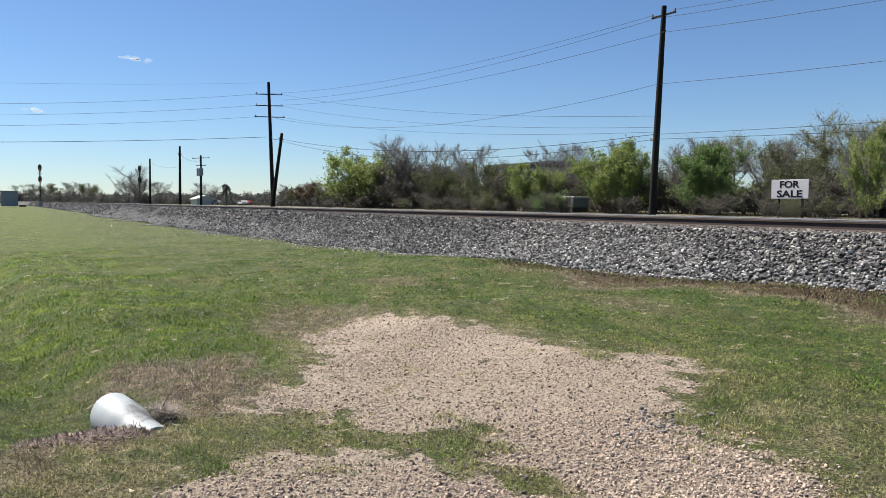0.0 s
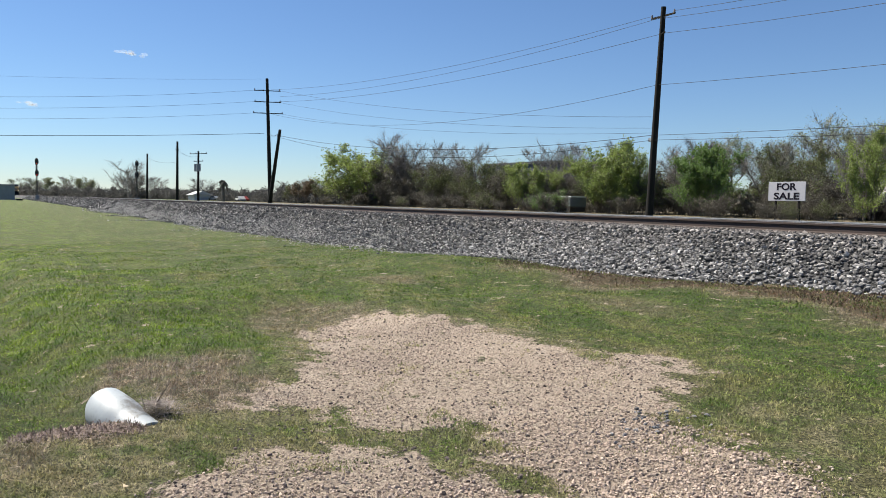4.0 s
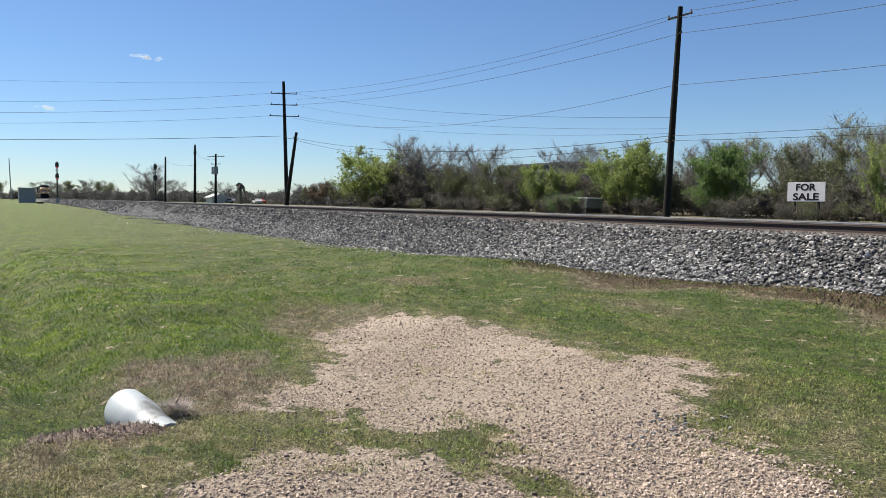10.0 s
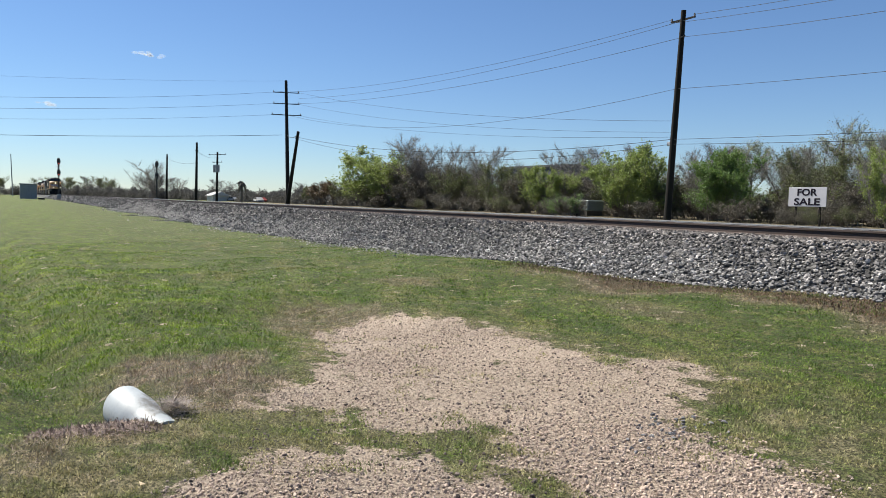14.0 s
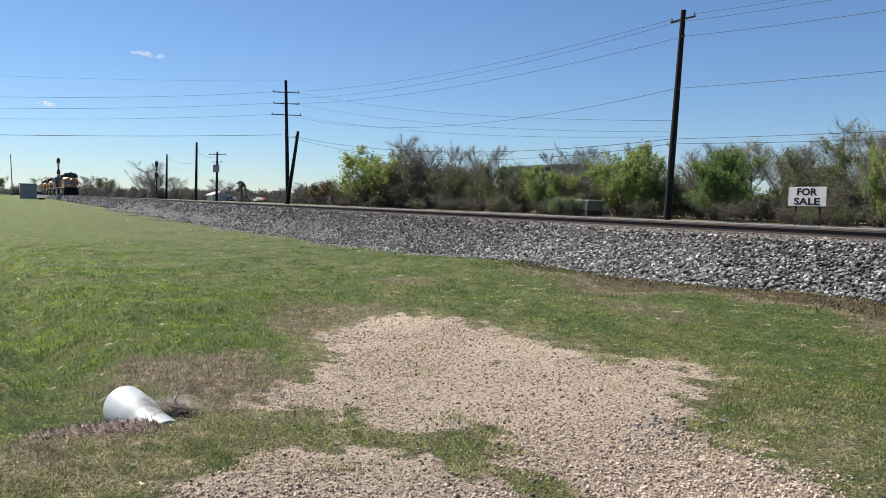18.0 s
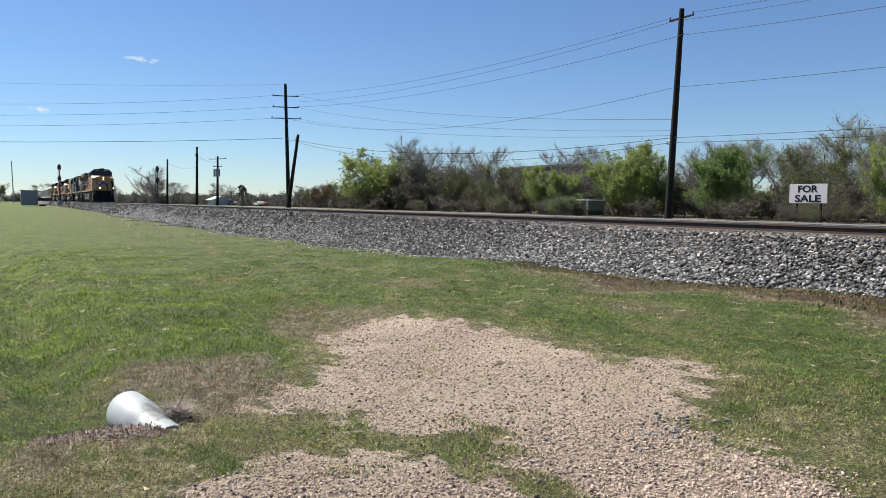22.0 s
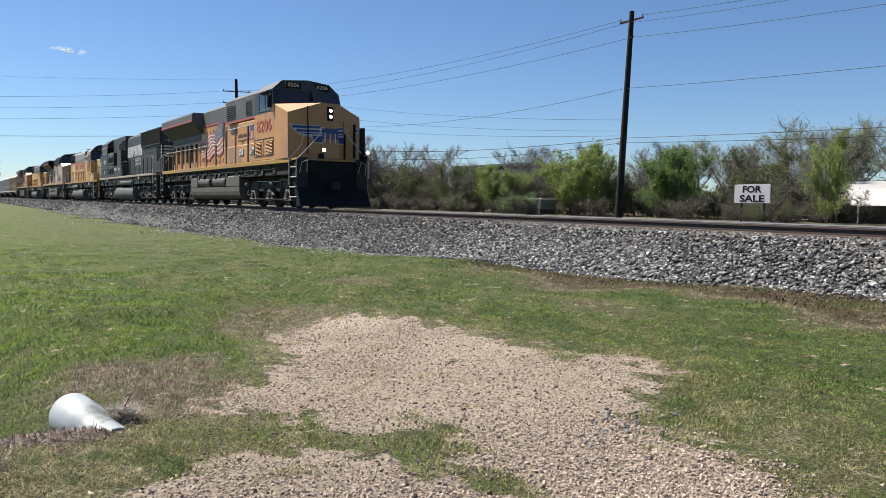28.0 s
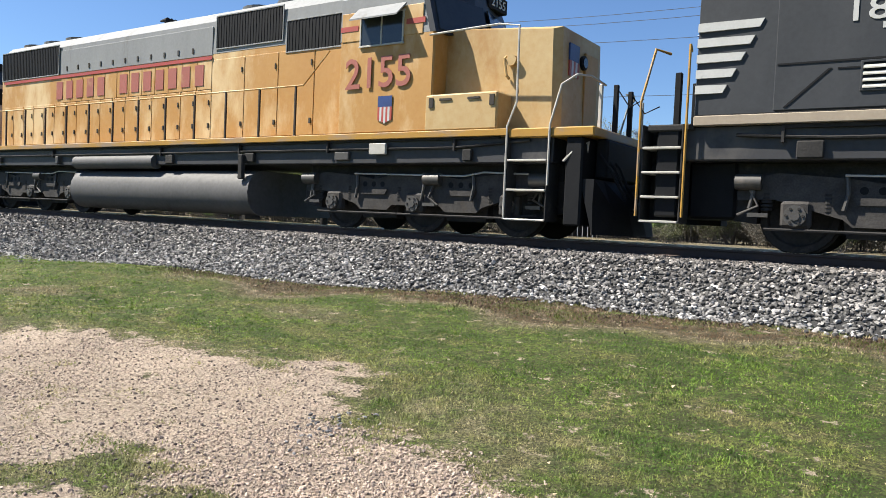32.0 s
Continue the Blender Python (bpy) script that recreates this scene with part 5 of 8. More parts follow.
    g.prism(ring + [(-y, z) for y, z in ring[::-1]], "x", -14.75, -7.95)
    part("fuel_tank", g, TANK, lo, "rounded dark grey fuel tank", smooth=True)
    for s in (-1, 1):
        part("air_reservoir", G().cyl((-12.6, s * 1.37, 1.42), (-8.4, s * 1.37, 1.42), 0.17, 18), GRIME2, lo, smooth=True)
    part("filler", G().box(-14.6, -14.45, -1.55, -1.45, 0.95, 1.5, 0.02), GRIME, lo)
    part("fuel_gauge", G().box(-8.0, -7.85, -1.50, -1.42, 0.95, 1.45, 0.02), GRIME, lo)
    underbody(lo, -20.8, -1.6, 6, 1.66, (1.6, 3.2), (-12.8, -8.2))
    truck(lo, (2.05, 4.12, 6.20), "frame", spins)
    truck(lo, (15.80, 17.90, 20.0), "frame", spins)
    part("equipment_box", G().box(-21.55, -20.85, -1.02, 1.02, 0.45, 1.32, 0.04), DARK, lo)
    part("equipment_box", G().box(-1.35, -0.98, -1.30, 1.30, 0.45, 1.32, 0.04), GRIME, lo)
    part("plate", G().box(-6.1, -5.75, -1.52, -1.45, 1.60, 1.78, 0.01), RAILGREY, lo)
    part("plate", G().box(-18.1, -17.75, -1.52, -1.45, 1.62, 1.80, 0.01), RAILGREY, lo)
    steps(lo, -1.30, -0.72, 1.90, low=0.36)
    steps(lo, -22.15, -21.55, 1.84, low=0.36)
    handrail(lo, [(-12.0, 2.98), (-1.95, 2.98)], [-11.6, -10.1, -8.7, -7.3, -5.9, -4.6, -3.4, -2.3], 1.47, 1.94, BLACK, BLACK, 0.045, 0.02)
    PALE = STRIPE_YELLOW
    for s in (-1, 1):
        grab(lo, [(-2.3, s * 1.47, 2.98), (-1.80, s * 1.47, 2.98), (-1.62, s * 1.48, 2.85), (-1.62, s * 1.50, 2.3), (-1.70, s * 1.52, 1.95), (-1.70, s * 1.52, 1.2)], RAILGREY, 0.02)
        grab(lo, [(-0.75, s * 1.52, 0.7), (-0.75, s * 1.52, 1.95), (-0.68, s * 1.50, 2.3), (-0.62, s * 1.3, 2.85), (-0.62, s * 1.05, 2.98), (-0.64, s * 0.5, 2.98)], RAILGREY, 0.02)
        grab(lo, [(-22.2, s * 1.52, 0.45), (-22.2, s * 1.52, 2.2), (-22.05, s * 1.4, 3.0), (-21.95, s * 1.0, 3.0)], PALE, 0.022)
        grab(lo, [(-21.5, s * 1.52, 0.45), (-21.5, s * 1.52, 3.0), (-21.6, s * 1.1, 3.0)], PALE, 0.022)
        part("end_post", G().box(-22.0, -21.9, s * 0.5 - 0.05, s * 0.5 + 0.05, 1.84, 2.8, 0.01), DARK, lo)
        grab(lo, [(-15.1, s * 1.47, 2.78), (-15.1, s * 1.47, 4.2), (-14.3, s * 1.47, 4.2), (-12.4, s * 1.47, 4.2), (-12.25, s * 1.47, 4.0), (-12.1, s * 1.47, 2.98)], BLACK, 0.02)
    for z in (3.2, 3.6, 4.0, 4.4):
        grab(lo, [(-21.3, -0.75, z), (-21.5, -0.78, z), (-21.5, -1.15, z), (-21.3, -1.18, z)], BLUE, 0.014) if z < 3.5 else grab(lo, [(-20.45, -0.75, z), (-20.6, -0.78, z), (-20.6, -1.15, z), (-20.45, -1.18, z)], BLUE, 0.014)
    return lo


# older wide-cab yellow engine with a narrow nose
def narrow_nose_engine(label, paint, upper, number, decorated, spins):
    L = 21.7
    lo = thing("locomotive", None, None, label, "locomotive", group="engines of the train")
    part("underframe", G().box(-20.8, -1.2, -1.40, 1.40, 1.28, 1.75, 0.02), SOOT_AND_SHADE, lo)
    part("side_sill", G().box(-20.9, -2.0, -1.53, 1.53, 1.74, 1.86, 0.01), STRIPE_YELLOW, lo, "yellow painted walkway edge")
    part("front_deck", G().box(-2.0, -0.45, -1.5, 1.5, 1.70, 1.86, 0.02), STRIPE_YELLOW, lo)
    part("pilot", G().box(-0.95, -0.65, -1.45, 1.45, 0.25, 1.70, 0.03), DARK, lo)
    part("pilot", G().box(-21.1, -20.8, -1.4, 1.4, 0.3, 1.70, 0.03), GRIME, lo)
    coupler(lo, -0.02, 1)
    coupler(lo, -L + 0.02, -1)
    # nose and cab
    g = G()
    P = [(-1.46, -0.99), (-1.34, -0.84), (-1.34, 0.84), (-1.46, 0.99), (-3.66, 1.06), (-3.66, -1.06)]
    loft(g, [[(x, y, 1.86) for x, y in P], [(x - 0.05, y * 0.98, z) for (x, y), z in zip(P, (3.62, 3.68, 3.68, 3.62, 3.80, 3.80))]])
    part("nose", g, PALE_YELLOW if decorated else paint, lo)
    part("nose_door", G().box(-1.385, -1.33, 0.05, 0.62, 1.9, 3.4, 0.015), paint, lo)
    part("battery_box", G().box(-3.78, -2.25, -1.50, -0.95, 1.86, 2.52, 0.03), PALE_YELLOW if decorated else paint, lo)
    part("battery_box", G().box(-3.78, -2.25, 0.95, 1.50, 1.86, 2.52, 0.03), PALE_YELLOW if decorated else paint, lo)
    for x in (-3.45, -2.85):
        part("box_handle", G().box(x, x + 0.25, -1.52, -1.49, 2.40, 2.44), RAILDARK, lo)
    for x in (-3.68, -2.40):
        part("box_latch", G().box(x, x + 0.09, -1.52, -1.49, 2.28, 2.46), RAILDARK, lo)
    g = G()
    loft(g, [[(-0.70, y, 1.02), (-0.45, y, 1.02), (-0.16 - 0.30 * (abs(y) / 1.4) ** 2, y, 0.62), (-0.02 - 0.42 * (abs(y) / 1.4) ** 2, y, 0.12), (-0.45, y, 0.12)] for y in (-1.4, -1.0, -0.5, 0, 0.5, 1.0, 1.4)])
    part("snow_plough", g, DARK, lo, "black rounded snow plough")
    part("drop_plate", G().box(-0.62, -0.40, -1.0, 1.0, 1.05, 1.70, 0.03), DARK, lo)
    part("cab", G().box(-5.92, -3.64, -1.48, 1.48, 1.86, 3.70, 0.03), paint, lo)
    g = G()
    sec = lambda x: [(x, 0, 3.68), (x, -0.6, 3.68), (x, -1.48, 3.68), (x, -1.46, 4.50), (x, -0.98, 5.02), (x, 0, 5.10), (x, 0.98, 5.02), (x, 1.46, 4.50), (x, 1.48, 3.68), (x, 0.6, 3.68)]
    bow = lambda x, y, z: x - 0.30 * max(0, z - 3.7) + 0.34 * (1 - abs(y) / 1.48)
    loft(g, [[(bow(x, y, z), y, z) for x, y, z in sec(-3.62)], [(bow(x - 0.12, y, z), y, z) for x, y, z in sec(-3.62)]])
    part("cab_front", g, CAB_DARK, lo, "black painted windscreen surround")
    g = G()
    loft(g, [[(bow(x, y, z), y, z) for x, y, z in sec(-3.745)], sec(-5.92)])
    part("cab_roof", g, upper, lo, "pale grey cab roof")
    part("cab_side_panel", G().box(-5.88, -3.9, -1.492, -1.47, 3.66, 4.22, 0.01), paint, lo)
    for s in (-1, 1):
        g = G()
        loft(g, [[(bow(x, y, z), s * y, z) for y, z in ((0.10, 3.74), (1.38, 3.74), (1.34, 4.42), (0.10, 4.42))] for x in (-3.63, -3.595)])
        part("windscreen", g, GLASS, lo, "dark windscreen")
        nb = part("number_board", G().box(-3.92, -3.58, s * 0.28, s * 1.02, 4.56, 4.86, 0.01), DARK, lo)
        if number:
            lettering("number", number, -3.575, s * 0.65, 4.71, 0.55, 0.18, WHITE, nb, (90, 0, 90))
        window(lo, -5.38, -4.35, s * 1.49, 3.55, 4.12, 2, RAILGREY)
    part("sun_visor", G().prism([(-1.49, 4.24), (-1.78, 3.98), (-1.78, 4.01), (-1.49, 4.28)], "x", -5.45, -4.3), upper, lo, "raised window awning")
    part("red_line", G().box(-5.9, -5.45, -1.50, -1.48, 3.86, 3.96), RED, lo)
    part("red_line", G().box(-4.28, -3.85, -1.50, -1.48, 3.86, 3.96), RED, lo)
    part("roof_unit", G().box(-5.5, -4.7, -0.6, 0.6, 5.05, 5.22, 0.04), ROOF_GREY, lo, "roof air conditioner")
    # hood
    part("hood", G().box(-20.5, -5.9, -0.95, 0.95, 1.86, 4.05, 0.03), paint, lo)
    g = G()
    loft(g, [[(x, -0.955, 3.95), (x, -0.93, 4.72), (x, -0.66, 5.0), (x, 0.66, 5.0), (x, 0.93, 4.72), (x, 0.955, 3.95)] for x in (-5.9, -20.5)])
    part("hood_roof", g, upper, lo, "pale grey hood roof")
    for s in (-1, 1):
        part("upper_panel", G().box(-17.1, -10.45, s * 0.94, s * 0.965, 3.92, 4.60, 0.008), upper, lo)
        plates(lo, "hood_door", -20.3, -10.45, 17, s * 0.95, 1.95, 3.10, paint)
        plates(lo, "hood_door", -17.1, -10.45, 12, s * 0.95, 3.12, 3.80, paint, 0.010, False)
        plates(lo, "hood_door", -10.4, -6.0, 4, s * 0.95, 1.95, 3.80, paint)
        part("red_line", G().box(-20.3, -10.45, s * 0.968 - 0.008, s * 0.968 + 0.008, 3.82, 3.90), RED, lo, "red painted dividing stripe")
        louvre(lo, -10.3, -8.1, s * 0.958, 4.06, 4.80, 24, upper, DARK, True, "brake_grille")
        louvre(lo, -7.95, -6.0, s * 0.958, 3.78, 4.44, 20, upper, DARK, True, "intake_grille")
        louvre(lo, -20.4, -17.2, s * 0.965, 3.95, 4.76, 36, upper, DARK, True, "radiator_grille")
        g = G()
        for i in range(11):
            g.box(-16.8 + 0.56 * i, -16.74 + 0.56 * i, s * 0.96, s * 0.98, 4.02 + 0.0 * i, 4.14)
        part("hinge_row", g, RAILDARK, lo)
    roof_fans(lo, (-17.6, -18.8, -20.0), 4.98, 0.5)
    roof_fans(lo, (-8.6, -9.8), 4.98, 0.5)
    horn(lo, -13.2, -0.2, 5.0)
    part("exhaust", G().box(-11.9, -11.2, -0.35, 0.35, 4.98, 5.1, 0.03), DARK, lo)
    if decorated:
        lettering("number", number, -4.93, -1.505, 3.02, 1.60, 0.60, LETTER_RED, lo, label="red road number")
        shield(lo, -4.72, -1.49, 2.30, 0.34, 0.52)
        part("badge", G().box(-1.40, -1.345, -0.60, -0.20, 3.15, 3.45, 0.004), BLUE, lo)
        for k in range(5):
            part("badge_bar", G().box(-1.40, -1.343, -0.60 + 0.08 * k, -0.52 + 0.08 * k, 2.88, 3.15), RED if k % 2 == 0 else WHITE, lo)
        bars("letter_block", -17.3, -10.55, -0.967, 3.22, 3.72, 13, LETTER_RED, lo, (5,))
    # tank
    g = G()
    ring = []
    for k in range(9):
        a = math.pi * k / 8
        ring.append((-1.10 - 0.42 * math.sin(a), 0.66 - 0.50 * math.cos(a)))
    g.prism(ring + [(-y, z) for y, z in ring[::-1]], "x", -15.5, -8.45)
    part("fuel_tank", g, TANK, lo, "rounded grey fuel tank", smooth=True)
    for s in (-1, 1):
        part("air_reservoir", G().cyl((-15.4, s * 1.38, 1.36), (-11.9, s * 1.38, 1.36), 0.17, 18), TANK, lo, smooth=True)
    part("filler", G().box(-8.75, -8.6, -1.56, -1.45, 0.95, 1.5, 0.02), GRIME, lo)
    underbody(lo, -20.4, -1.6, 7, 1.62, (1.8, 3.6), (-15.6, -11.7))
    truck(lo, (2.10, 4.15, 6.20), "frame", spins)
    truck(lo, (16.05, 18.10, 20.15), "frame", spins)
    part("plate", G().box(-5.05, -4.65, -1.52, -1.45, 1.45, 1.66, 0.01), RAILGREY, lo)
    steps(lo, -2.0, -1.25, 1.80, low=0.30, count=3)
    steps(lo, -21.3, -20.85, 1.80, low=0.30)
    handrail(lo, [(-20.5, 2.90), (-6.9, 2.90), (-6.2, 3.55)], [-20.2 + 1.09 * k for k in range(13)], 1.47, 1.86, paint, RAILDARK, 0.045, 0.018)
    for s in (-1, 1):
        grab(lo, [(-3.75, s * 1.47, 3.62), (-2.3, s * 1.47, 3.66), (-1.90, s * 1.47, 3.60), (-1.88, s * 1.48, 2.3), (-2.02, s * 1.52, 1.9), (-2.02, s * 1.52, 0.32), (-1.25, s * 1.52, 0.32)], RAILGREY, 0.02)
        grab(lo, [(-1.22, s * 1.52, 0.9), (-1.22, s * 1.52, 1.9), (-1.05, s * 1.5, 2.55), (-0.85, s * 1.35, 2.72), (-0.75, s * 1.0, 2.75), (-0.70, s * 0.5, 2.68)], RAILGREY, 0.02)
        part("end_post", G().box(-0.60, -0.52, s * 0.35 - 0.04, s * 0.35 + 0.04, 1.86, 2.7, 0.01), DARK, lo)
        part("end_post", G().box(-0.60, -0.54, s * 1.0 - 0.03, s * 1.0 + 0.03, 1.86, 2.6, 0.01), RAILGREY, lo)
        grab(lo, [(-21.3, s * 1.5, 0.5), (-21.3, s * 1.5, 1.9), (-21.1, s * 1.2, 2.8)], RAILGREY, 0.02)
        grab(lo, [(-0.72, s * 1.15, 1.30), (-0.62, s * 1.30, 1.62), (-0.78, s * 1.42, 1.52), (-0.98, s * 1.46, 1.30)], RAILGREY, 0.022)
        part("safety_chain", G().tube([(-0.56, s * 0.35, 2.66), (-0.30, s * 0.38, 2.30), (-0.05, s * 0.42, 2.42)], 0.012, 6), DARK, lo)
    part("nose_filler", G().cyl((-2.25, -1.0, 3.12), (-2.25, -1.09, 3.12), 0.10, 12), PALE_YELLOW if decorated else paint, lo)
    grab(lo, [(-2.38, -1.03, 3.2), (-2.38, -1.10, 3.15), (-2.32, -1.10, 2.85), (-2.30, -1.03, 2.8)], PALE_YELLOW if decorated else paint, 0.025)
    lamp_h = part("headlight", G().cyl((-1.44, 0, 3.2), (-1.32, 0, 3.2), 0.13, 14), DARK, lo)
    part("lens", G().cyl((-1.34, 0, 3.2), (-1.305, 0, 3.2), 0.09, 14), GLASS, lamp_h, "unlit headlight lens")
    return lo


# freight cars
def hopper(label, paint):
    L = 17.6
    lo = thing("covered_hopper", None, None, label, "freight car", group="cars of the train")
    g = G()
    loft(g, [[(x, -1.55, 1.35), (x, -1.58, 2.4), (x, -1.50, 3.9), (x, -0.9, 4.45), (x, 0.9, 4.45), (x, 1.50, 3.9), (x, 1.58, 2.4), (x, 1.55, 1.35)] for x in (-1.6, -L + 1.6)])
    part("body", g, paint, lo)
    for s in (-1, 1):
        for k in range(12):
            x = -2.0 - 1.24 * k
            part("rib", G().box(x - 0.05, x + 0.05, s * 1.50, s * 1.63, 1.35, 3.9, 0.01), paint, lo)
        part("side_sill", G().box(-L + 0.9, -0.9, s * 1.45, s * 1.62, 1.15, 1.40, 0.02), paint, lo)
    part("roof_walk", G().box(-L + 1.2, -1.2, -0.45, 0.45, 4.46, 4.56, 0.01), RAILGREY, lo)
    for k in range(3):
        x = -3.6 - 4.6 * k
        g = G()
        loft(g, [[(x + 1.6, -1.3, 1.4), (x - 1.6, -1.3, 1.4), (x - 1.6, 1.3, 1.4), (x + 1.6, 1.3, 1.4)], [(x + 0.4, -0.5, 0.45), (x - 0.4, -0.5, 0.45), (x - 0.4, 0.5, 0.45), (x + 0.4, 0.5, 0.45)]])
        part("discharge_hopper", g, paint, lo)
    part("end_platform", G().box(-1.6, -0.6, -1.5, 1.5, 1.05, 1.2, 0.02), GRIME, lo)
    part("end_platform", G().box(-L + 0.6, -L + 1.6, -1.5, 1.5, 1.05, 1.2, 0.02), GRIME, lo)
    for x in (-0.7, -L + 0.7):
        part("ladder", G().tube([(x, -1.5, 1.2), (x, -1.5, 4.2), (x + (0.3 if x < -5 else -0.3), -1.4, 4.2)], 0.03, 6), RAILGREY, lo)
    car_trucks(lo, L)
    return lo


def car_trucks(lo, L):
    coupler(lo, -0.02, 1)
    coupler(lo, -L + 0.02, -1)
    part("centre_sill", G().box(-L + 0.5, -0.5, -0.3, 0.3, 0.85, 1.1, 0.02), GRIME, lo)
    for c in (2.1, L - 2.1):
        g = G()
        for s in (-1, 1):
            g.prism([(-c - 1.2, 0.40), (-c - 1.2, 0.66), (-c - 0.4, 0.86), (-c + 0.4, 0.86), (-c + 1.2, 0.66), (-c + 1.2, 0.40), (-c + 0.45, 0.30), (-c - 0.45, 0.30)], "y", s * 0.98, s * 1.1)
        g.box(-c - 0.2, -c + 0.2, -1.1, 1.1, 0.6, 0.95, 0.02)
        tr = part("truck", g, GRIME, lo)
        for d in (-0.89, 0.89):
            g = G().cyl((-c + d, -0.95, 0.46), (-c + d, 0.95, 0.46), 0.07, 8)
            for s in (-1, 1):
                lathe(g, [(s * 0.70, 0.05), (s * 0.70, 0.48), (s * 0.735, 0.462), (s * 0.82, 0.458), (s * 0.82, 0.05)], -c + d, 0.46, 16)
            part("wheelset", g, GRIME, tr)


def tank_car(label, paint):
    L = 17.0
    lo = thing("tank_car", None, None, label, "freight car", group="cars of the train")
    g = G()
    loops = []
    for x, r in ((-1.3, 0.6), (-1.5, 1.1), (-1.9, 1.42), (-2.4, 1.5), (-L + 2.4, 1.5), (-L + 1.9, 1.42), (-L + 1.5, 1.1), (-L + 1.3, 0.6)):
        loops.append([(x, r * math.cos(a), 2.55 + r * math.sin(a)) for a in (2 * math.pi * i / 24 for i in range(24))])
    loft(g, loops)
    part("tank", g, paint, lo, smooth=True)
    part("dome", G().cyl((-L / 2, 0, 3.9), (-L / 2, 0, 4.45), 0.5, 16), paint, lo)
    part("walkway", G().box(-L / 2 - 1.5, -L / 2 + 1.5, -1.2, 1.2, 4.02, 4.08), RAILGREY, lo)
    part("frame", G().box(-L + 0.6, -0.6, -1.4, 1.4, 0.98, 1.14, 0.02), GRIME, lo)
    for x in (-2.6, -L + 2.6):
        part("saddle", G().box(x - 0.4, x + 0.4, -1.2, 1.2, 1.0, 1.7, 0.05), GRIME, lo)
    car_trucks(lo, L)
    return lo


TRAIN = []
reach = 0.0
for ob, length in ((flare_engine("yellow and grey wide-nosed diesel locomotive with lit headlights", YELLOW, ROOF_GREY, "8206", True, True), 22.3),
                   (hood_first_engine("faded black diesel locomotive running with its long hood ahead", True), 22.5),
                   (narrow_nose_engine("worn yellow diesel locomotive with pale grey roof", YELLOW2, PALE_GREY, "2155", True, True), 21.7),
                   (flare_engine("faded tan wide-nosed diesel locomotive", TAN, DARK, "", False, False), 22.3),
                   (narrow_nose_engine("weathered yellow diesel locomotive behind the tan one", YELLOW2, ROOF_GREY, "", False, False), 21.7),
                   (flare_engine("weathered yellow wide-nosed diesel locomotive before the hoppers", YELLOW, ROOF_GREY, "", False, False), 22.3)):
    TRAIN.append((ob, reach))
    reach += length
first_hopper = hopper("pale grey ribbed covered hopper car", HOPPER)
first_tan = hopper("tan ribbed covered hopper car", HOPPER2)
first_tank = tank_car("black tank car with a domed manway", TANKCAR)
for k, proto in enumerate((first_tan, first_hopper, first_hopper, first_hopper, first_hopper, first_tank, first_tank, first_tank, first_tank, first_hopper, first_hopper, first_tank, first_tank, first_tank)):
    used = any(o is proto for o, _ in TRAIN)
    ob = copy_thing(proto, pose(0, 0, 0)) if used else proto
    TRAIN.append((ob, reach))
    reach += 17.6 if "hopper" in proto.name else 17.0


def motions():
    for ob, back in TRAIN:
        rows = [(t, pose(NOSE_X + SPEED * t - back, TRACK_Y, RAIL_Z)) for t in range(0, 32, 2)] + [(31.4, pose(NOSE_X + SPEED * 31.4 - back, TRACK_Y, RAIL_Z))]
        rows.append((32, pose(NOSE_X + SPEED * 32 + 0.5 - back, TRACK_Y, RAIL_Z)))
        walk(ob, rows)
    for ob, azimuth, height, m in CLOUDS:
        walk(ob, [(t, pose(-m * math.sin(radians(azimuth + a)), m * math.cos(radians(azimuth + a)), height, 0, 0, azimuth)) for t, a in ((0, 0), (12, 0.4), (18, 0.45), (23, 1.0), (28, 1.9), (32, 2.6))])
    # wheels of the three engines that pass close by
    for w, a in WHEELS:
        rows = [(0.0, pose(-a, 0, WHEEL_R))]
        for f in range(0, 151):
            rows.append((27.0 + f / FPS, pose(-a, 0, WHEEL_R, 0, math.degrees(SPEED * f / FPS / WHEEL_R), 0)))
        walk(w, rows)

# ---- far side of the railway ----
thing("road", G().box(-1200, 300, 38, 45, 0.10, 0.43), CONCRETE, "pale concrete road beyond the railway", "road", kind="structure")


def pole(name, label, base, top, r, arms=(), transformer=False, group="utility poles", shaft=POLE):
    """arms: (height, half length, turn, insulators)."""
    b, t = Vector(base), Vector(top)
    ob = thing(name, None, None, label, "utility pole", group=group)
    part("pole", G().cyl(b, t, r * 1.25, 12, r * 0.8), shaft, ob, smooth=True)
    for z, half, turn, n in arms:
        c = b + (t - b) * ((z - b.z) / (t.z - b.z))
        d = Vector((math.cos(radians(turn)), math.sin(radians(turn)), 0))
        g = G().tube([c - d * half, c + d * half], 0.065, 4)
        arm = part("crossarm", g, POLE, ob)
        for k in range(n):
            p = c + d * half * (2 * k / max(1, n - 1) - 1) * 0.94
            part("insulator", G().cyl(p, p + Vector((0, 0, 0.22)), 0.07, 8, 0.04), CERAMIC, arm)
    if transformer:
        z = b.z + (t.z - b.z) * 0.70
        for s in (-0.9, 0.9):
            part("transformer", G().cyl((b.x + s * 0.9, b.y - 0.1, z - 0.9), (b.x + s * 0.9, b.y - 0.1, z + 0.5), 0.42, 14), METALBOX, ob, "grey can transformer", smooth=True)
        part("bracket", G().box(b.x - 0.9, b.x + 0.9, b.y - 0.08, b.y + 0.08, z + 0.1, z + 0.25), POLE, ob)
    return ob


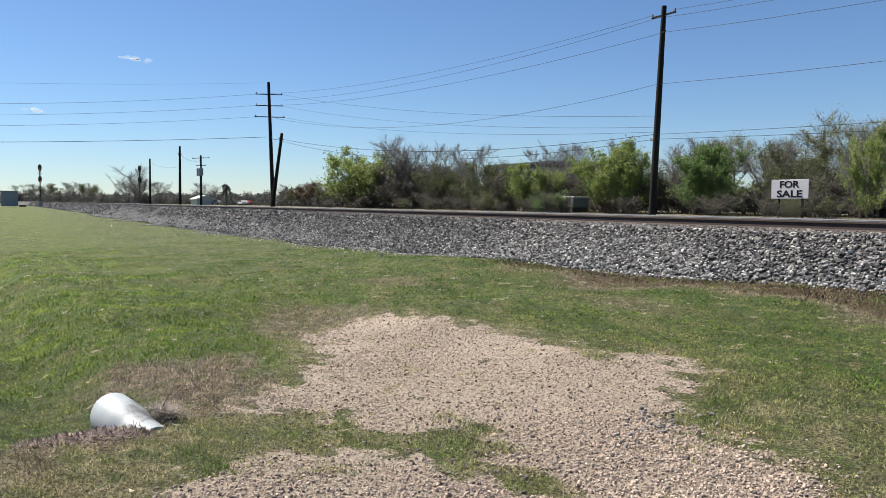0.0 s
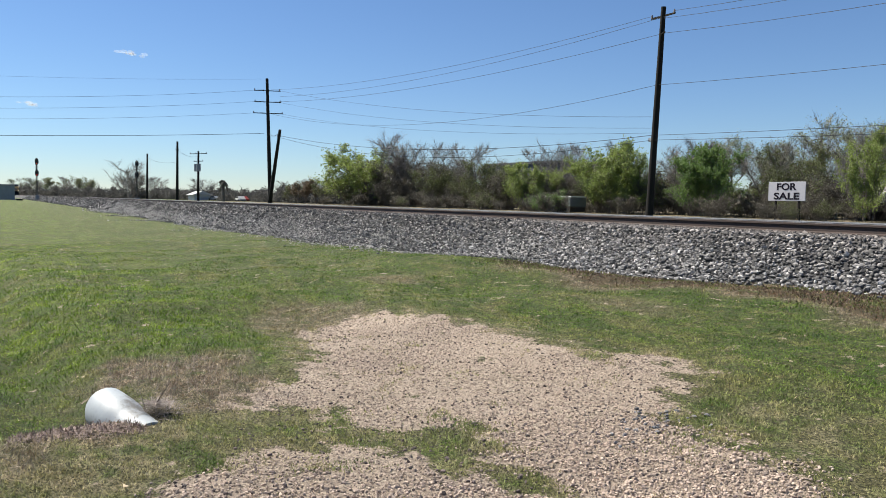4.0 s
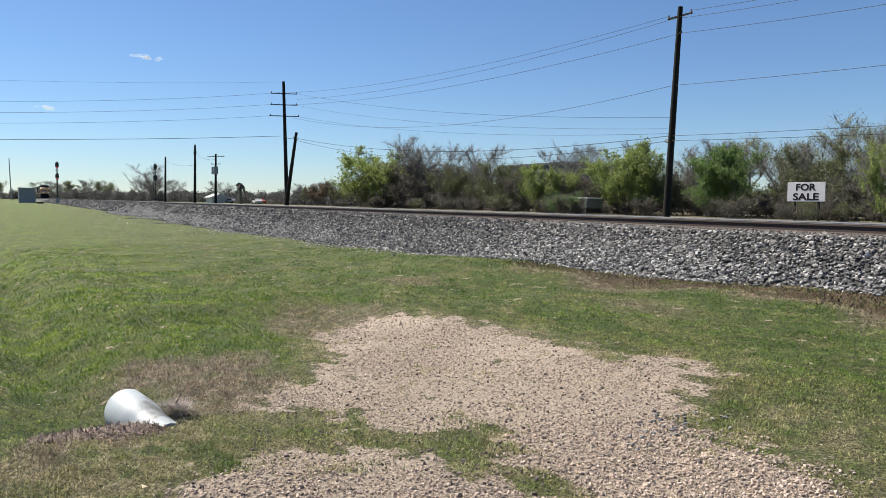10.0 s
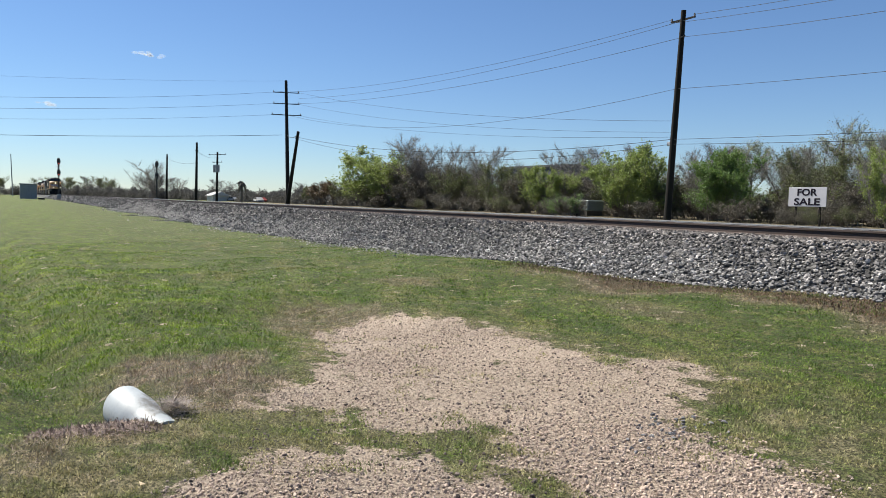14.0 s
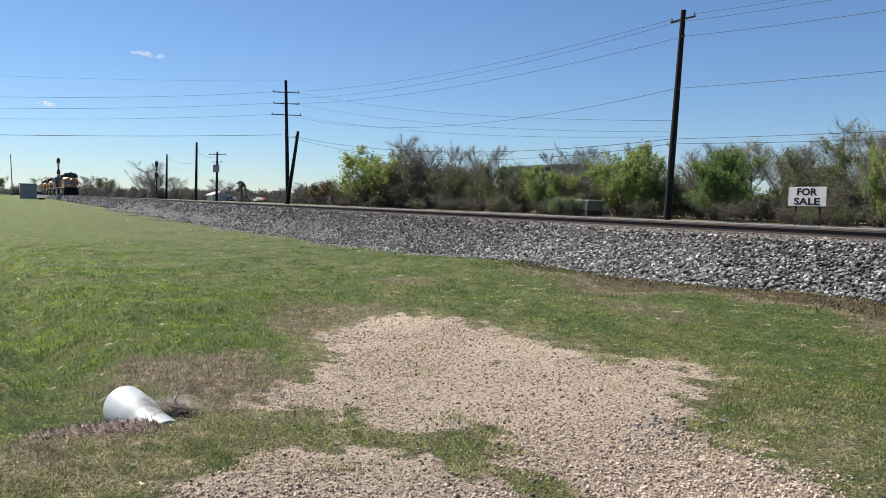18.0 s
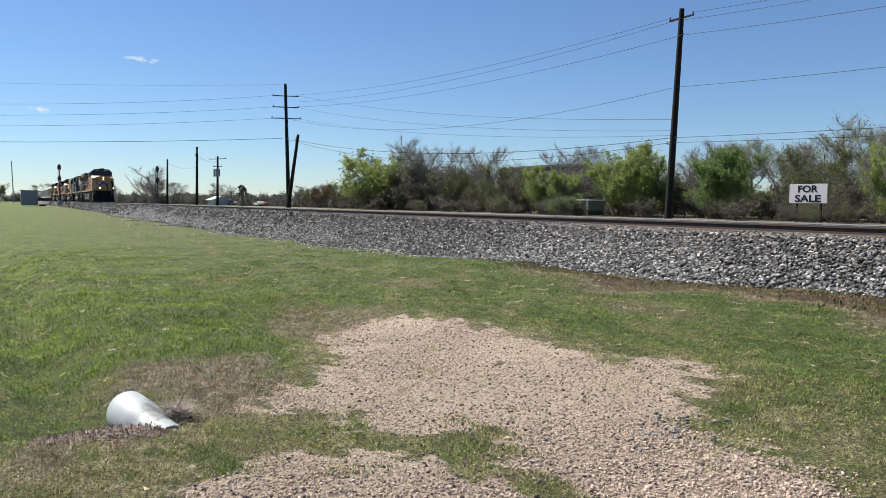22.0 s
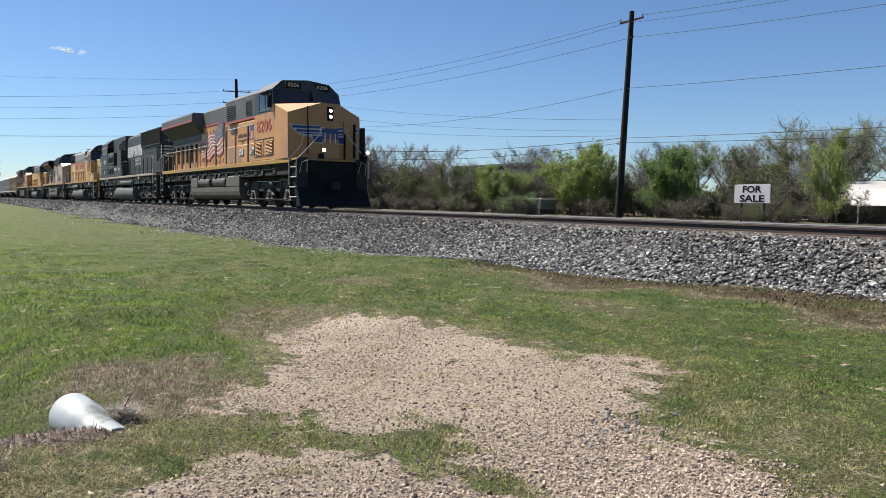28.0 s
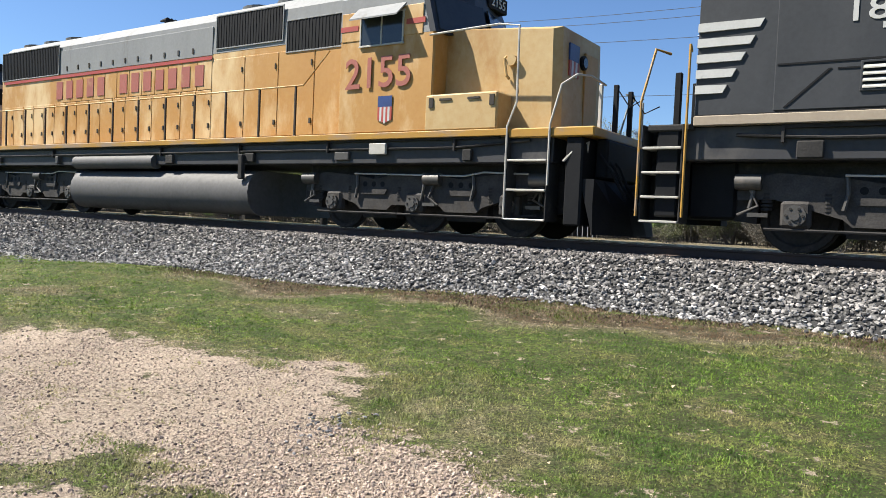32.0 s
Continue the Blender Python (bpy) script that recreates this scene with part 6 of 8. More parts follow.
A_BASE, A_TOP = (-33.6, 36.0, 0.4), (-32.95, 36.0, 13.6)
pa = pole("utility_pole", "tall dark wooden utility pole beside the road", A_BASE, A_TOP, 0.19, [(13.05, 0.95, 0, 2)])
part("pole_bracket", G().tube([(-33.05, 35.9, 11.9), (-32.6, 35.8, 12.0)], 0.05, 6), POLE, pa)
part("street_clamp", G().box(-33.75, -33.3, 35.85, 36.15, 5.35, 5.6, 0.03), METALBOX, pa)
B_BASE, B_TOP = (-83.7, 28.0, 0.4), (-84.9, 28.0, 15.2)
pole("utility_pole", "wooden utility pole with three crossarms", B_BASE, B_TOP, 0.20, [(13.8, 1.5, 70, 3), (12.5, 1.5, 70, 3), (11.2, 1.7, 70, 3)])
pole("leaning_pole", "short utility pole leaning against its neighbour", (-83.0, 27.6, 0.4), (-79.3, 27.6, 8.9), 0.19, [(8.2, 0.5, 0, 2)])
pole("utility_pole", "bare wooden utility pole far along the road", (-160.6, 28, 0.4), (-159.9, 28, 10.0), 0.19)
pole("utility_pole", "wooden utility pole with a street lamp arm", (-132.8, 28, 0.4), (-132.2, 28, 10.8), 0.2, [(7.4, 0.3, 0, 1), (9.4, 0.5, 20, 1)])
pole("utility_pole", "wooden utility pole with crossarms and two transformers", (-143.3, 34, 0.4), (-142.8, 34, 10.0), 0.2, [(9.5, 2.2, 30, 4), (8.1, 1.2, 30, 3)], True)
pole("utility_pole", "thin distant utility pole beyond the trees", (-52.0, 84, 0.4), (-52.0, 84, 10.0), 0.2, [(9.3, 0.8, 10, 2)])
pole("utility_pole", "thin pale distant pole past the equipment cabin", (-330, 1.5, 0.2), (-330.3, 1.0, 16.2), 0.18, shaft=METALBOX)
pole("utility_pole", "small distant pole past the equipment cabin", (-300, -4.4, 0.2), (-301, -4.5, 8.5), 0.2)

wires = thing("overhead_wires", None, None, "dark overhead power lines strung between the poles", "power line", group="overhead lines")


def wire(p, q, sag, r=0.012):
    p, q = Vector(p), Vector(q)
    n = 18
    part("wire", G().tube([p.lerp(q, i / n) - Vector((0, 0, sag * 4 * (i / n) * (1 - i / n))) for i in range(n + 1)], r, 4), WIRE, wires)


RIGHT = (34.0, 33.0)
wire((-33.9, 36, 13.2), (-84.9, 28, 13.9), 1.0, 0.013)
wire((-32.1, 36, 13.2), (RIGHT[0], RIGHT[1], 13.6), 1.9, 0.014)
wire((-33.9, 36, 13.0), (RIGHT[0], RIGHT[1], 12.9), 1.9, 0.014)
wire((-32.2, 36, 13.0), (-84.4, 29.4, 13.2), 1.0, 0.013)
wire((-32.7, 35.9, 11.95), (-84.6, 28, 12.5), 1.0, 0.014)
wire((-32.7, 35.9, 11.95), (RIGHT[0], RIGHT[1], 11.2), 1.6, 0.015)
wire((-33.2, 35.9, 8.85), (RIGHT[0], RIGHT[1], 8.2), 1.1, 0.015)
wire((-33.2, 35.9, 8.85), (-84.5, 28, 11.2), 1.9, 0.014)
wire((-33.4, 35.9, 5.75), (RIGHT[0], RIGHT[1], 5.4), 0.7, 0.016)
wire((-33.4, 35.9, 5.45), (RIGHT[0], RIGHT[1], 4.7), 0.7, 0.016)
wire((-33.4, 35.9, 5.75), (-79.6, 27.6, 8.3), 1.2, 0.022)
wire((-33.4, 35.9, 5.45), (-79.6, 27.6, 8.1), 1.6, 0.018)
wire((-84.2, 29.3, 12.5), (-33.4, 36.0, 6.2), 0.8, 0.012)
wire((-84.2, 29.3, 11.2), (-33.4, 36.0, 5.9), 0.8, 0.012)
wire((-84.6, 29.4, 13.9), (-33.4, 36.0, 6.9), 0.8, 0.013)
LEFT = (-78.0, -22.0)
for z0, z1, sag, r in ((15.1, 10.9, 0.5, 0.008), (13.9, 9.1, 0.9, 0.014), (12.6, 8.1, 0.8, 0.014), (11.3, 7.2, 0.7, 0.014), (8.9, 5.9, 0.4, 0.028)):
    wire((-84.8, 27.6, z0), (LEFT[0], LEFT[1], z1), sag, r)
wire((-83.6, 27.8, 8.8), (-80.0, 27.6, 8.5), 0.25, 0.03)
wire((-132.2, 28, 9.4), (-143.0, 33.9, 9.0), 0.5, 0.02)
wire((-160, 28, 9.3), (-132.4, 28, 7.4), 0.6, 0.02)
lp = pole("utility_pole", "utility pole at the far end of the crossing lines", (LEFT[0], LEFT[1], 0.0), (LEFT[0], LEFT[1], 12.0), 0.2, [(9.0, 1.2, 0, 3)])
pole("utility_pole", "next tall wooden utility pole along the road", (RIGHT[0], RIGHT[1], 0.4), (RIGHT[0], RIGHT[1], 14.0), 0.2, [(13.2, 0.95, 0, 2)])


def signal(label, x, y, z0, z1, size=1.0, lit=True):
    ob = thing("railway_signal", None, None, label, "railway signal", group="railway signals")
    part("mast", G().cyl((x, y, z0), (x, y, z1 - 0.3), 0.085 * size, 10), SIGNAL_BLACK, ob)
    part("base_box", G().box(x - 0.35, x + 0.35, y - 0.35, y + 0.35, z0, z0 + 0.9, 0.03), METALBOX, ob)
    for k, z in enumerate((z1 - 0.75 * size, z1 - 2.75 * size)):
        h = 0.62 * size
        prof = [(y + 0.31 * size * math.cos(a), z + h * 1.02 * math.sin(a)) for a in (2 * math.pi * i / 18 for i in range(18))]
        hd = part("target", G().prism(prof, "x", x + 0.12, x + 0.17), SIGNAL_BLACK, ob, "black oval signal head")
        for j in (-1, 1):
            zz = z + 0.36 * size * j
            part("hood", G().cyl((x + 0.17, y, zz), (x + 0.42, y, zz), 0.15 * size, 12, 0.13 * size, False), SIGNAL_BLACK, hd)
            part("lens", G().cyl((x + 0.175, y, zz), (x + 0.19, y, zz), 0.075 * size, 12), (SIGNAL_RED if (lit and j < 0) else GLASS), hd)
    g = G()
    for k in range(9):
        g.box(x - 0.32, x - 0.30, y - 0.18, y + 0.18, z0 + 0.8 + 0.5 * k * size, z0 + 0.83 + 0.5 * k * size)
    for s in (-0.18, 0.18):
        g.tube([(x - 0.31, y + s, z0 + 0.2), (x - 0.31, y + s, z1 - 1.0)], 0.02, 5)
    part("ladder", g, SIGNAL_BLACK, ob)
    part("service_platform", G().box(x - 0.6, x + 0.1, y - 0.4, y + 0.4, z1 - 1.75 * size, z1 - 1.70 * size), SIGNAL_BLACK, ob)
    return ob


signal("black two-headed railway signal mast beside the track", -172.5, 9.0, 0.5, 9.0, 1.15)
signal("black two-headed railway signal mast across the track", -117.0, 19.0, 0.3, 6.75, 0.8, False)

cab = thing("equipment_cabin", None, None, "grey metal railway equipment cabin on the grass", "equipment cabin")
part("body", G().box(-181.5, -178.0, 2.1, 5.2, 0.3, 3.35, 0.04), METALBOX, cab)
part("roof", G().box(-181.7, -177.8, 1.9, 5.4, 3.35, 3.5, 0.04), METALBOX, cab)
part("door", G().box(-178.0, -177.95, 3.0, 4.0, 0.5, 2.6, 0.01), METALBOX, cab)
part("step", G().box(-177.9, -176.6, 5.3, 6.6, 0.2, 0.55, 0.05), GRIME, cab)

# sale board
sb = thing("sale_sign", None, None, "white for sale board on wooden posts before the trees", "sign")
board = part("board", G().box(-33.55, -30.70, 48.0, 48.06, 1.78, 3.12, 0.01), SIGN_WHITE, sb)
for word, z in (("FOR", 2.78), ("SALE", 2.12)):
    lettering("word", word, -32.12, 47.985, z, 1.5 if word == "FOR" else 1.95, 0.50, SIGN_INK, board, bold=0.028)
for x in (-33.0, -31.2):
    part("post", G().box(x - 0.06, x + 0.06, 48.06, 48.18, 0.4, 2.9), POLE, sb)

# house with a white roof among the trees
hs = thing("house", None, None, "low dark house with a pale steep metal roof and porch", "house")
part("wall", G().box(-33.5, -26.3, 58.6, 66.0, 0.4, 2.0), HOUSE_DARK, hs)
g = G()
g.prism([(57.6, 1.75), (59.0, 3.05), (62.3, 3.75), (65.6, 3.05), (67.0, 1.75)], "x", -34.3, -27.2)
part("roof", g, ROOF_WHITE, hs, "pale corrugated metal roof")
g = G()
g.prism([(58.2, 1.7), (59.2, 3.3), (62.3, 4.0), (65.4, 3.3), (66.4, 1.7)], "x", -27.19, -25.6)
part("barn_end", g, HOUSE_DARK, hs, "dark gambrel end")
for x in (-34.2, -32.0, -29.6, -27.4):
    part("porch_post", G().box(x - 0.06, x + 0.06, 57.7, 57.82, 0.4, 1.8), WHITE, hs)
for k in range(8):
    part("fence_picket", G().box(-27.0 + 0.45 * k, -26.95 + 0.45 * k, 57.4, 57.45, 0.4, 1.69), METALBOX, hs)
part("fence_rail", G().box(-27.0, -23.4, 57.38, 57.46, 1.7, 1.76), METALBOX, hs)
gz = thing("garden_shelter", None, None, "small pale roofed garden shelter by the house", "shelter")
part("roof", G().prism([(-36.2, 1.75), (-35.0, 1.75), (-35.5, 1.98)], "y", 55.5, 56.8), ROOF_WHITE, gz)
for x in (-36.0, -35.2):
    part("post", G().box(x - 0.05, x + 0.05, 55.6, 55.7, 0.4, 1.75), WHITE, gz)

bl = thing("warehouse", None, None, "dark flat-roofed metal building behind the trees", "building")
part("wall", G().box(-121, -101, 84, 104, 0.3, 8.3), BUILDING, bl)
part("roof_edge", G().box(-121.3, -100.7, 83.7, 104.3, 8.3, 8.7), BUILDING, bl)

# parked vehicles and boxes far off, seen under the trees
def far_car(label, x, y, paint, turn=0):
    ob = thing("parked_car", None, None, label, "car", pose(x, y, 0.385, 0, 0, turn), group="parked cars")
    g = G()
    prof = [(-2.2, 0.35), (-2.2, 0.85), (-1.2, 0.95), (-0.7, 1.45), (0.9, 1.45), (1.5, 0.95), (2.2, 0.85), (2.2, 0.35)]
    g.prism(prof, "y", -0.88, 0.88)
    part("body", g, paint, ob)
    part("glass", G().prism([(-1.05, 0.98), (-0.65, 1.38), (0.85, 1.38), (1.3, 0.98)], "y", -0.89, 0.89), GLASS, ob)
    for wx in (-1.4, 1.4):
        for wy in (-0.8, 0.8):
            part("wheel", G().cyl((wx, wy - 0.1, 0.33), (wx, wy + 0.1, 0.33), 0.33, 14), DARK, ob)
    return ob


for i, (x, y, p, lb) in enumerate(((-205, 60, WHITE, "distant white car near the trees"), (-216, 64, RED, "distant red car near the trees"),
                                   (-240, 62, METALBOX, "distant silver car near the trees"))):
    far_car(lb, x, y, p, 12 * i)
cp_ = thing("camper_trailer", None, None, "pale green-grey camper trailer parked between the shrubs", "trailer")
part("body", G().box(-62.6, -58.2, 51.0, 53.2, 0.95, 2.10, 0.12), CAMPER, cp_)
for x in (-61.8, -59.9):
    part("window", G().box(x - 0.35, x + 0.35, 50.97, 51.0, 1.55, 2.0), GLASS, cp_)
for x in (-60.9, -60.1):
    part("wheel", G().cyl((x, 50.95, 0.75), (x, 51.15, 0.75), 0.33, 14), DARK, cp_)
part("skirt", G().box(-62.4, -58.4, 51.05, 53.1, 0.45, 0.95), GRIME2, cp_)
far_house = thing("distant_house", None, None, "distant low pale house among bare trees", "house")

part("wall", G().box(-249, -241, 56, 61, 0.3, 2.2), HOPPER, far_house)
part("roof", G().prism([(55.3, 2.1), (58.5, 3.4), (61.7, 2.1)], "x", -249.6, -240.4), ROOF_WHITE, far_house)

# two faint wisps of cloud, drifting slowly
VAPOUR = leaf("thin_cloud", (0.92, 0.92, 0.93), (0.88, 0.88, 0.90))
nt_ = VAPOUR.node_tree
mx_, tp_ = nt_.nodes.new("ShaderNodeMixShader"), nt_.nodes.new("ShaderNodeBsdfTransparent")
mx_.inputs[0].default_value = 0.12
nt_.links.new(tp_.outputs[0], mx_.inputs[1])
nt_.links.new(nt_.nodes["Material Output"].inputs[0].links[0].from_socket, mx_.inputs[2])
nt_.links.new(mx_.outputs[0], nt_.nodes["Material Output"].inputs[0])
CLOUDS = []


def cloud(label, azimuth, height, length, seed, m):
    rng = random.Random(seed)
    ob = thing("cloud", None, None, label, "cloud", pose(-m * math.sin(radians(azimuth)), m * math.cos(radians(azimuth)), height, 0, 0, azimuth), group="clouds")
    for k in range(14):
        u = rng.gauss(0, 0.28)
        c = Vector((u * length, rng.gauss(0, 4), rng.gauss(0, 1.6) - 4 * u))
        w, h = length * rng.uniform(0.10, 0.22), rng.uniform(1.2, 3.2)
        g = G()
        loft(g, [[(c.x + w * math.cos(b) , c.y + 3 * math.cos(a) * math.sin(b), c.z + h * math.sin(a) * math.sin(b)) for a in (2 * math.pi * i / 10 for i in range(10))]
                 for b in (0.15, 0.6, 1.1, 1.57, 2.04, 2.54, 2.99)])
        part("puff", g, VAPOUR, ob, smooth=True)
    CLOUDS.append((ob, azimuth, height, m))


cloud("faint white wisp of cloud in the clear sky", 80.90, 261.6, 34, 5, 1500)
cloud("smaller faint wisp of cloud low in the sky", 87.07, 158.5, 26, 6, 1500)

# ---- trees ----
def sprout(rng, height, stems, clear, spread, sides=5, sprays=5, lean=0.3, reach=1.0):
    """Stems, limbs and sprays as (level, points, radii), scaled to the height."""
    limbs = []
    def limb(p, d, length, r, level):
        n = (6, 4, 3)[level]
        pts, rs = [p.copy()], [r]
        for i in range(n):
            d = (d + Vector((rng.gauss(0, 0.15), rng.gauss(0, 0.15), rng.gauss(0.08, 0.10)))).normalized()
            p = p + d * (length / n)
            pts.append(p.copy())
            rs.append(r * (1 - 0.75 * (i + 1) / n))
        limbs.append((level, pts, rs))
        if level < 2:
            for k in range(sides if level == 0 else sprays):
                u = rng.uniform(clear if level == 0 else 0.15, 0.98)
                i = min(n - 1, int(u * n))
                q = pts[i].lerp(pts[i + 1], u * n - i)
                a = rng.uniform(0, 2 * math.pi)
                side = Vector((math.cos(a) * spread, math.sin(a) * spread, rng.uniform(0.1, 0.75)))
                limb(q, (d * 0.55 + side).normalized(), length * rng.uniform(0.34, 0.58) * (1.2 - 0.55 * u) * reach, rs[i] * 0.55, level + 1)
    for k in range(stems):
        a = rng.uniform(0, 6.28)
        q = 0.12 if stems < 4 else rng.uniform(0, 0.26) * height
        b = Vector((q * math.cos(a), q * math.sin(a), -0.1))
        lift = height * rng.uniform(0.62, 0.95)
        limb(b, Vector((lean * math.cos(a), lean * math.sin(a), 1)).normalized(), lift, height * (0.015 if stems < 4 else 0.006), 0)
    k = height / max(p.z for _, pts, _ in limbs for p in pts)
    return [(lv, [p * k for p in pts], rs) for lv, pts, rs in limbs]


def twigs_of(r, limbs, count, length, width):
    """Thin tapering twigs along the outer limbs: their triangles, feet and directions."""
    p0, p1, wt = [], [], []
    for lv, pts, _ in limbs:
        for i in range(len(pts) - 1):
            if lv or i >= 3:
                p0.append(tuple(pts[i])); p1.append(tuple(pts[i + 1])); wt.append((0.4, 1.0, 1.3)[lv])
    p0, p1, wt = np.array(p0), np.array(p1), np.array(wt)
    pick = r.choice(len(p0), count, p=wt / wt.sum())
    u = r.uniform(0, 1, (count, 1))
    foot = p0[pick] * (1 - u) + p1[pick] * u
    along = p1[pick] - p0[pick]
    along /= np.linalg.norm(along, axis=1)[:, None]
    d = along * 0.75 + r.normal(0, 0.45, (count, 3)) + np.array([0, 0, 0.22])
    d /= np.linalg.norm(d, axis=1)[:, None]
    ln = length * r.uniform(0.35, 1.2, (count, 1))
    side = np.cross(d, r.normal(0, 1, (count, 3)))
    side /= np.linalg.norm(side, axis=1)[:, None]
    tri = np.stack([foot - side * width, foot + side * width, foot + d * ln], 1).reshape(-1, 3)
    return tri, foot, d * ln


def leaves_on(r, foot, reach, count, size, puff):
    """Small leaves strung along the twigs."""
    pick = r.randint(0, len(foot), count)
    p = foot[pick] + reach[pick] * r.uniform(0.1, 1.05, (count, 1)) + r.normal(0, puff, (count, 3))
    u = r.normal(0, 1, (count, 3))
    u /= np.linalg.norm(u, axis=1)[:, None]
    w = np.cross(u, r.normal(0, 1, (count, 3)))
    w /= np.linalg.norm(w, axis=1)[:, None]
    s = size * r.uniform(0.5, 1.4, (count, 1))
    v = np.stack([p - u * s, p + w * s * 0.6, p + u * s, p - w * s * 0.6], 1).reshape(-1, 3)
    v[:, 2] = np.maximum(v[:, 2], 0.02)
    return v, np.arange(count * 4).reshape(-1, 4)


def mass(name, v, f, material, parent):
    me = bpy.data.meshes.new(name)
    me.from_pydata(v.tolist(), [], f.tolist())
    me.materials.append(material)
    ob = new(name, me)
    ob.parent = parent
    ob["kind"] = "stuff"
    return ob


def grown(name, category, group, wood, label, seed, height, shape, leaf_mat, leaves, size, puff, twigs, twig_len, twig_mat):
    rng, r = random.Random(seed), np.random.RandomState(seed)
    limbs = sprout(rng, height, *shape)
    ob = thing(name, None, None, label, category, group=group)
    g = G()
    for lv, pts, rs in limbs:
        g.tube(pts, [max(0.011, q) for q in rs], (6, 4, 3)[lv])
    part("trunk" if name == "tree" else "brushwood", g, wood, ob)["kind"] = "" if name == "tree" else "stuff"
    tri, foot, reach = twigs_of(r, limbs, twigs, twig_len, 0.0075 * height / 7)
    tri[:, 2] = np.maximum(tri[:, 2], 0.0)
    mass("twiggery", tri, np.arange(twigs * 3).reshape(-1, 3), twig_mat, ob)
    if leaves:
        mass("crown" if name == "tree" else "foliage", *leaves_on(r, foot, reach, leaves, size, puff), leaf_mat, ob)
    return ob


def tree(label, seed, height, shape, leaf_mat, leaves, size, puff, twigs, twig_len=0.7, twig_mat=TWIG):
    return grown("tree", "tree", "trees beyond the road", BARK, label, seed, height, shape, leaf_mat, leaves, size, puff, twigs, twig_len, twig_mat)


def bush(label, seed, height, leaf_mat, leaves, twigs, size=0.06, twig_mat=TWIG):
    """A many-stemmed shrub, leafy or twiggy down to the ground."""
    return grown("shrub", "shrub", "shrubs beyond the road", twig_mat, label, seed, height, (13, 0.08, 0.75, 5, 3, 0.30), leaf_mat, leaves, size, 0.07, twigs, 0.55, twig_mat)


PROTOS = {
    "thicket": [bush("dim brown thicket of leafless brushwood far off", 141 + i, 4.0, LEAF_DIM, 3400, 2200, 0.09, BROWN_TWIG) for i in range(2)],
    "brown": [bush("tangled grey-brown leafless shrub under the trees", 111 + i, 4.0, LEAF_DIM, 4200, 3600, 0.06, BROWN_TWIG) for i in range(3)],
    "scrub": [bush("olive half-leafed shrub under the trees", 121 + i, 4.0, LEAF_OLIVE, 4200, 2600, 0.055, BROWN_TWIG) for i in range(2)],
    "leafy": [bush("dense green leafy shrub under the trees", 131 + i, 4.0, LEAF_GREEN, 7000, 1400) for i in range(1)],
    "bright": [tree("young tree in bright spring leaf", 11 + i, 6.0, (5, 0.10, 0.75, 7, 5, 0.26), LEAF_BRIGHT, 15000, 0.075, 0.07, 2600) for i in range(3)],
    "green": [tree("dense green leafy tree before the thicket", 31 + i, 6.0, (5, 0.08, 0.7, 7, 5, 0.2), LEAF_GREEN, 17000, 0.080, 0.07, 2600) for i in range(2)],
    "bare": [tree("bare grey-brown tree with fine twigs beyond the road", 51 + i, 8.0, (2, 0.30, 0.95, 9, 6, 0.34, 1.25), LEAF_GREY, 700, 0.04, 0.05, 5200, 1.0) for i in range(3)],
    "bud": [tree("tall tree just coming into pale leaf", 71 + i, 9.0, (2, 0.28, 0.95, 9, 6, 0.36, 1.2), LEAF_GREY, 11000, 0.055, 0.12, 5600, 0.9) for i in range(2)],
    "olive": [tree("brown-olive half-leafed tree beyond the road", 91 + i, 6.0, (5, 0.10, 0.6, 6, 5, 0.24), LEAF_OLIVE, 8000, 0.060, 0.07, 3400, 0.65, BROWN_TWIG) for i in range(2)],
    "rust": [tree("low tree budding in rusty brown beyond the road", 101, 6.0, (3, 0.3, 0.8, 6, 5, 0.34), LEAF_RUST, 8000, 0.085, 0.12, 2600, 0.65, BROWN_TWIG)],
}
USED = set()
TREE_R = random.Random(8)


def plant(kind, x, y, h, wide=1.0):
    fresh = [q for q in PROTOS[kind] if q.name not in USED]
    p = fresh[0] if fresh else TREE_R.choice(PROTOS[kind])
    base = {"thicket": 4.0, "brown": 4.0, "scrub": 4.0, "leafy": 4.0, "bright": 6.0, "green": 6.0, "bare": 8.0, "bud": 9.0, "olive": 6.0, "rust": 6.0}[kind]
    m = pose(x, y, 0.36, 0, 0, TREE_R.uniform(0, 360))
    if p.name in USED:
        ob = copy_thing(p, m)
    else:
        USED.add(p.name)
        ob = p
        ob.matrix_basis = m
    s = h / base
    ob.scale = (s * wide, s * wide, s)


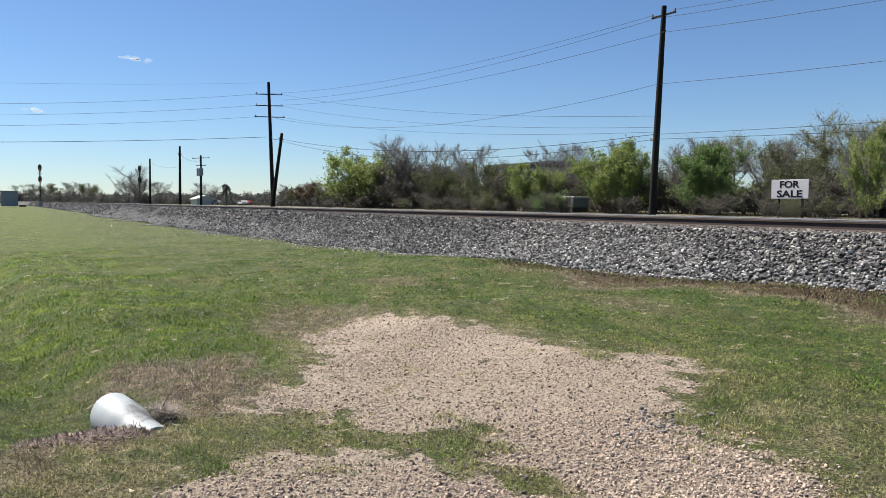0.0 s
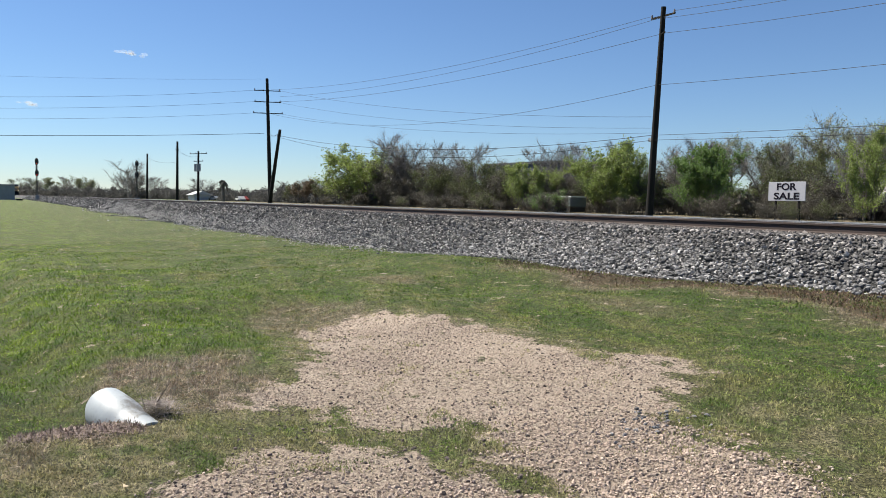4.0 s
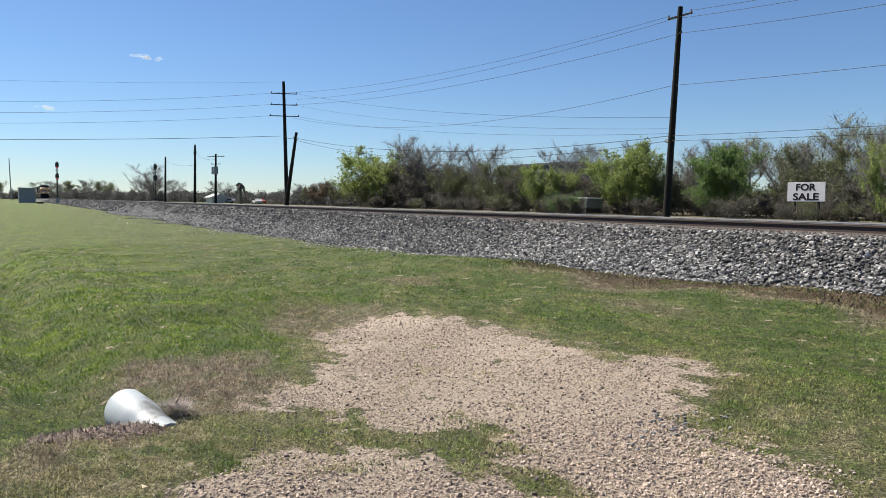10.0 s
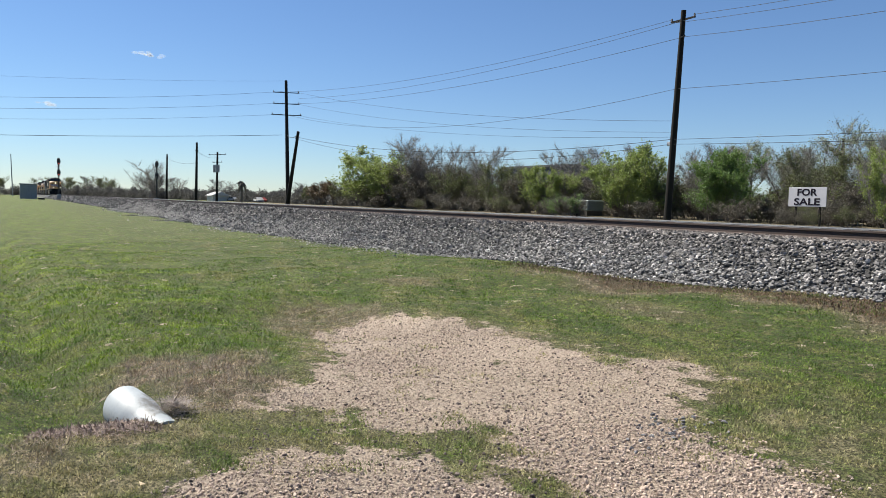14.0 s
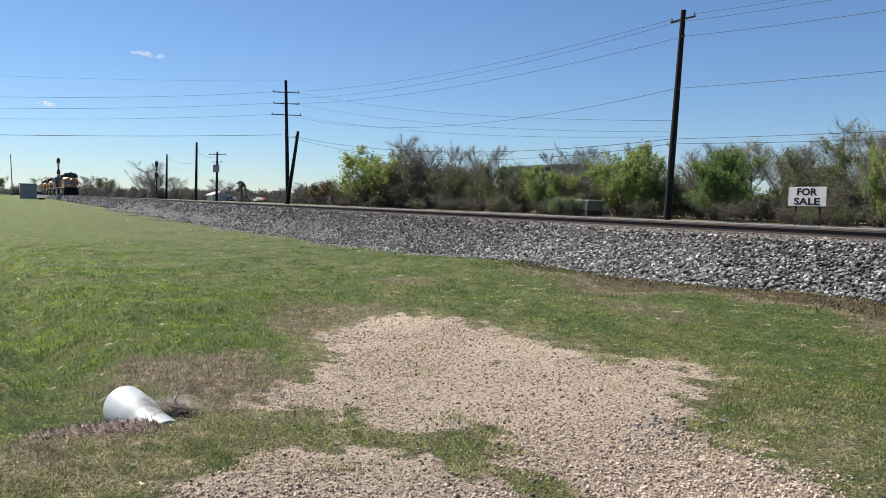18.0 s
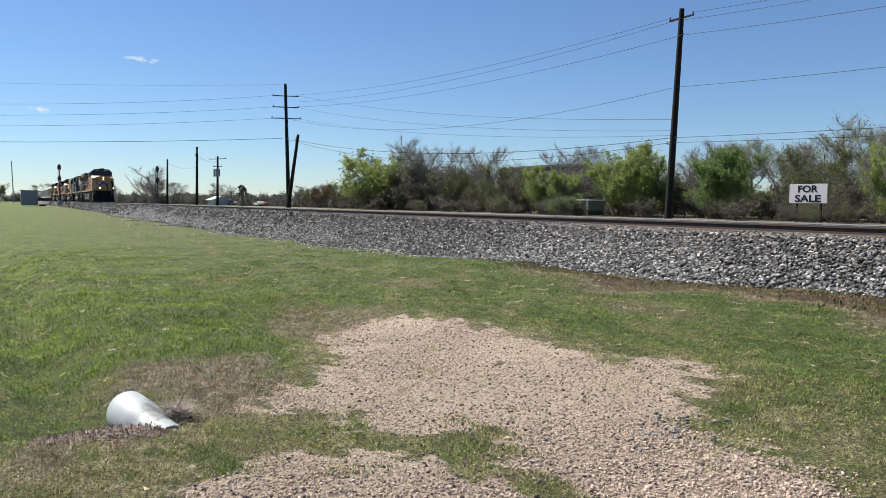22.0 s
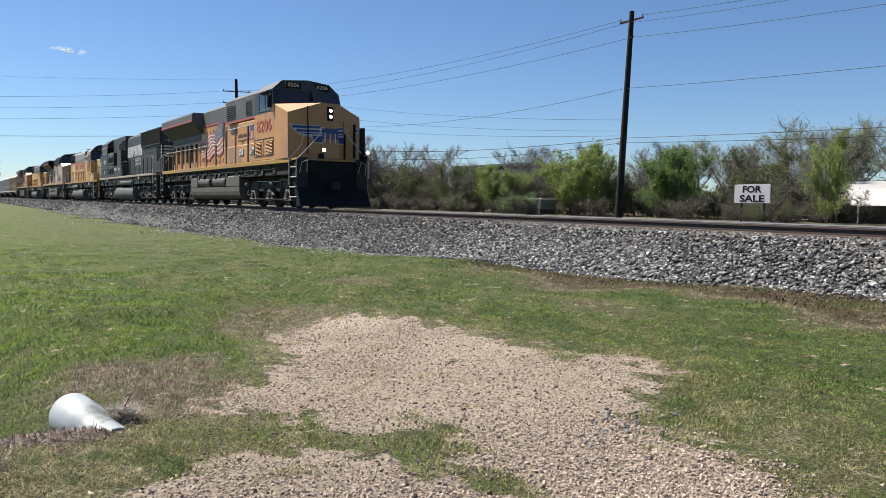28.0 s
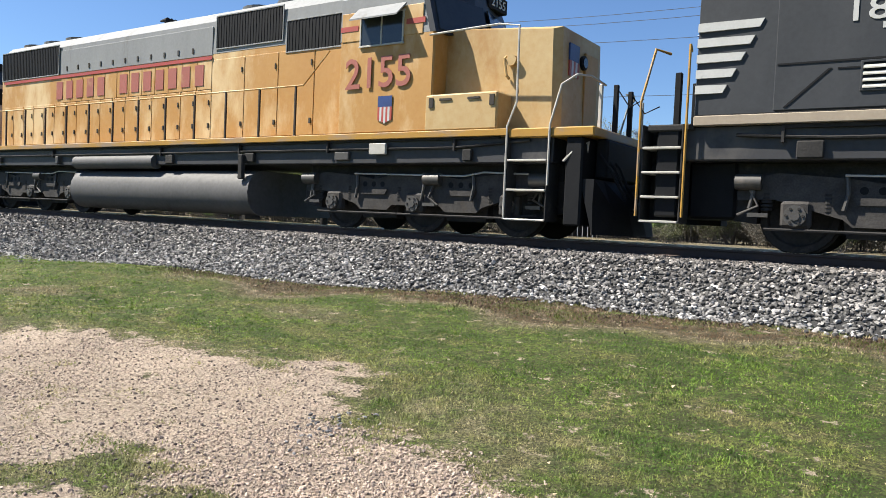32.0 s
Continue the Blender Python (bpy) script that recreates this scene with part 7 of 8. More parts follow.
for entry in """bright -121.5 57 10.4 1.5|bare -112 60 10.6 1.1|bright -116 56 8.5 1.3|bare -104 58 11.6 1.1|bare -99 62 10 1.1|olive -95 56 6.6 1.3|bare -91 60 9 1.1|bare -86 60 9 1.1|olive -84 57 6.6 1.2
olive -80 58 6.2 1.3|bare -77 62 8 1|bright -70.5 54 5.6 0.8|bright -67.5 55 5.3 0.85|bare -73 63 8.4 1|bare -64 62 8 1|bud -60 61 6.4 1.1|bright -57.2 54 6.4 0.95|bright -54.2 54 7.2 0.95|bright -56 57 6.0 1.0|bare -53 61 7.4 1
bare -50 60 7 1|green -44.6 54 5.9 0.85|green -43.3 54 6.2 0.8|bud -47.5 64 8.2 1.2|bud -43 66 8.4 1.2|bare -41.8 60 6.6 1|olive -40 60 6.0 1.2|bare -38.5 63 6.8 1|olive -37.5 58 6.4 1.1|bud -38.5 67 8.6 1.1
bud -35.5 68 9.2 1.2|bud -35.5 62 7.2 0.9|bright -28.8 52 6.2 0.6|bare -30.5 54.5 6.6 0.7|bud -31 69 8.6 1.2|bare -30 72 9.4 1.1|bud -26 70 10.8 1.1|bud -24 66 10.4 1.0|bare -20 64 9.9 1.1|olive -17 60 6 1.2|bare -14 62 9 1.1
bare -146 70 6.4 1.2|bare -178 74 6.2 1.3|bare -200 80 6.4 1.3|bare -228 86 6.6 1.4
bare -258 90 7 1.4|bare -262 40 12.5 1.5|bare -315 76 8.5 1.6|bare -355 66 9.5 1.6
bare -395 58 10 1.6|bare -330 50 9 1.6|olive -440 46 11 1.8|bare -460 40 11 1.6|olive -480 34 11 1.8|bare -500 28 11 1.7|olive -520 22 11 1.8|olive -470 -6 10 1.7|bare -480 -14 10 1.7|olive -490 -22 10 1.7
olive -134 57 5.2 1.2|olive -141 58 5.0 1.2|rust -144 58 5.0 1.3|rust -151 58 4.8 1.3|rust -158 59 4.6 1.3|olive -164 60 4.2 1.3|bare -132 60 6.5 1.1|olive -128 62 6.5 1.3|bud -12 66 9 1.2|bare -8 62 9 1.2|olive -4 58 6 1.3|bare 2 60 8 1.2|olive -23 58 4.5 1.2|bare -48 57 5.5 1.0|bare -61 58 6.4 1.0|olive -75 57 5.6 1.2""".replace("\n", "|").split("|"):
    kind, x, y, h, wide = entry.split()
    plant(kind, float(x), float(y), float(h), float(wide))

# a close row of shrubs closes the view between the trunks
row = random.Random(17)
x = -131.0
while x < 6:
    if not -35.5 < x < -23.5:
        k = row.choices(("brown", "scrub", "leafy"), (5, 4, 0.8))[0]
        plant(k, x, 58.5 + row.uniform(-2.2, 3.5), row.uniform(2.4, 4.8), row.uniform(1.1, 1.5))
    x += row.uniform(1.3, 2.1)
x = -131.0
while x < 6:
    if not -40 < x < -20:
        plant(row.choices(("thicket", "scrub"), (4, 1))[0], x, 64 + row.uniform(-1, 3), row.uniform(2.6, 4.6), row.uniform(1.3, 1.7))
    x += row.uniform(1.9, 3.0)
for k, x, y, h in (("brown", -112, 58, 7.6), ("brown", -108.5, 59, 8.2), ("brown", -104.5, 58.5, 7.4), ("brown", -100, 59, 6.8), ("brown", -96, 60, 6.2), ("brown", -33.3, 47.2, 1.25), ("brown", -32.0, 47.3, 1.15), ("scrub", -31.0, 47.2, 1.2), ("brown", -62.4, 49.2, 1.8), ("leafy", -60.9, 49.0, 1.7), ("brown", -59.4, 48.9, 1.9), ("brown", -57.9, 49.3, 1.8), ("scrub", -33.6, 50.2, 1.7), ("brown", -32.2, 50.6, 2.0), ("scrub", -30.6, 50.4, 1.6), ("leafy", -61.8, 49.6, 1.9), ("brown", -60.2, 49.8, 2.1), ("leafy", -58.8, 49.4, 2.3),
                   ("brown", -34.6, 69, 4), ("scrub", -31, 70, 4), ("brown", -27.5, 70, 4.5), ("scrub", -36.8, 57, 2.6), ("brown", -23.6, 68, 4.5), ("brown", -29, 56.5, 1.6), ("scrub", -31.5, 56, 1.4)):
    plant(k, x, y, h, 1.2)

# low brush at the field's edge, and a dense belt behind the trees
x = -128.0
while x < 2:
    if not -29.5 < x < -23 and row.random() < 0.62:
        plant(row.choices(("brown", "thicket", "scrub"), (5, 3, 1))[0], x, 53.5 + row.uniform(-2.2, 2.6), row.uniform(0.8, 2.5), row.uniform(1.3, 1.9))
    x += row.uniform(1.3, 2.4)
for x in (-40.2, -38.6, -37.0, -35.4, -33.9, -32.3, -30.8):
    plant("brown", x, 57.5 + row.uniform(-1, 1.5), row.uniform(2.6, 3.8), row.uniform(1.1, 1.4))


def brush(name, clumps, leaves, label, seed):
    """Far brushwood: many small leaves and upright twigs in uneven clumps, as one mass."""
    r = np.random.RandomState(seed)
    vs, n0, fs = [], 0, []
    for x, y, h, w in clumps:
        n = int(leaves * r.uniform(0.8, 1.2))
        a, q = r.uniform(0, 2 * np.pi, n), r.uniform(0, 1, n) ** 0.6
        top = h * (1 - 0.75 * q ** 2.2) * r.uniform(0.75, 1.1, n)
        p = np.stack([x + w * q * np.cos(a), y + 0.6 * w * q * np.sin(a), 0.3 + top * r.uniform(0.0, 1, n) ** 0.8], 1)
        u = r.normal(0, 1, (n, 3)); u /= np.linalg.norm(u, axis=1)[:, None]
        t = np.cross(u, r.normal(0, 1, (n, 3))); t /= np.linalg.norm(t, axis=1)[:, None]
        s = (0.12 + 0.030 * h) * r.uniform(0.6, 1.5, (n, 1))
        vs.append(np.stack([p - u * s, p + t * s * 0.6, p + u * s, p - t * s * 0.6], 1).reshape(-1, 3))
        m = n // 5
        foot = p[:m]
        lean = np.stack([r.normal(0, 0.22, m), r.normal(0, 0.22, m), r.uniform(0.25, 0.6, m)], 1) * (0.35 * h)
        side = np.stack([r.normal(0, 1, m), r.normal(0, 1, m), np.zeros(m)], 1) * 0.03
        vs.append(np.stack([foot - side, foot + side, foot + lean + side * 0.3, foot + lean - side * 0.3], 1).reshape(-1, 3))
        n0 += n + m
    v = np.concatenate(vs)
    me = bpy.data.meshes.new(name)
    me.from_pydata(v.tolist(), [], np.arange(n0 * 4).reshape(-1, 4).tolist())
    me.materials.append(BRUSH)
    return tagged(new(name, me), label, "brushwood", kind="stuff")


# brushwood behind the trees and along the far line closes the horizon
clumps = []
x = -135.0
while x < 8:
    clumps.append((x, 76 + row.uniform(-3, 4), row.uniform(3.0, 4.6), row.uniform(2.4, 3.4)))
    x += row.uniform(2.2, 3.2)
x = -430.0
while x < -131:
    for y, h in ((66, 1.0), (78, 1.25)):
        clumps.append((x + row.uniform(-1, 1), y + row.uniform(-4, 5), h * row.uniform(2.6, 4.3), row.uniform(3.2, 4.8)))
    x += row.uniform(2.8, 4.2)
for k in range(90):
    u = k / 89
    clumps.append((-300 - 260 * u + row.uniform(-4, 4), 66 - 62 * u + row.uniform(-5, 5), row.uniform(3.0, 5.5) * (1 + 0.3 * u), row.uniform(4, 6)))
for k in range(26):
    clumps.append((-480 - row.uniform(0, 40), -4 - 4.5 * k, row.uniform(6, 10), 6))
brush("brushwood", clumps, 800, "dim grey-brown brushwood far along the line", 23)

# palm
pm = thing("palm_tree", None, None, "small distant palm with a ragged crown", "tree")
part("trunk", G().cyl((-125.7, 34, 0.4), (-125.6, 34, 4.0), 0.22, 8, 0.18), BARK, pm)
rp_ = random.Random(3)
for k in range(26):
    a = rp_.uniform(0, 6.28)
    e = rp_.uniform(-0.5, 0.9)
    d = Vector((math.cos(a), math.sin(a), 0))
    pts = [Vector((-125.6, 34, 4.0)) + d * u * 0.6 + Vector((0, 0, e * u - 0.7 * u * u)) for u in (0, 0.5, 1.0, 1.3)]
    part("frond", G().tube(pts, [0.10, 0.13, 0.10, 0.02], 4), LEAF_DIM, pm)

# ---- culvert pipe ----
cp = thing("culvert_pipe", None, None, "white plastic culvert pipe end sticking out of the ditch", "pipe")
g = G()
c0, c1 = Vector((-5.40, 0.66, 0.015)), Vector((-4.88, 0.855, -0.095))
d = (c1 - c0).normalized()
u = Vector((0, 0, 1))
w = d.cross(u).normalized()
loops = []
for rr_, t in ((0.122, 0.03), (0.140, 0.0), (0.148, 0.03), (0.150, 0.36), (0.146, 0.46), (0.132, 0.54), (0.127, 0.60), (0.124, 1.0), (0.106, 1.0), (0.106, 0.56), (0.122, 0.03)):
    p = c0.lerp(c1, t)
    loops.append([p + (u * math.cos(a) + w * math.sin(a)) * rr_ for a in (2 * math.pi * i / 26 for i in range(26))])
loft(g, loops, False)
part("pipe_wall", g, PIPE, cp, smooth=True)

# ---- loose stones ----
def ico():
    bm = bmesh.new()
    bmesh.ops.create_icosphere(bm, subdivisions=1, radius=1.0)
    v = np.array([tuple(p.co) for p in bm.verts])
    f = np.array([[q.index for q in fc.verts] for fc in bm.faces])
    bm.free()
    return v, f


BASE_V, BASE_F = ico()


def stones(name, xyz, size, material, label, category, seed, flat=0.7, parent=None, low=False):
    r = np.random.RandomState(seed)
    n = len(xyz)
    if low:
        bv = np.array([(1, 0, 0), (-0.5, 0.87, 0), (-0.5, -0.87, 0), (0, 0, 1), (0.1, 0, -0.8)], float)
        bf = np.array([(0, 1, 3), (1, 2, 3), (2, 0, 3), (1, 0, 4), (2, 1, 4), (0, 2, 4)])
    else:
        bv, bf = BASE_V, BASE_F
    m = len(bv)
    jit = r.uniform(0.5, 1.3, (n, m, 1))
    v = bv[None] * jit * np.stack([r.uniform(0.7, 1.3, n), r.uniform(0.6, 1.1, n), np.full(n, flat) * r.uniform(0.7, 1.2, n)], 1)[:, None] * size[:, None, None]
    a = r.uniform(0, 2 * np.pi, n)
    tilt = r.normal(0, 0.5, n)
    ca, sa, ct, st = np.cos(a), np.sin(a), np.cos(tilt), np.sin(tilt)
    x, y, z = v[..., 0], v[..., 1] * ct[:, None] - v[..., 2] * st[:, None], v[..., 1] * st[:, None] + v[..., 2] * ct[:, None]
    v = np.stack([x * ca[:, None] - y * sa[:, None], x * sa[:, None] + y * ca[:, None], z], -1) + xyz[:, None]
    f = (bf[None] + (np.arange(n) * m)[:, None, None]).reshape(-1, 3)
    me = bpy.data.meshes.new(name)
    me.from_pydata(v.reshape(-1, 3).tolist(), [], f.tolist())
    me.materials.append(material)
    ob = new(name, me)
    return tagged(ob, label, category, kind="stuff")


def bed_z(x, y):
    ty, tz = toe_y(x), toe_z(x)
    top, edge = RAIL_Z - 0.20, TRACK_Y - 2.15
    mid_y, mid_z = (ty + edge) / 2, (tz + top) / 2 + 0.02
    z = np.where(y < mid_y, tz - 0.06 + (mid_z - tz + 0.06) * (y - ty + 0.15) / (mid_y - ty + 0.15), mid_z + (top - mid_z) * (y - mid_y) / (edge - mid_y))
    return np.where(y > edge, top, z)


r = np.random.RandomState(5)
parts_ = []
for x0, x1, per_m2, sz in ((-14, 6, 640, 0.029), (-30, -14, 330, 0.037), (-70, -30, 100, 0.060), (-130, -70, 36, 0.09), (-240, -130, 14, 0.14)):
    n = int((x1 - x0) * 4.6 * per_m2)
    x = r.uniform(x0, x1, n)
    y = toe_y(x) - 0.45 + r.uniform(0, 1, n) * (TRACK_Y + 0.9 - toe_y(x))
    ok = (y > toe_y(x) - 0.20 + 0.16 * np.sin(x * 1.7) * np.sin(x * 0.63)) | (r.uniform(0, 1, n) < 0.10)
    x, y = x[ok], y[ok]
    s = sz * r.uniform(0.6, 1.5, len(x))
    parts_.append((x, y, s, x0 < -29))
for k, (x, y, s, low) in enumerate(parts_):
    stones("ballast_stones", np.stack([x, y, np.maximum(bed_z(x, y), ground_z(x, y)) + s * (0.15 + 0.75 * grain(x * 37, y * 41, 1.0, 14))], 1), s, BALLAST, "loose grey crushed granite stones of the track bed", "ballast", 20 + k, 0.75, None, low)

# pale spilt stone that straggles into the lawn along the far embankment
n = 16000
x = -8.0 - 70 * r.uniform(0, 1, n) ** 1.3
w = 0.15 + 1.0 * grain(x, 0 * x, 2.4, 21) ** 1.5
y = toe_y(x) + 0.35 - r.normal(0, 0.95, n) * w
s = (0.018 + 0.0010 * np.abs(x)) * r.uniform(0.5, 1.3, n)
PALE_BALLAST = mat("dusty_pale_ballast", (0.371, 0.357, 0.332), (0.236, 0.225, 0.211), 12, 0.85, random_by="island", vary=0.4)
stones("spilt_stones", np.stack([x, y, np.where(y > toe_y(x), bed_z(x, y), ground_z(x, y)) + s * 0.45], 1), s, PALE_BALLAST, "pale dusty stones straggling into the lawn", "ballast", 33, 0.7, None, True)

# gravel of the drive
n = 260000
x, y = r.uniform(-8.8, -0.8, n), r.uniform(0.2, 5.3, n)
coarse = smooth01((x + 4.3) / 2.0)
ok = (bareness(x, y, 0.3) > r.uniform(0.05, 1, n)) & (r.uniform(0, 1, n) < 0.25 + 0.75 * coarse + 0.2 * np.sin(x * 3) * np.sin(y * 2.6))
x, y, coarse = x[ok], y[ok], coarse[ok]
s = (0.0034 + 0.0072 * r.uniform(0, 1, len(x)) ** 2.6) * (1 + 0.25 * coarse)
big = s > 0.0055
for pick, seed in ((big, 41), (~big, 42)):
    stones("gravel_stones", np.stack([x, y, ground_z(x, y) + s * 0.4], 1)[pick], s[pick] * (1.0 if seed == 41 else 1.2), GRAVEL, "sandy loose gravel pebbles on the drive" if seed == 41 else "fine sandy gravel chips on the drive", "gravel", seed, 0.9, None, seed == 42)
n = 15000
x, y = r.uniform(-8.8, -0.8, n), r.uniform(0.2, 5.3, n)
ok = (inside(GRAVEL_EDGE, x, y, 0.3) > 0.4) & (r.uniform(0, 1, n) < 0.35 + 0.65 * smooth01((x + 5.5) / 3))
x, y = x[ok], y[ok]
s = 0.004 + 0.011 * r.uniform(0, 1, len(x)) ** 3
DARK_STONE = mat("dark_gravel_stone", (0.1413, 0.1083, 0.0964), (0.07074, 0.05572, 0.0536), 20, 0.85, random_by="island")
stones("dark_stones", np.stack([x, y, ground_z(x, y) + s * 0.3], 1), s, DARK_STONE, "scattered darker stones on the drive", "gravel", 43, 0.8)

# a few blue-grey stones dropped at the edge of the drive
r2_ = np.random.RandomState(47)
q = r2_.normal(0, 1, (2, 70))
x, y = -3.30 + 0.13 * q[0], 3.62 + 0.20 * q[1]
s = r2_.uniform(0.007, 0.020, 70)
BLUE_STONE = mat("blue_grey_stone", (0.171, 0.168, 0.175), (0.1, 0.0986, 0.104), 20, 0.8, random_by="island")
stones("spilt_ballast", np.stack([x, y, ground_z(x, y) + s * 0.35], 1), s, BLUE_STONE, "blue-grey ballast stones spilt on the drive", "gravel", 48, 0.7)

# ---- grass ----
GRASS = ground_material(True)
STRAW = mat("dead_grass_blades", (0.3998, 0.3282, 0.2643), (0.2397, 0.1803, 0.1355), 2.0, 0.8, random_by="island")


def blades(name, x, y, length, width, material, label, seed, flop=0.5, lift=0.0):
    """One bent leaf for each point; wet or dry colour comes from the ground that it grows on."""
    r = np.random.RandomState(seed)
    n = len(x)
    z = ground_z(x, y) + lift
    a = r.uniform(0, 2 * np.pi, n)
    d = np.stack([np.cos(a), np.sin(a)], 1)
    t = r.uniform(0, 2 * np.pi, n)
    side = np.stack([np.cos(t), np.sin(t)], 1) * width[:, None]
    k = np.minimum(np.abs(r.normal(0, flop, n)) + 0.25, 1.45)
    up, out = np.cos(k) * length, np.sin(k) * length
    p = np.stack([x, y, z - 0.004], 1)
    v0 = p.copy(); v0[:, :2] -= side
    v1 = p.copy(); v1[:, :2] += side
    tip = p.copy(); tip[:, :2] += d * out[:, None]; tip[:, 2] += up + 0.002
    v2 = tip.copy(); v2[:, :2] += side * 0.35
    v3 = tip.copy(); v3[:, :2] -= side * 0.35
    v = np.stack([v0, v1, v2, v3], 1).reshape(-1, 3)
    o = (np.arange(n) * 4)[:, None]
    me = bpy.data.meshes.new(name)
    me.from_pydata(v.tolist(), [], (o + np.array([[0, 1, 2, 3]])).tolist())
    for nm, fn in (("dead", deadness), ("lush", lushness), ("fringe", fringe)):
        at = me.attributes.new(nm, "FLOAT", "POINT")
        at.data.foreach_set("value", np.repeat(fn(x, y), 4).astype(np.float32))
    me.materials.append(material)
    return tagged(new(name, me), label, "grass", kind="stuff")


def scatter(n, seed, near=2.6, far=27.0):
    """Points over the lawn, denser towards the drive, gathered in small tufts."""
    r = np.random.RandomState(seed)
    m = n // 7
    d = near * (far / near) ** r.uniform(0, 1, m)
    a = r.uniform(radians(93), radians(186), m)
    d, a = np.repeat(d, 7), np.repeat(a, 7)
    q = r.normal(0, 0.016 + 0.0022 * d, (2, len(d)))
    return d * np.cos(a) + q[0], d * np.sin(a) + q[1], d, r


x, y, d, r = scatter(980000, 61)
bare, dead, lush = np.maximum(bareness(x, y, 0.30), toe_band(x, y)), deadness(x, y), lushness(x, y)
patch = 0.5 + 0.5 * np.sin(x * 1.1 + 2 * np.sin(y * 0.8)) * np.sin(y * 1.4 + 1.5 * np.sin(x * 0.5))
edge = 1.1 * (grain(x, y, 0.28, 5) - 0.5) + 0.5 * (grain(x, y, 0.09, 6) - 0.5)
tuft = 0.55 * grain(x, y, 0.16, 7) + 0.45 * grain(x, y, 0.5, 8)
ok = (y < toe_y(x) + 0.1) & (bare + edge < 0.42 + 0.35 * r.uniform(0, 1, len(x)) ** 3) & (r.uniform(0, 1, len(x)) < 0.25 + 1.1 * tuft) & (np.hypot(x, y) > 1.8)
x, y, d, lush, patch = x[ok], y[ok], d[ok], lush[ok], 2.2 * tuft[ok] ** 1.5
ln = (0.0115 + 0.0008 * d) * (0.75 + 0.4 * patch + 0.45 * lush) * r.uniform(0.5, 1.5, len(x)) * (1 - 0.8 * smooth01((d - 11) / 16))
blades("grass", x, y, ln, 0.0019 + 0.00050 * d, GRASS, "short mown spring grass with straw thatch", 62, 1.7)
DRY_TUFT = mat("dry_tuft_blades", (0.286, 0.234, 0.1976), (0.13, 0.1079, 0.0975), 2.0, 0.8, random_by="island")
# dry tuft lying over the pipe, litter in the ditch mouth
r = np.random.RandomState(70)
n = 520
a = r.uniform(0, 2 * np.pi, n)
q = np.abs(r.normal(0, 0.10, n))
blades("dry_tuft", -5.12 + 1.0 * q * np.cos(a), 0.93 + 0.8 * q * np.sin(a), r.uniform(0.05, 0.17, n), np.full(n, 0.0030), DRY_TUFT, "dry spiky grass tuft lying against the pipe", 72, 30.0, 0.085 * np.exp(-(q / 0.10) ** 2))
n = 9000
x, y = r.uniform(-7.5, -4.2, n), r.uniform(-0.1, 2.2, n)
ok = np.maximum(inside(DEAD_EDGES[0], x, y, 0.25), inside(DEAD_EDGES[1], x, y, 0.2)) > r.uniform(0.2, 1, n)
x, y = x[ok], y[ok]
blades("dead_grass", x, y, r.uniform(0.02, 0.07, len(x)), np.full(len(x), 0.0026), STRAW, "flattened dry brown grass and litter", 63, 1.4)

LITTER = mat("brown_grass_litter", (0.30, 0.225, 0.19), (0.13, 0.098, 0.083), 2.0, 0.85, random_by="island")
# heaped brown litter before the pipe's mouth
n = 5200
u, v = r.uniform(-1, 1, n), r.normal(0, 0.42, n)
ok = np.abs(v) < 1
u, v = u[ok], v[ok]
x, y = -4.94 + 0.07 * u + 0.19 * v, 0.46 + 0.36 * u - 0.04 * v
lift = 0.022 * (1 - v * v) * (1 - 0.75 * u * u) * r.uniform(0.3, 1, len(u))
blades("ditch_litter", x, y, r.uniform(0.012, 0.045, len(x)), np.full(len(x), 0.0042), LITTER, "heaped brown grass litter before the pipe", 64, 6.0, lift)

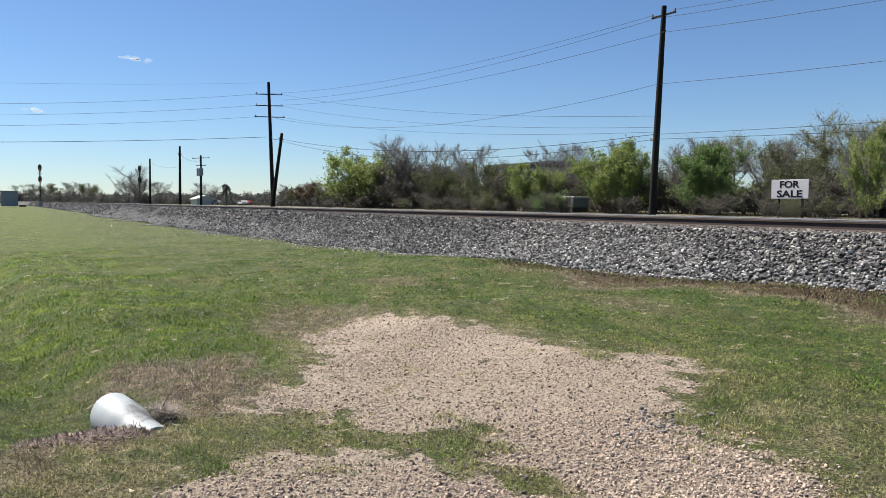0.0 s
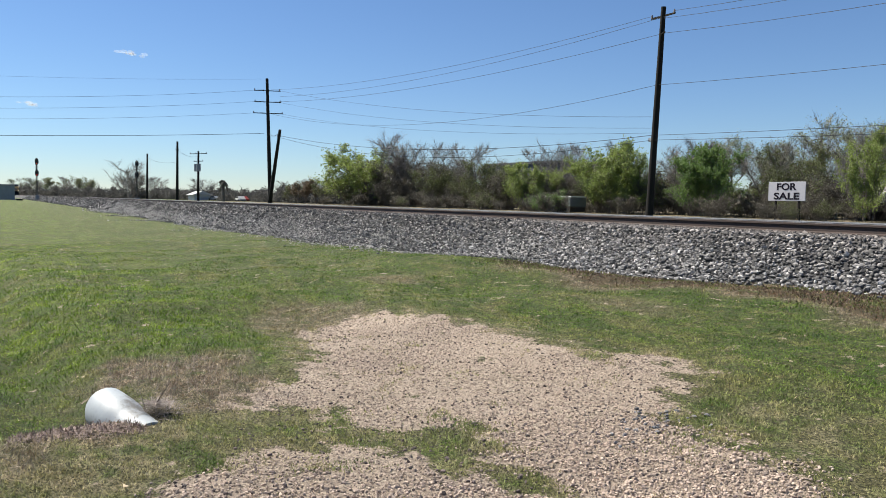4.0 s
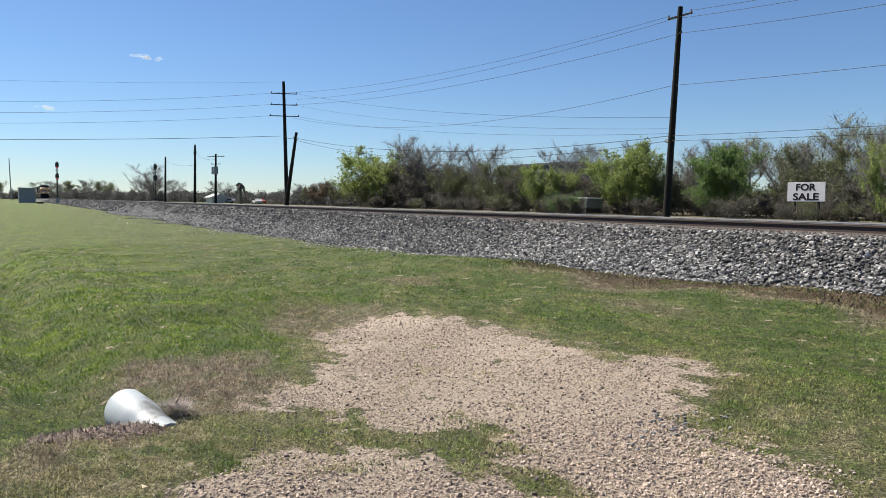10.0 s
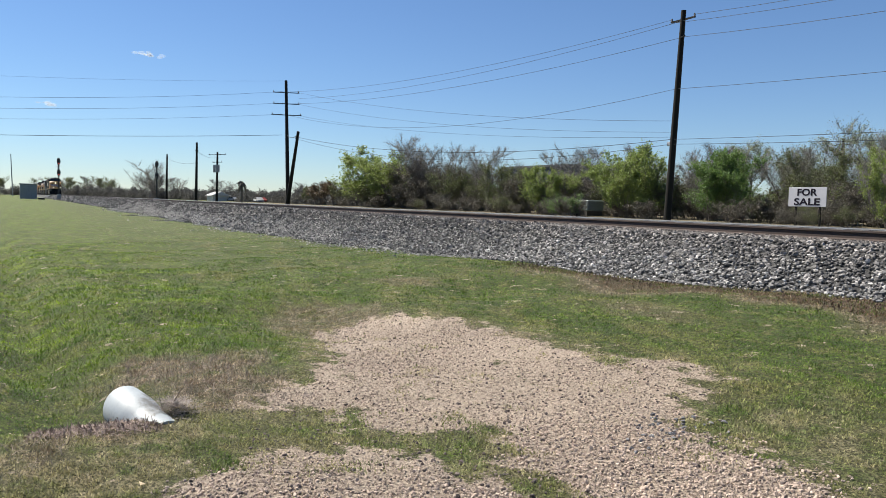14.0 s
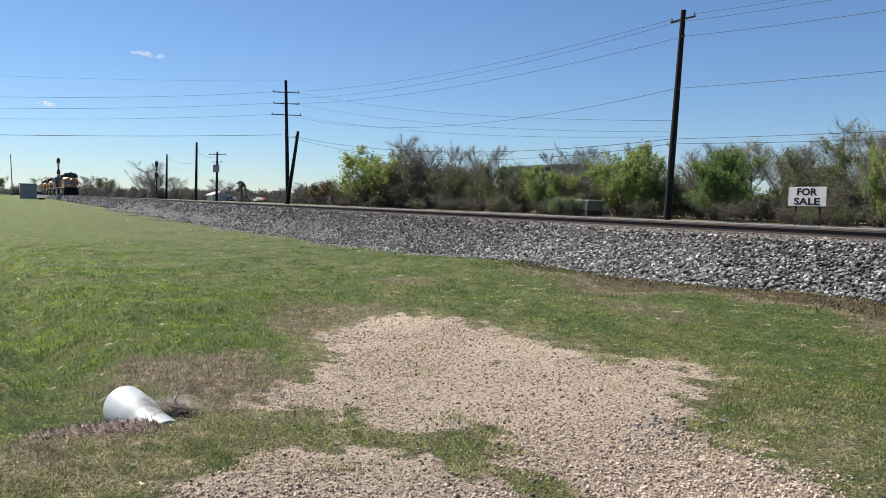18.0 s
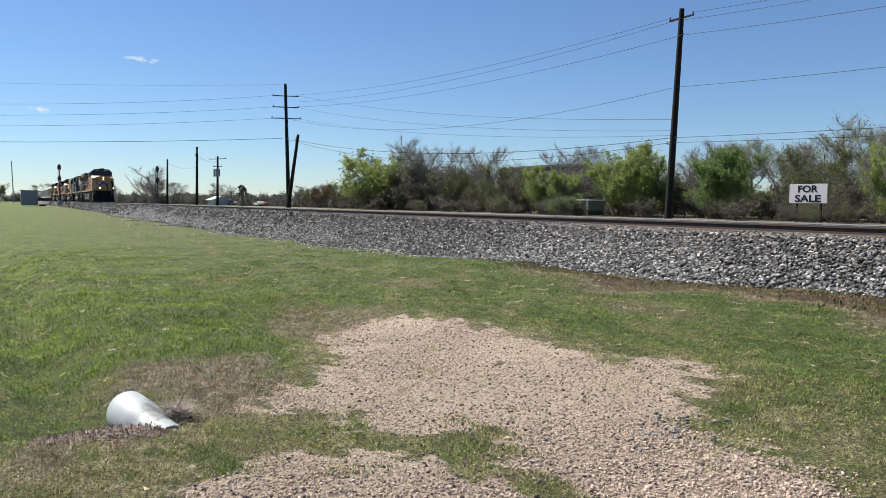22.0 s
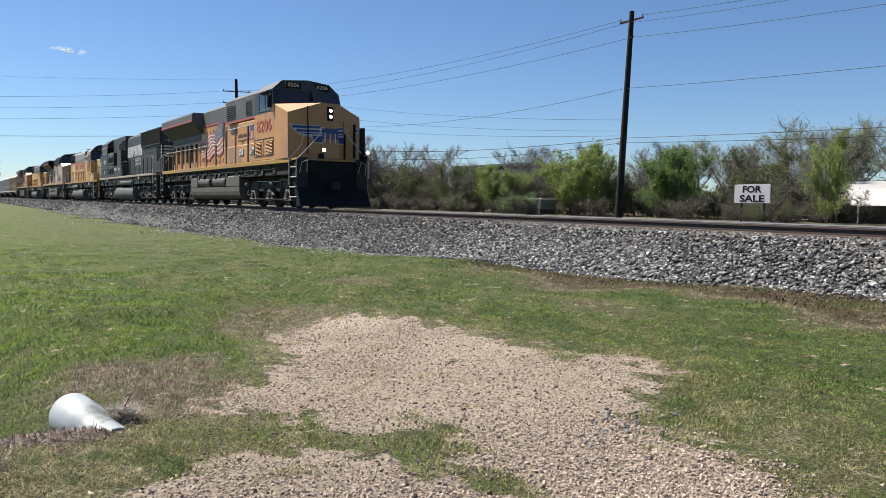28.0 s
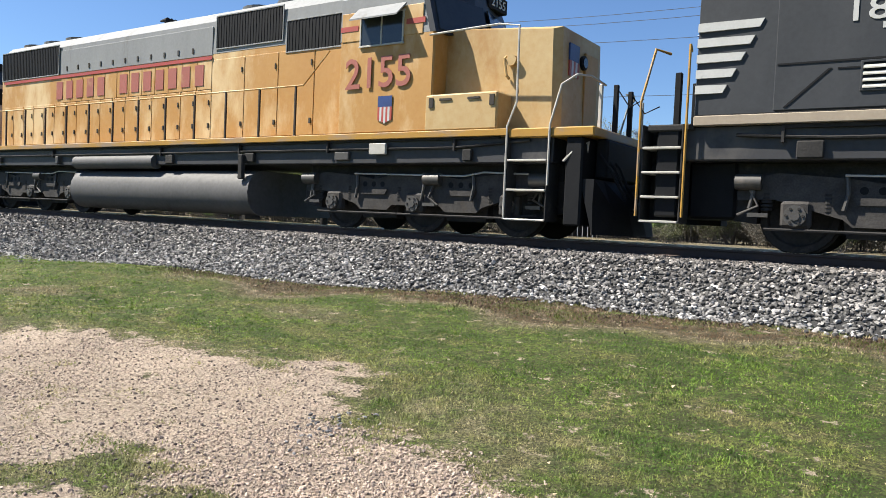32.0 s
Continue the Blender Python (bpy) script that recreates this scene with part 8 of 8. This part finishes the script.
# weeds along the foot of the ballast
r = np.random.RandomState(81)
n = 60000
x = r.uniform(-11.5, 6, n)
y = toe_y(x) - 0.62 + r.normal(0, 0.58, n) + 0.10 * np.sin(x * 1.9)
clump = grain(x, y, 0.8, 9) * 0.6 + grain(x, y, 0.25, 10) * 0.4
ok = r.uniform(0, 1, n) < 2.2 * clump - 0.5
x, y, clump = x[ok], y[ok], clump[ok]
h = r.uniform(0.012, 0.042, len(x)) * (0.3 + 1.2 * clump)
red = r.uniform(0, 1, len(x)) < 0.85 - 0.6 * (grain(x, y, 0.7, 12) > 0.58)
WEED = mat("reddish_dry_weeds", (0.111, 0.0679, 0.0486), (0.0586, 0.0357, 0.0286), 2.0, 0.85, random_by="island")
GREEN_WEED = leaf("green_weed_leaves", (0.121, 0.136, 0.0321), (0.0857, 0.1, 0.025))
blades("dry_weeds", x[red], y[red], h[red], np.full(red.sum(), 0.007), WEED, "low reddish dry weeds along the ballast", 82, 1.7)
blades("green_weeds", x[~red], y[~red], h[~red] * 1.2, np.full((~red).sum(), 0.006), GREEN_WEED, "green weeds along the ballast", 83, 0.9)
# pale dry leaves and straw scraps in the lawn
n = 2400
x, y = r.uniform(-9, 1, n), r.uniform(-0.5, 8.9, n)
ok = (bareness(x, y, 0.2) < 0.5) & (np.hypot(x, y) > 2) & (r.uniform(0, 1, n) < 0.25 + 0.75 * smooth01((x + 4.5) / 3))
x, y = x[ok], y[ok]
s = 0.005 + 0.013 * r.uniform(0, 1, len(x)) ** 2
DRYLEAF = mat("pale_dry_leaf", (0.4, 0.329, 0.221), (0.286, 0.221, 0.136), 5, 0.8, random_by="island")
stones("dry_leaves", np.stack([x, y, ground_z(x, y) + 0.022], 1), s, DRYLEAF, "pale dry leaf scraps in the lawn", "leaf litter", 84, 0.2, None, True)

# ---- sleepers, each a part of the track ----
sl = G().box(-0.11, 0.11, -1.3, 1.3, -0.18, 0.0, 0.012).mesh("sleeper", SLEEPER)
for k in range(260):
    o = new("sleeper", sl)
    o.parent = track
    o.location = (14 - 0.52 * k, TRACK_Y, RAIL_Z - 0.172)
plate_me = G().box(-0.10, 0.10, -0.16, 0.16, 0, 0.012).mesh("tie_plate", RUST)
for k in range(60):
    for s in (-1, 1):
        o = new("tie_plate", plate_me)
        o.parent = track
        o.location = (6 - 0.52 * k, TRACK_Y + s * 0.7535, RAIL_Z - 0.183)

motions()
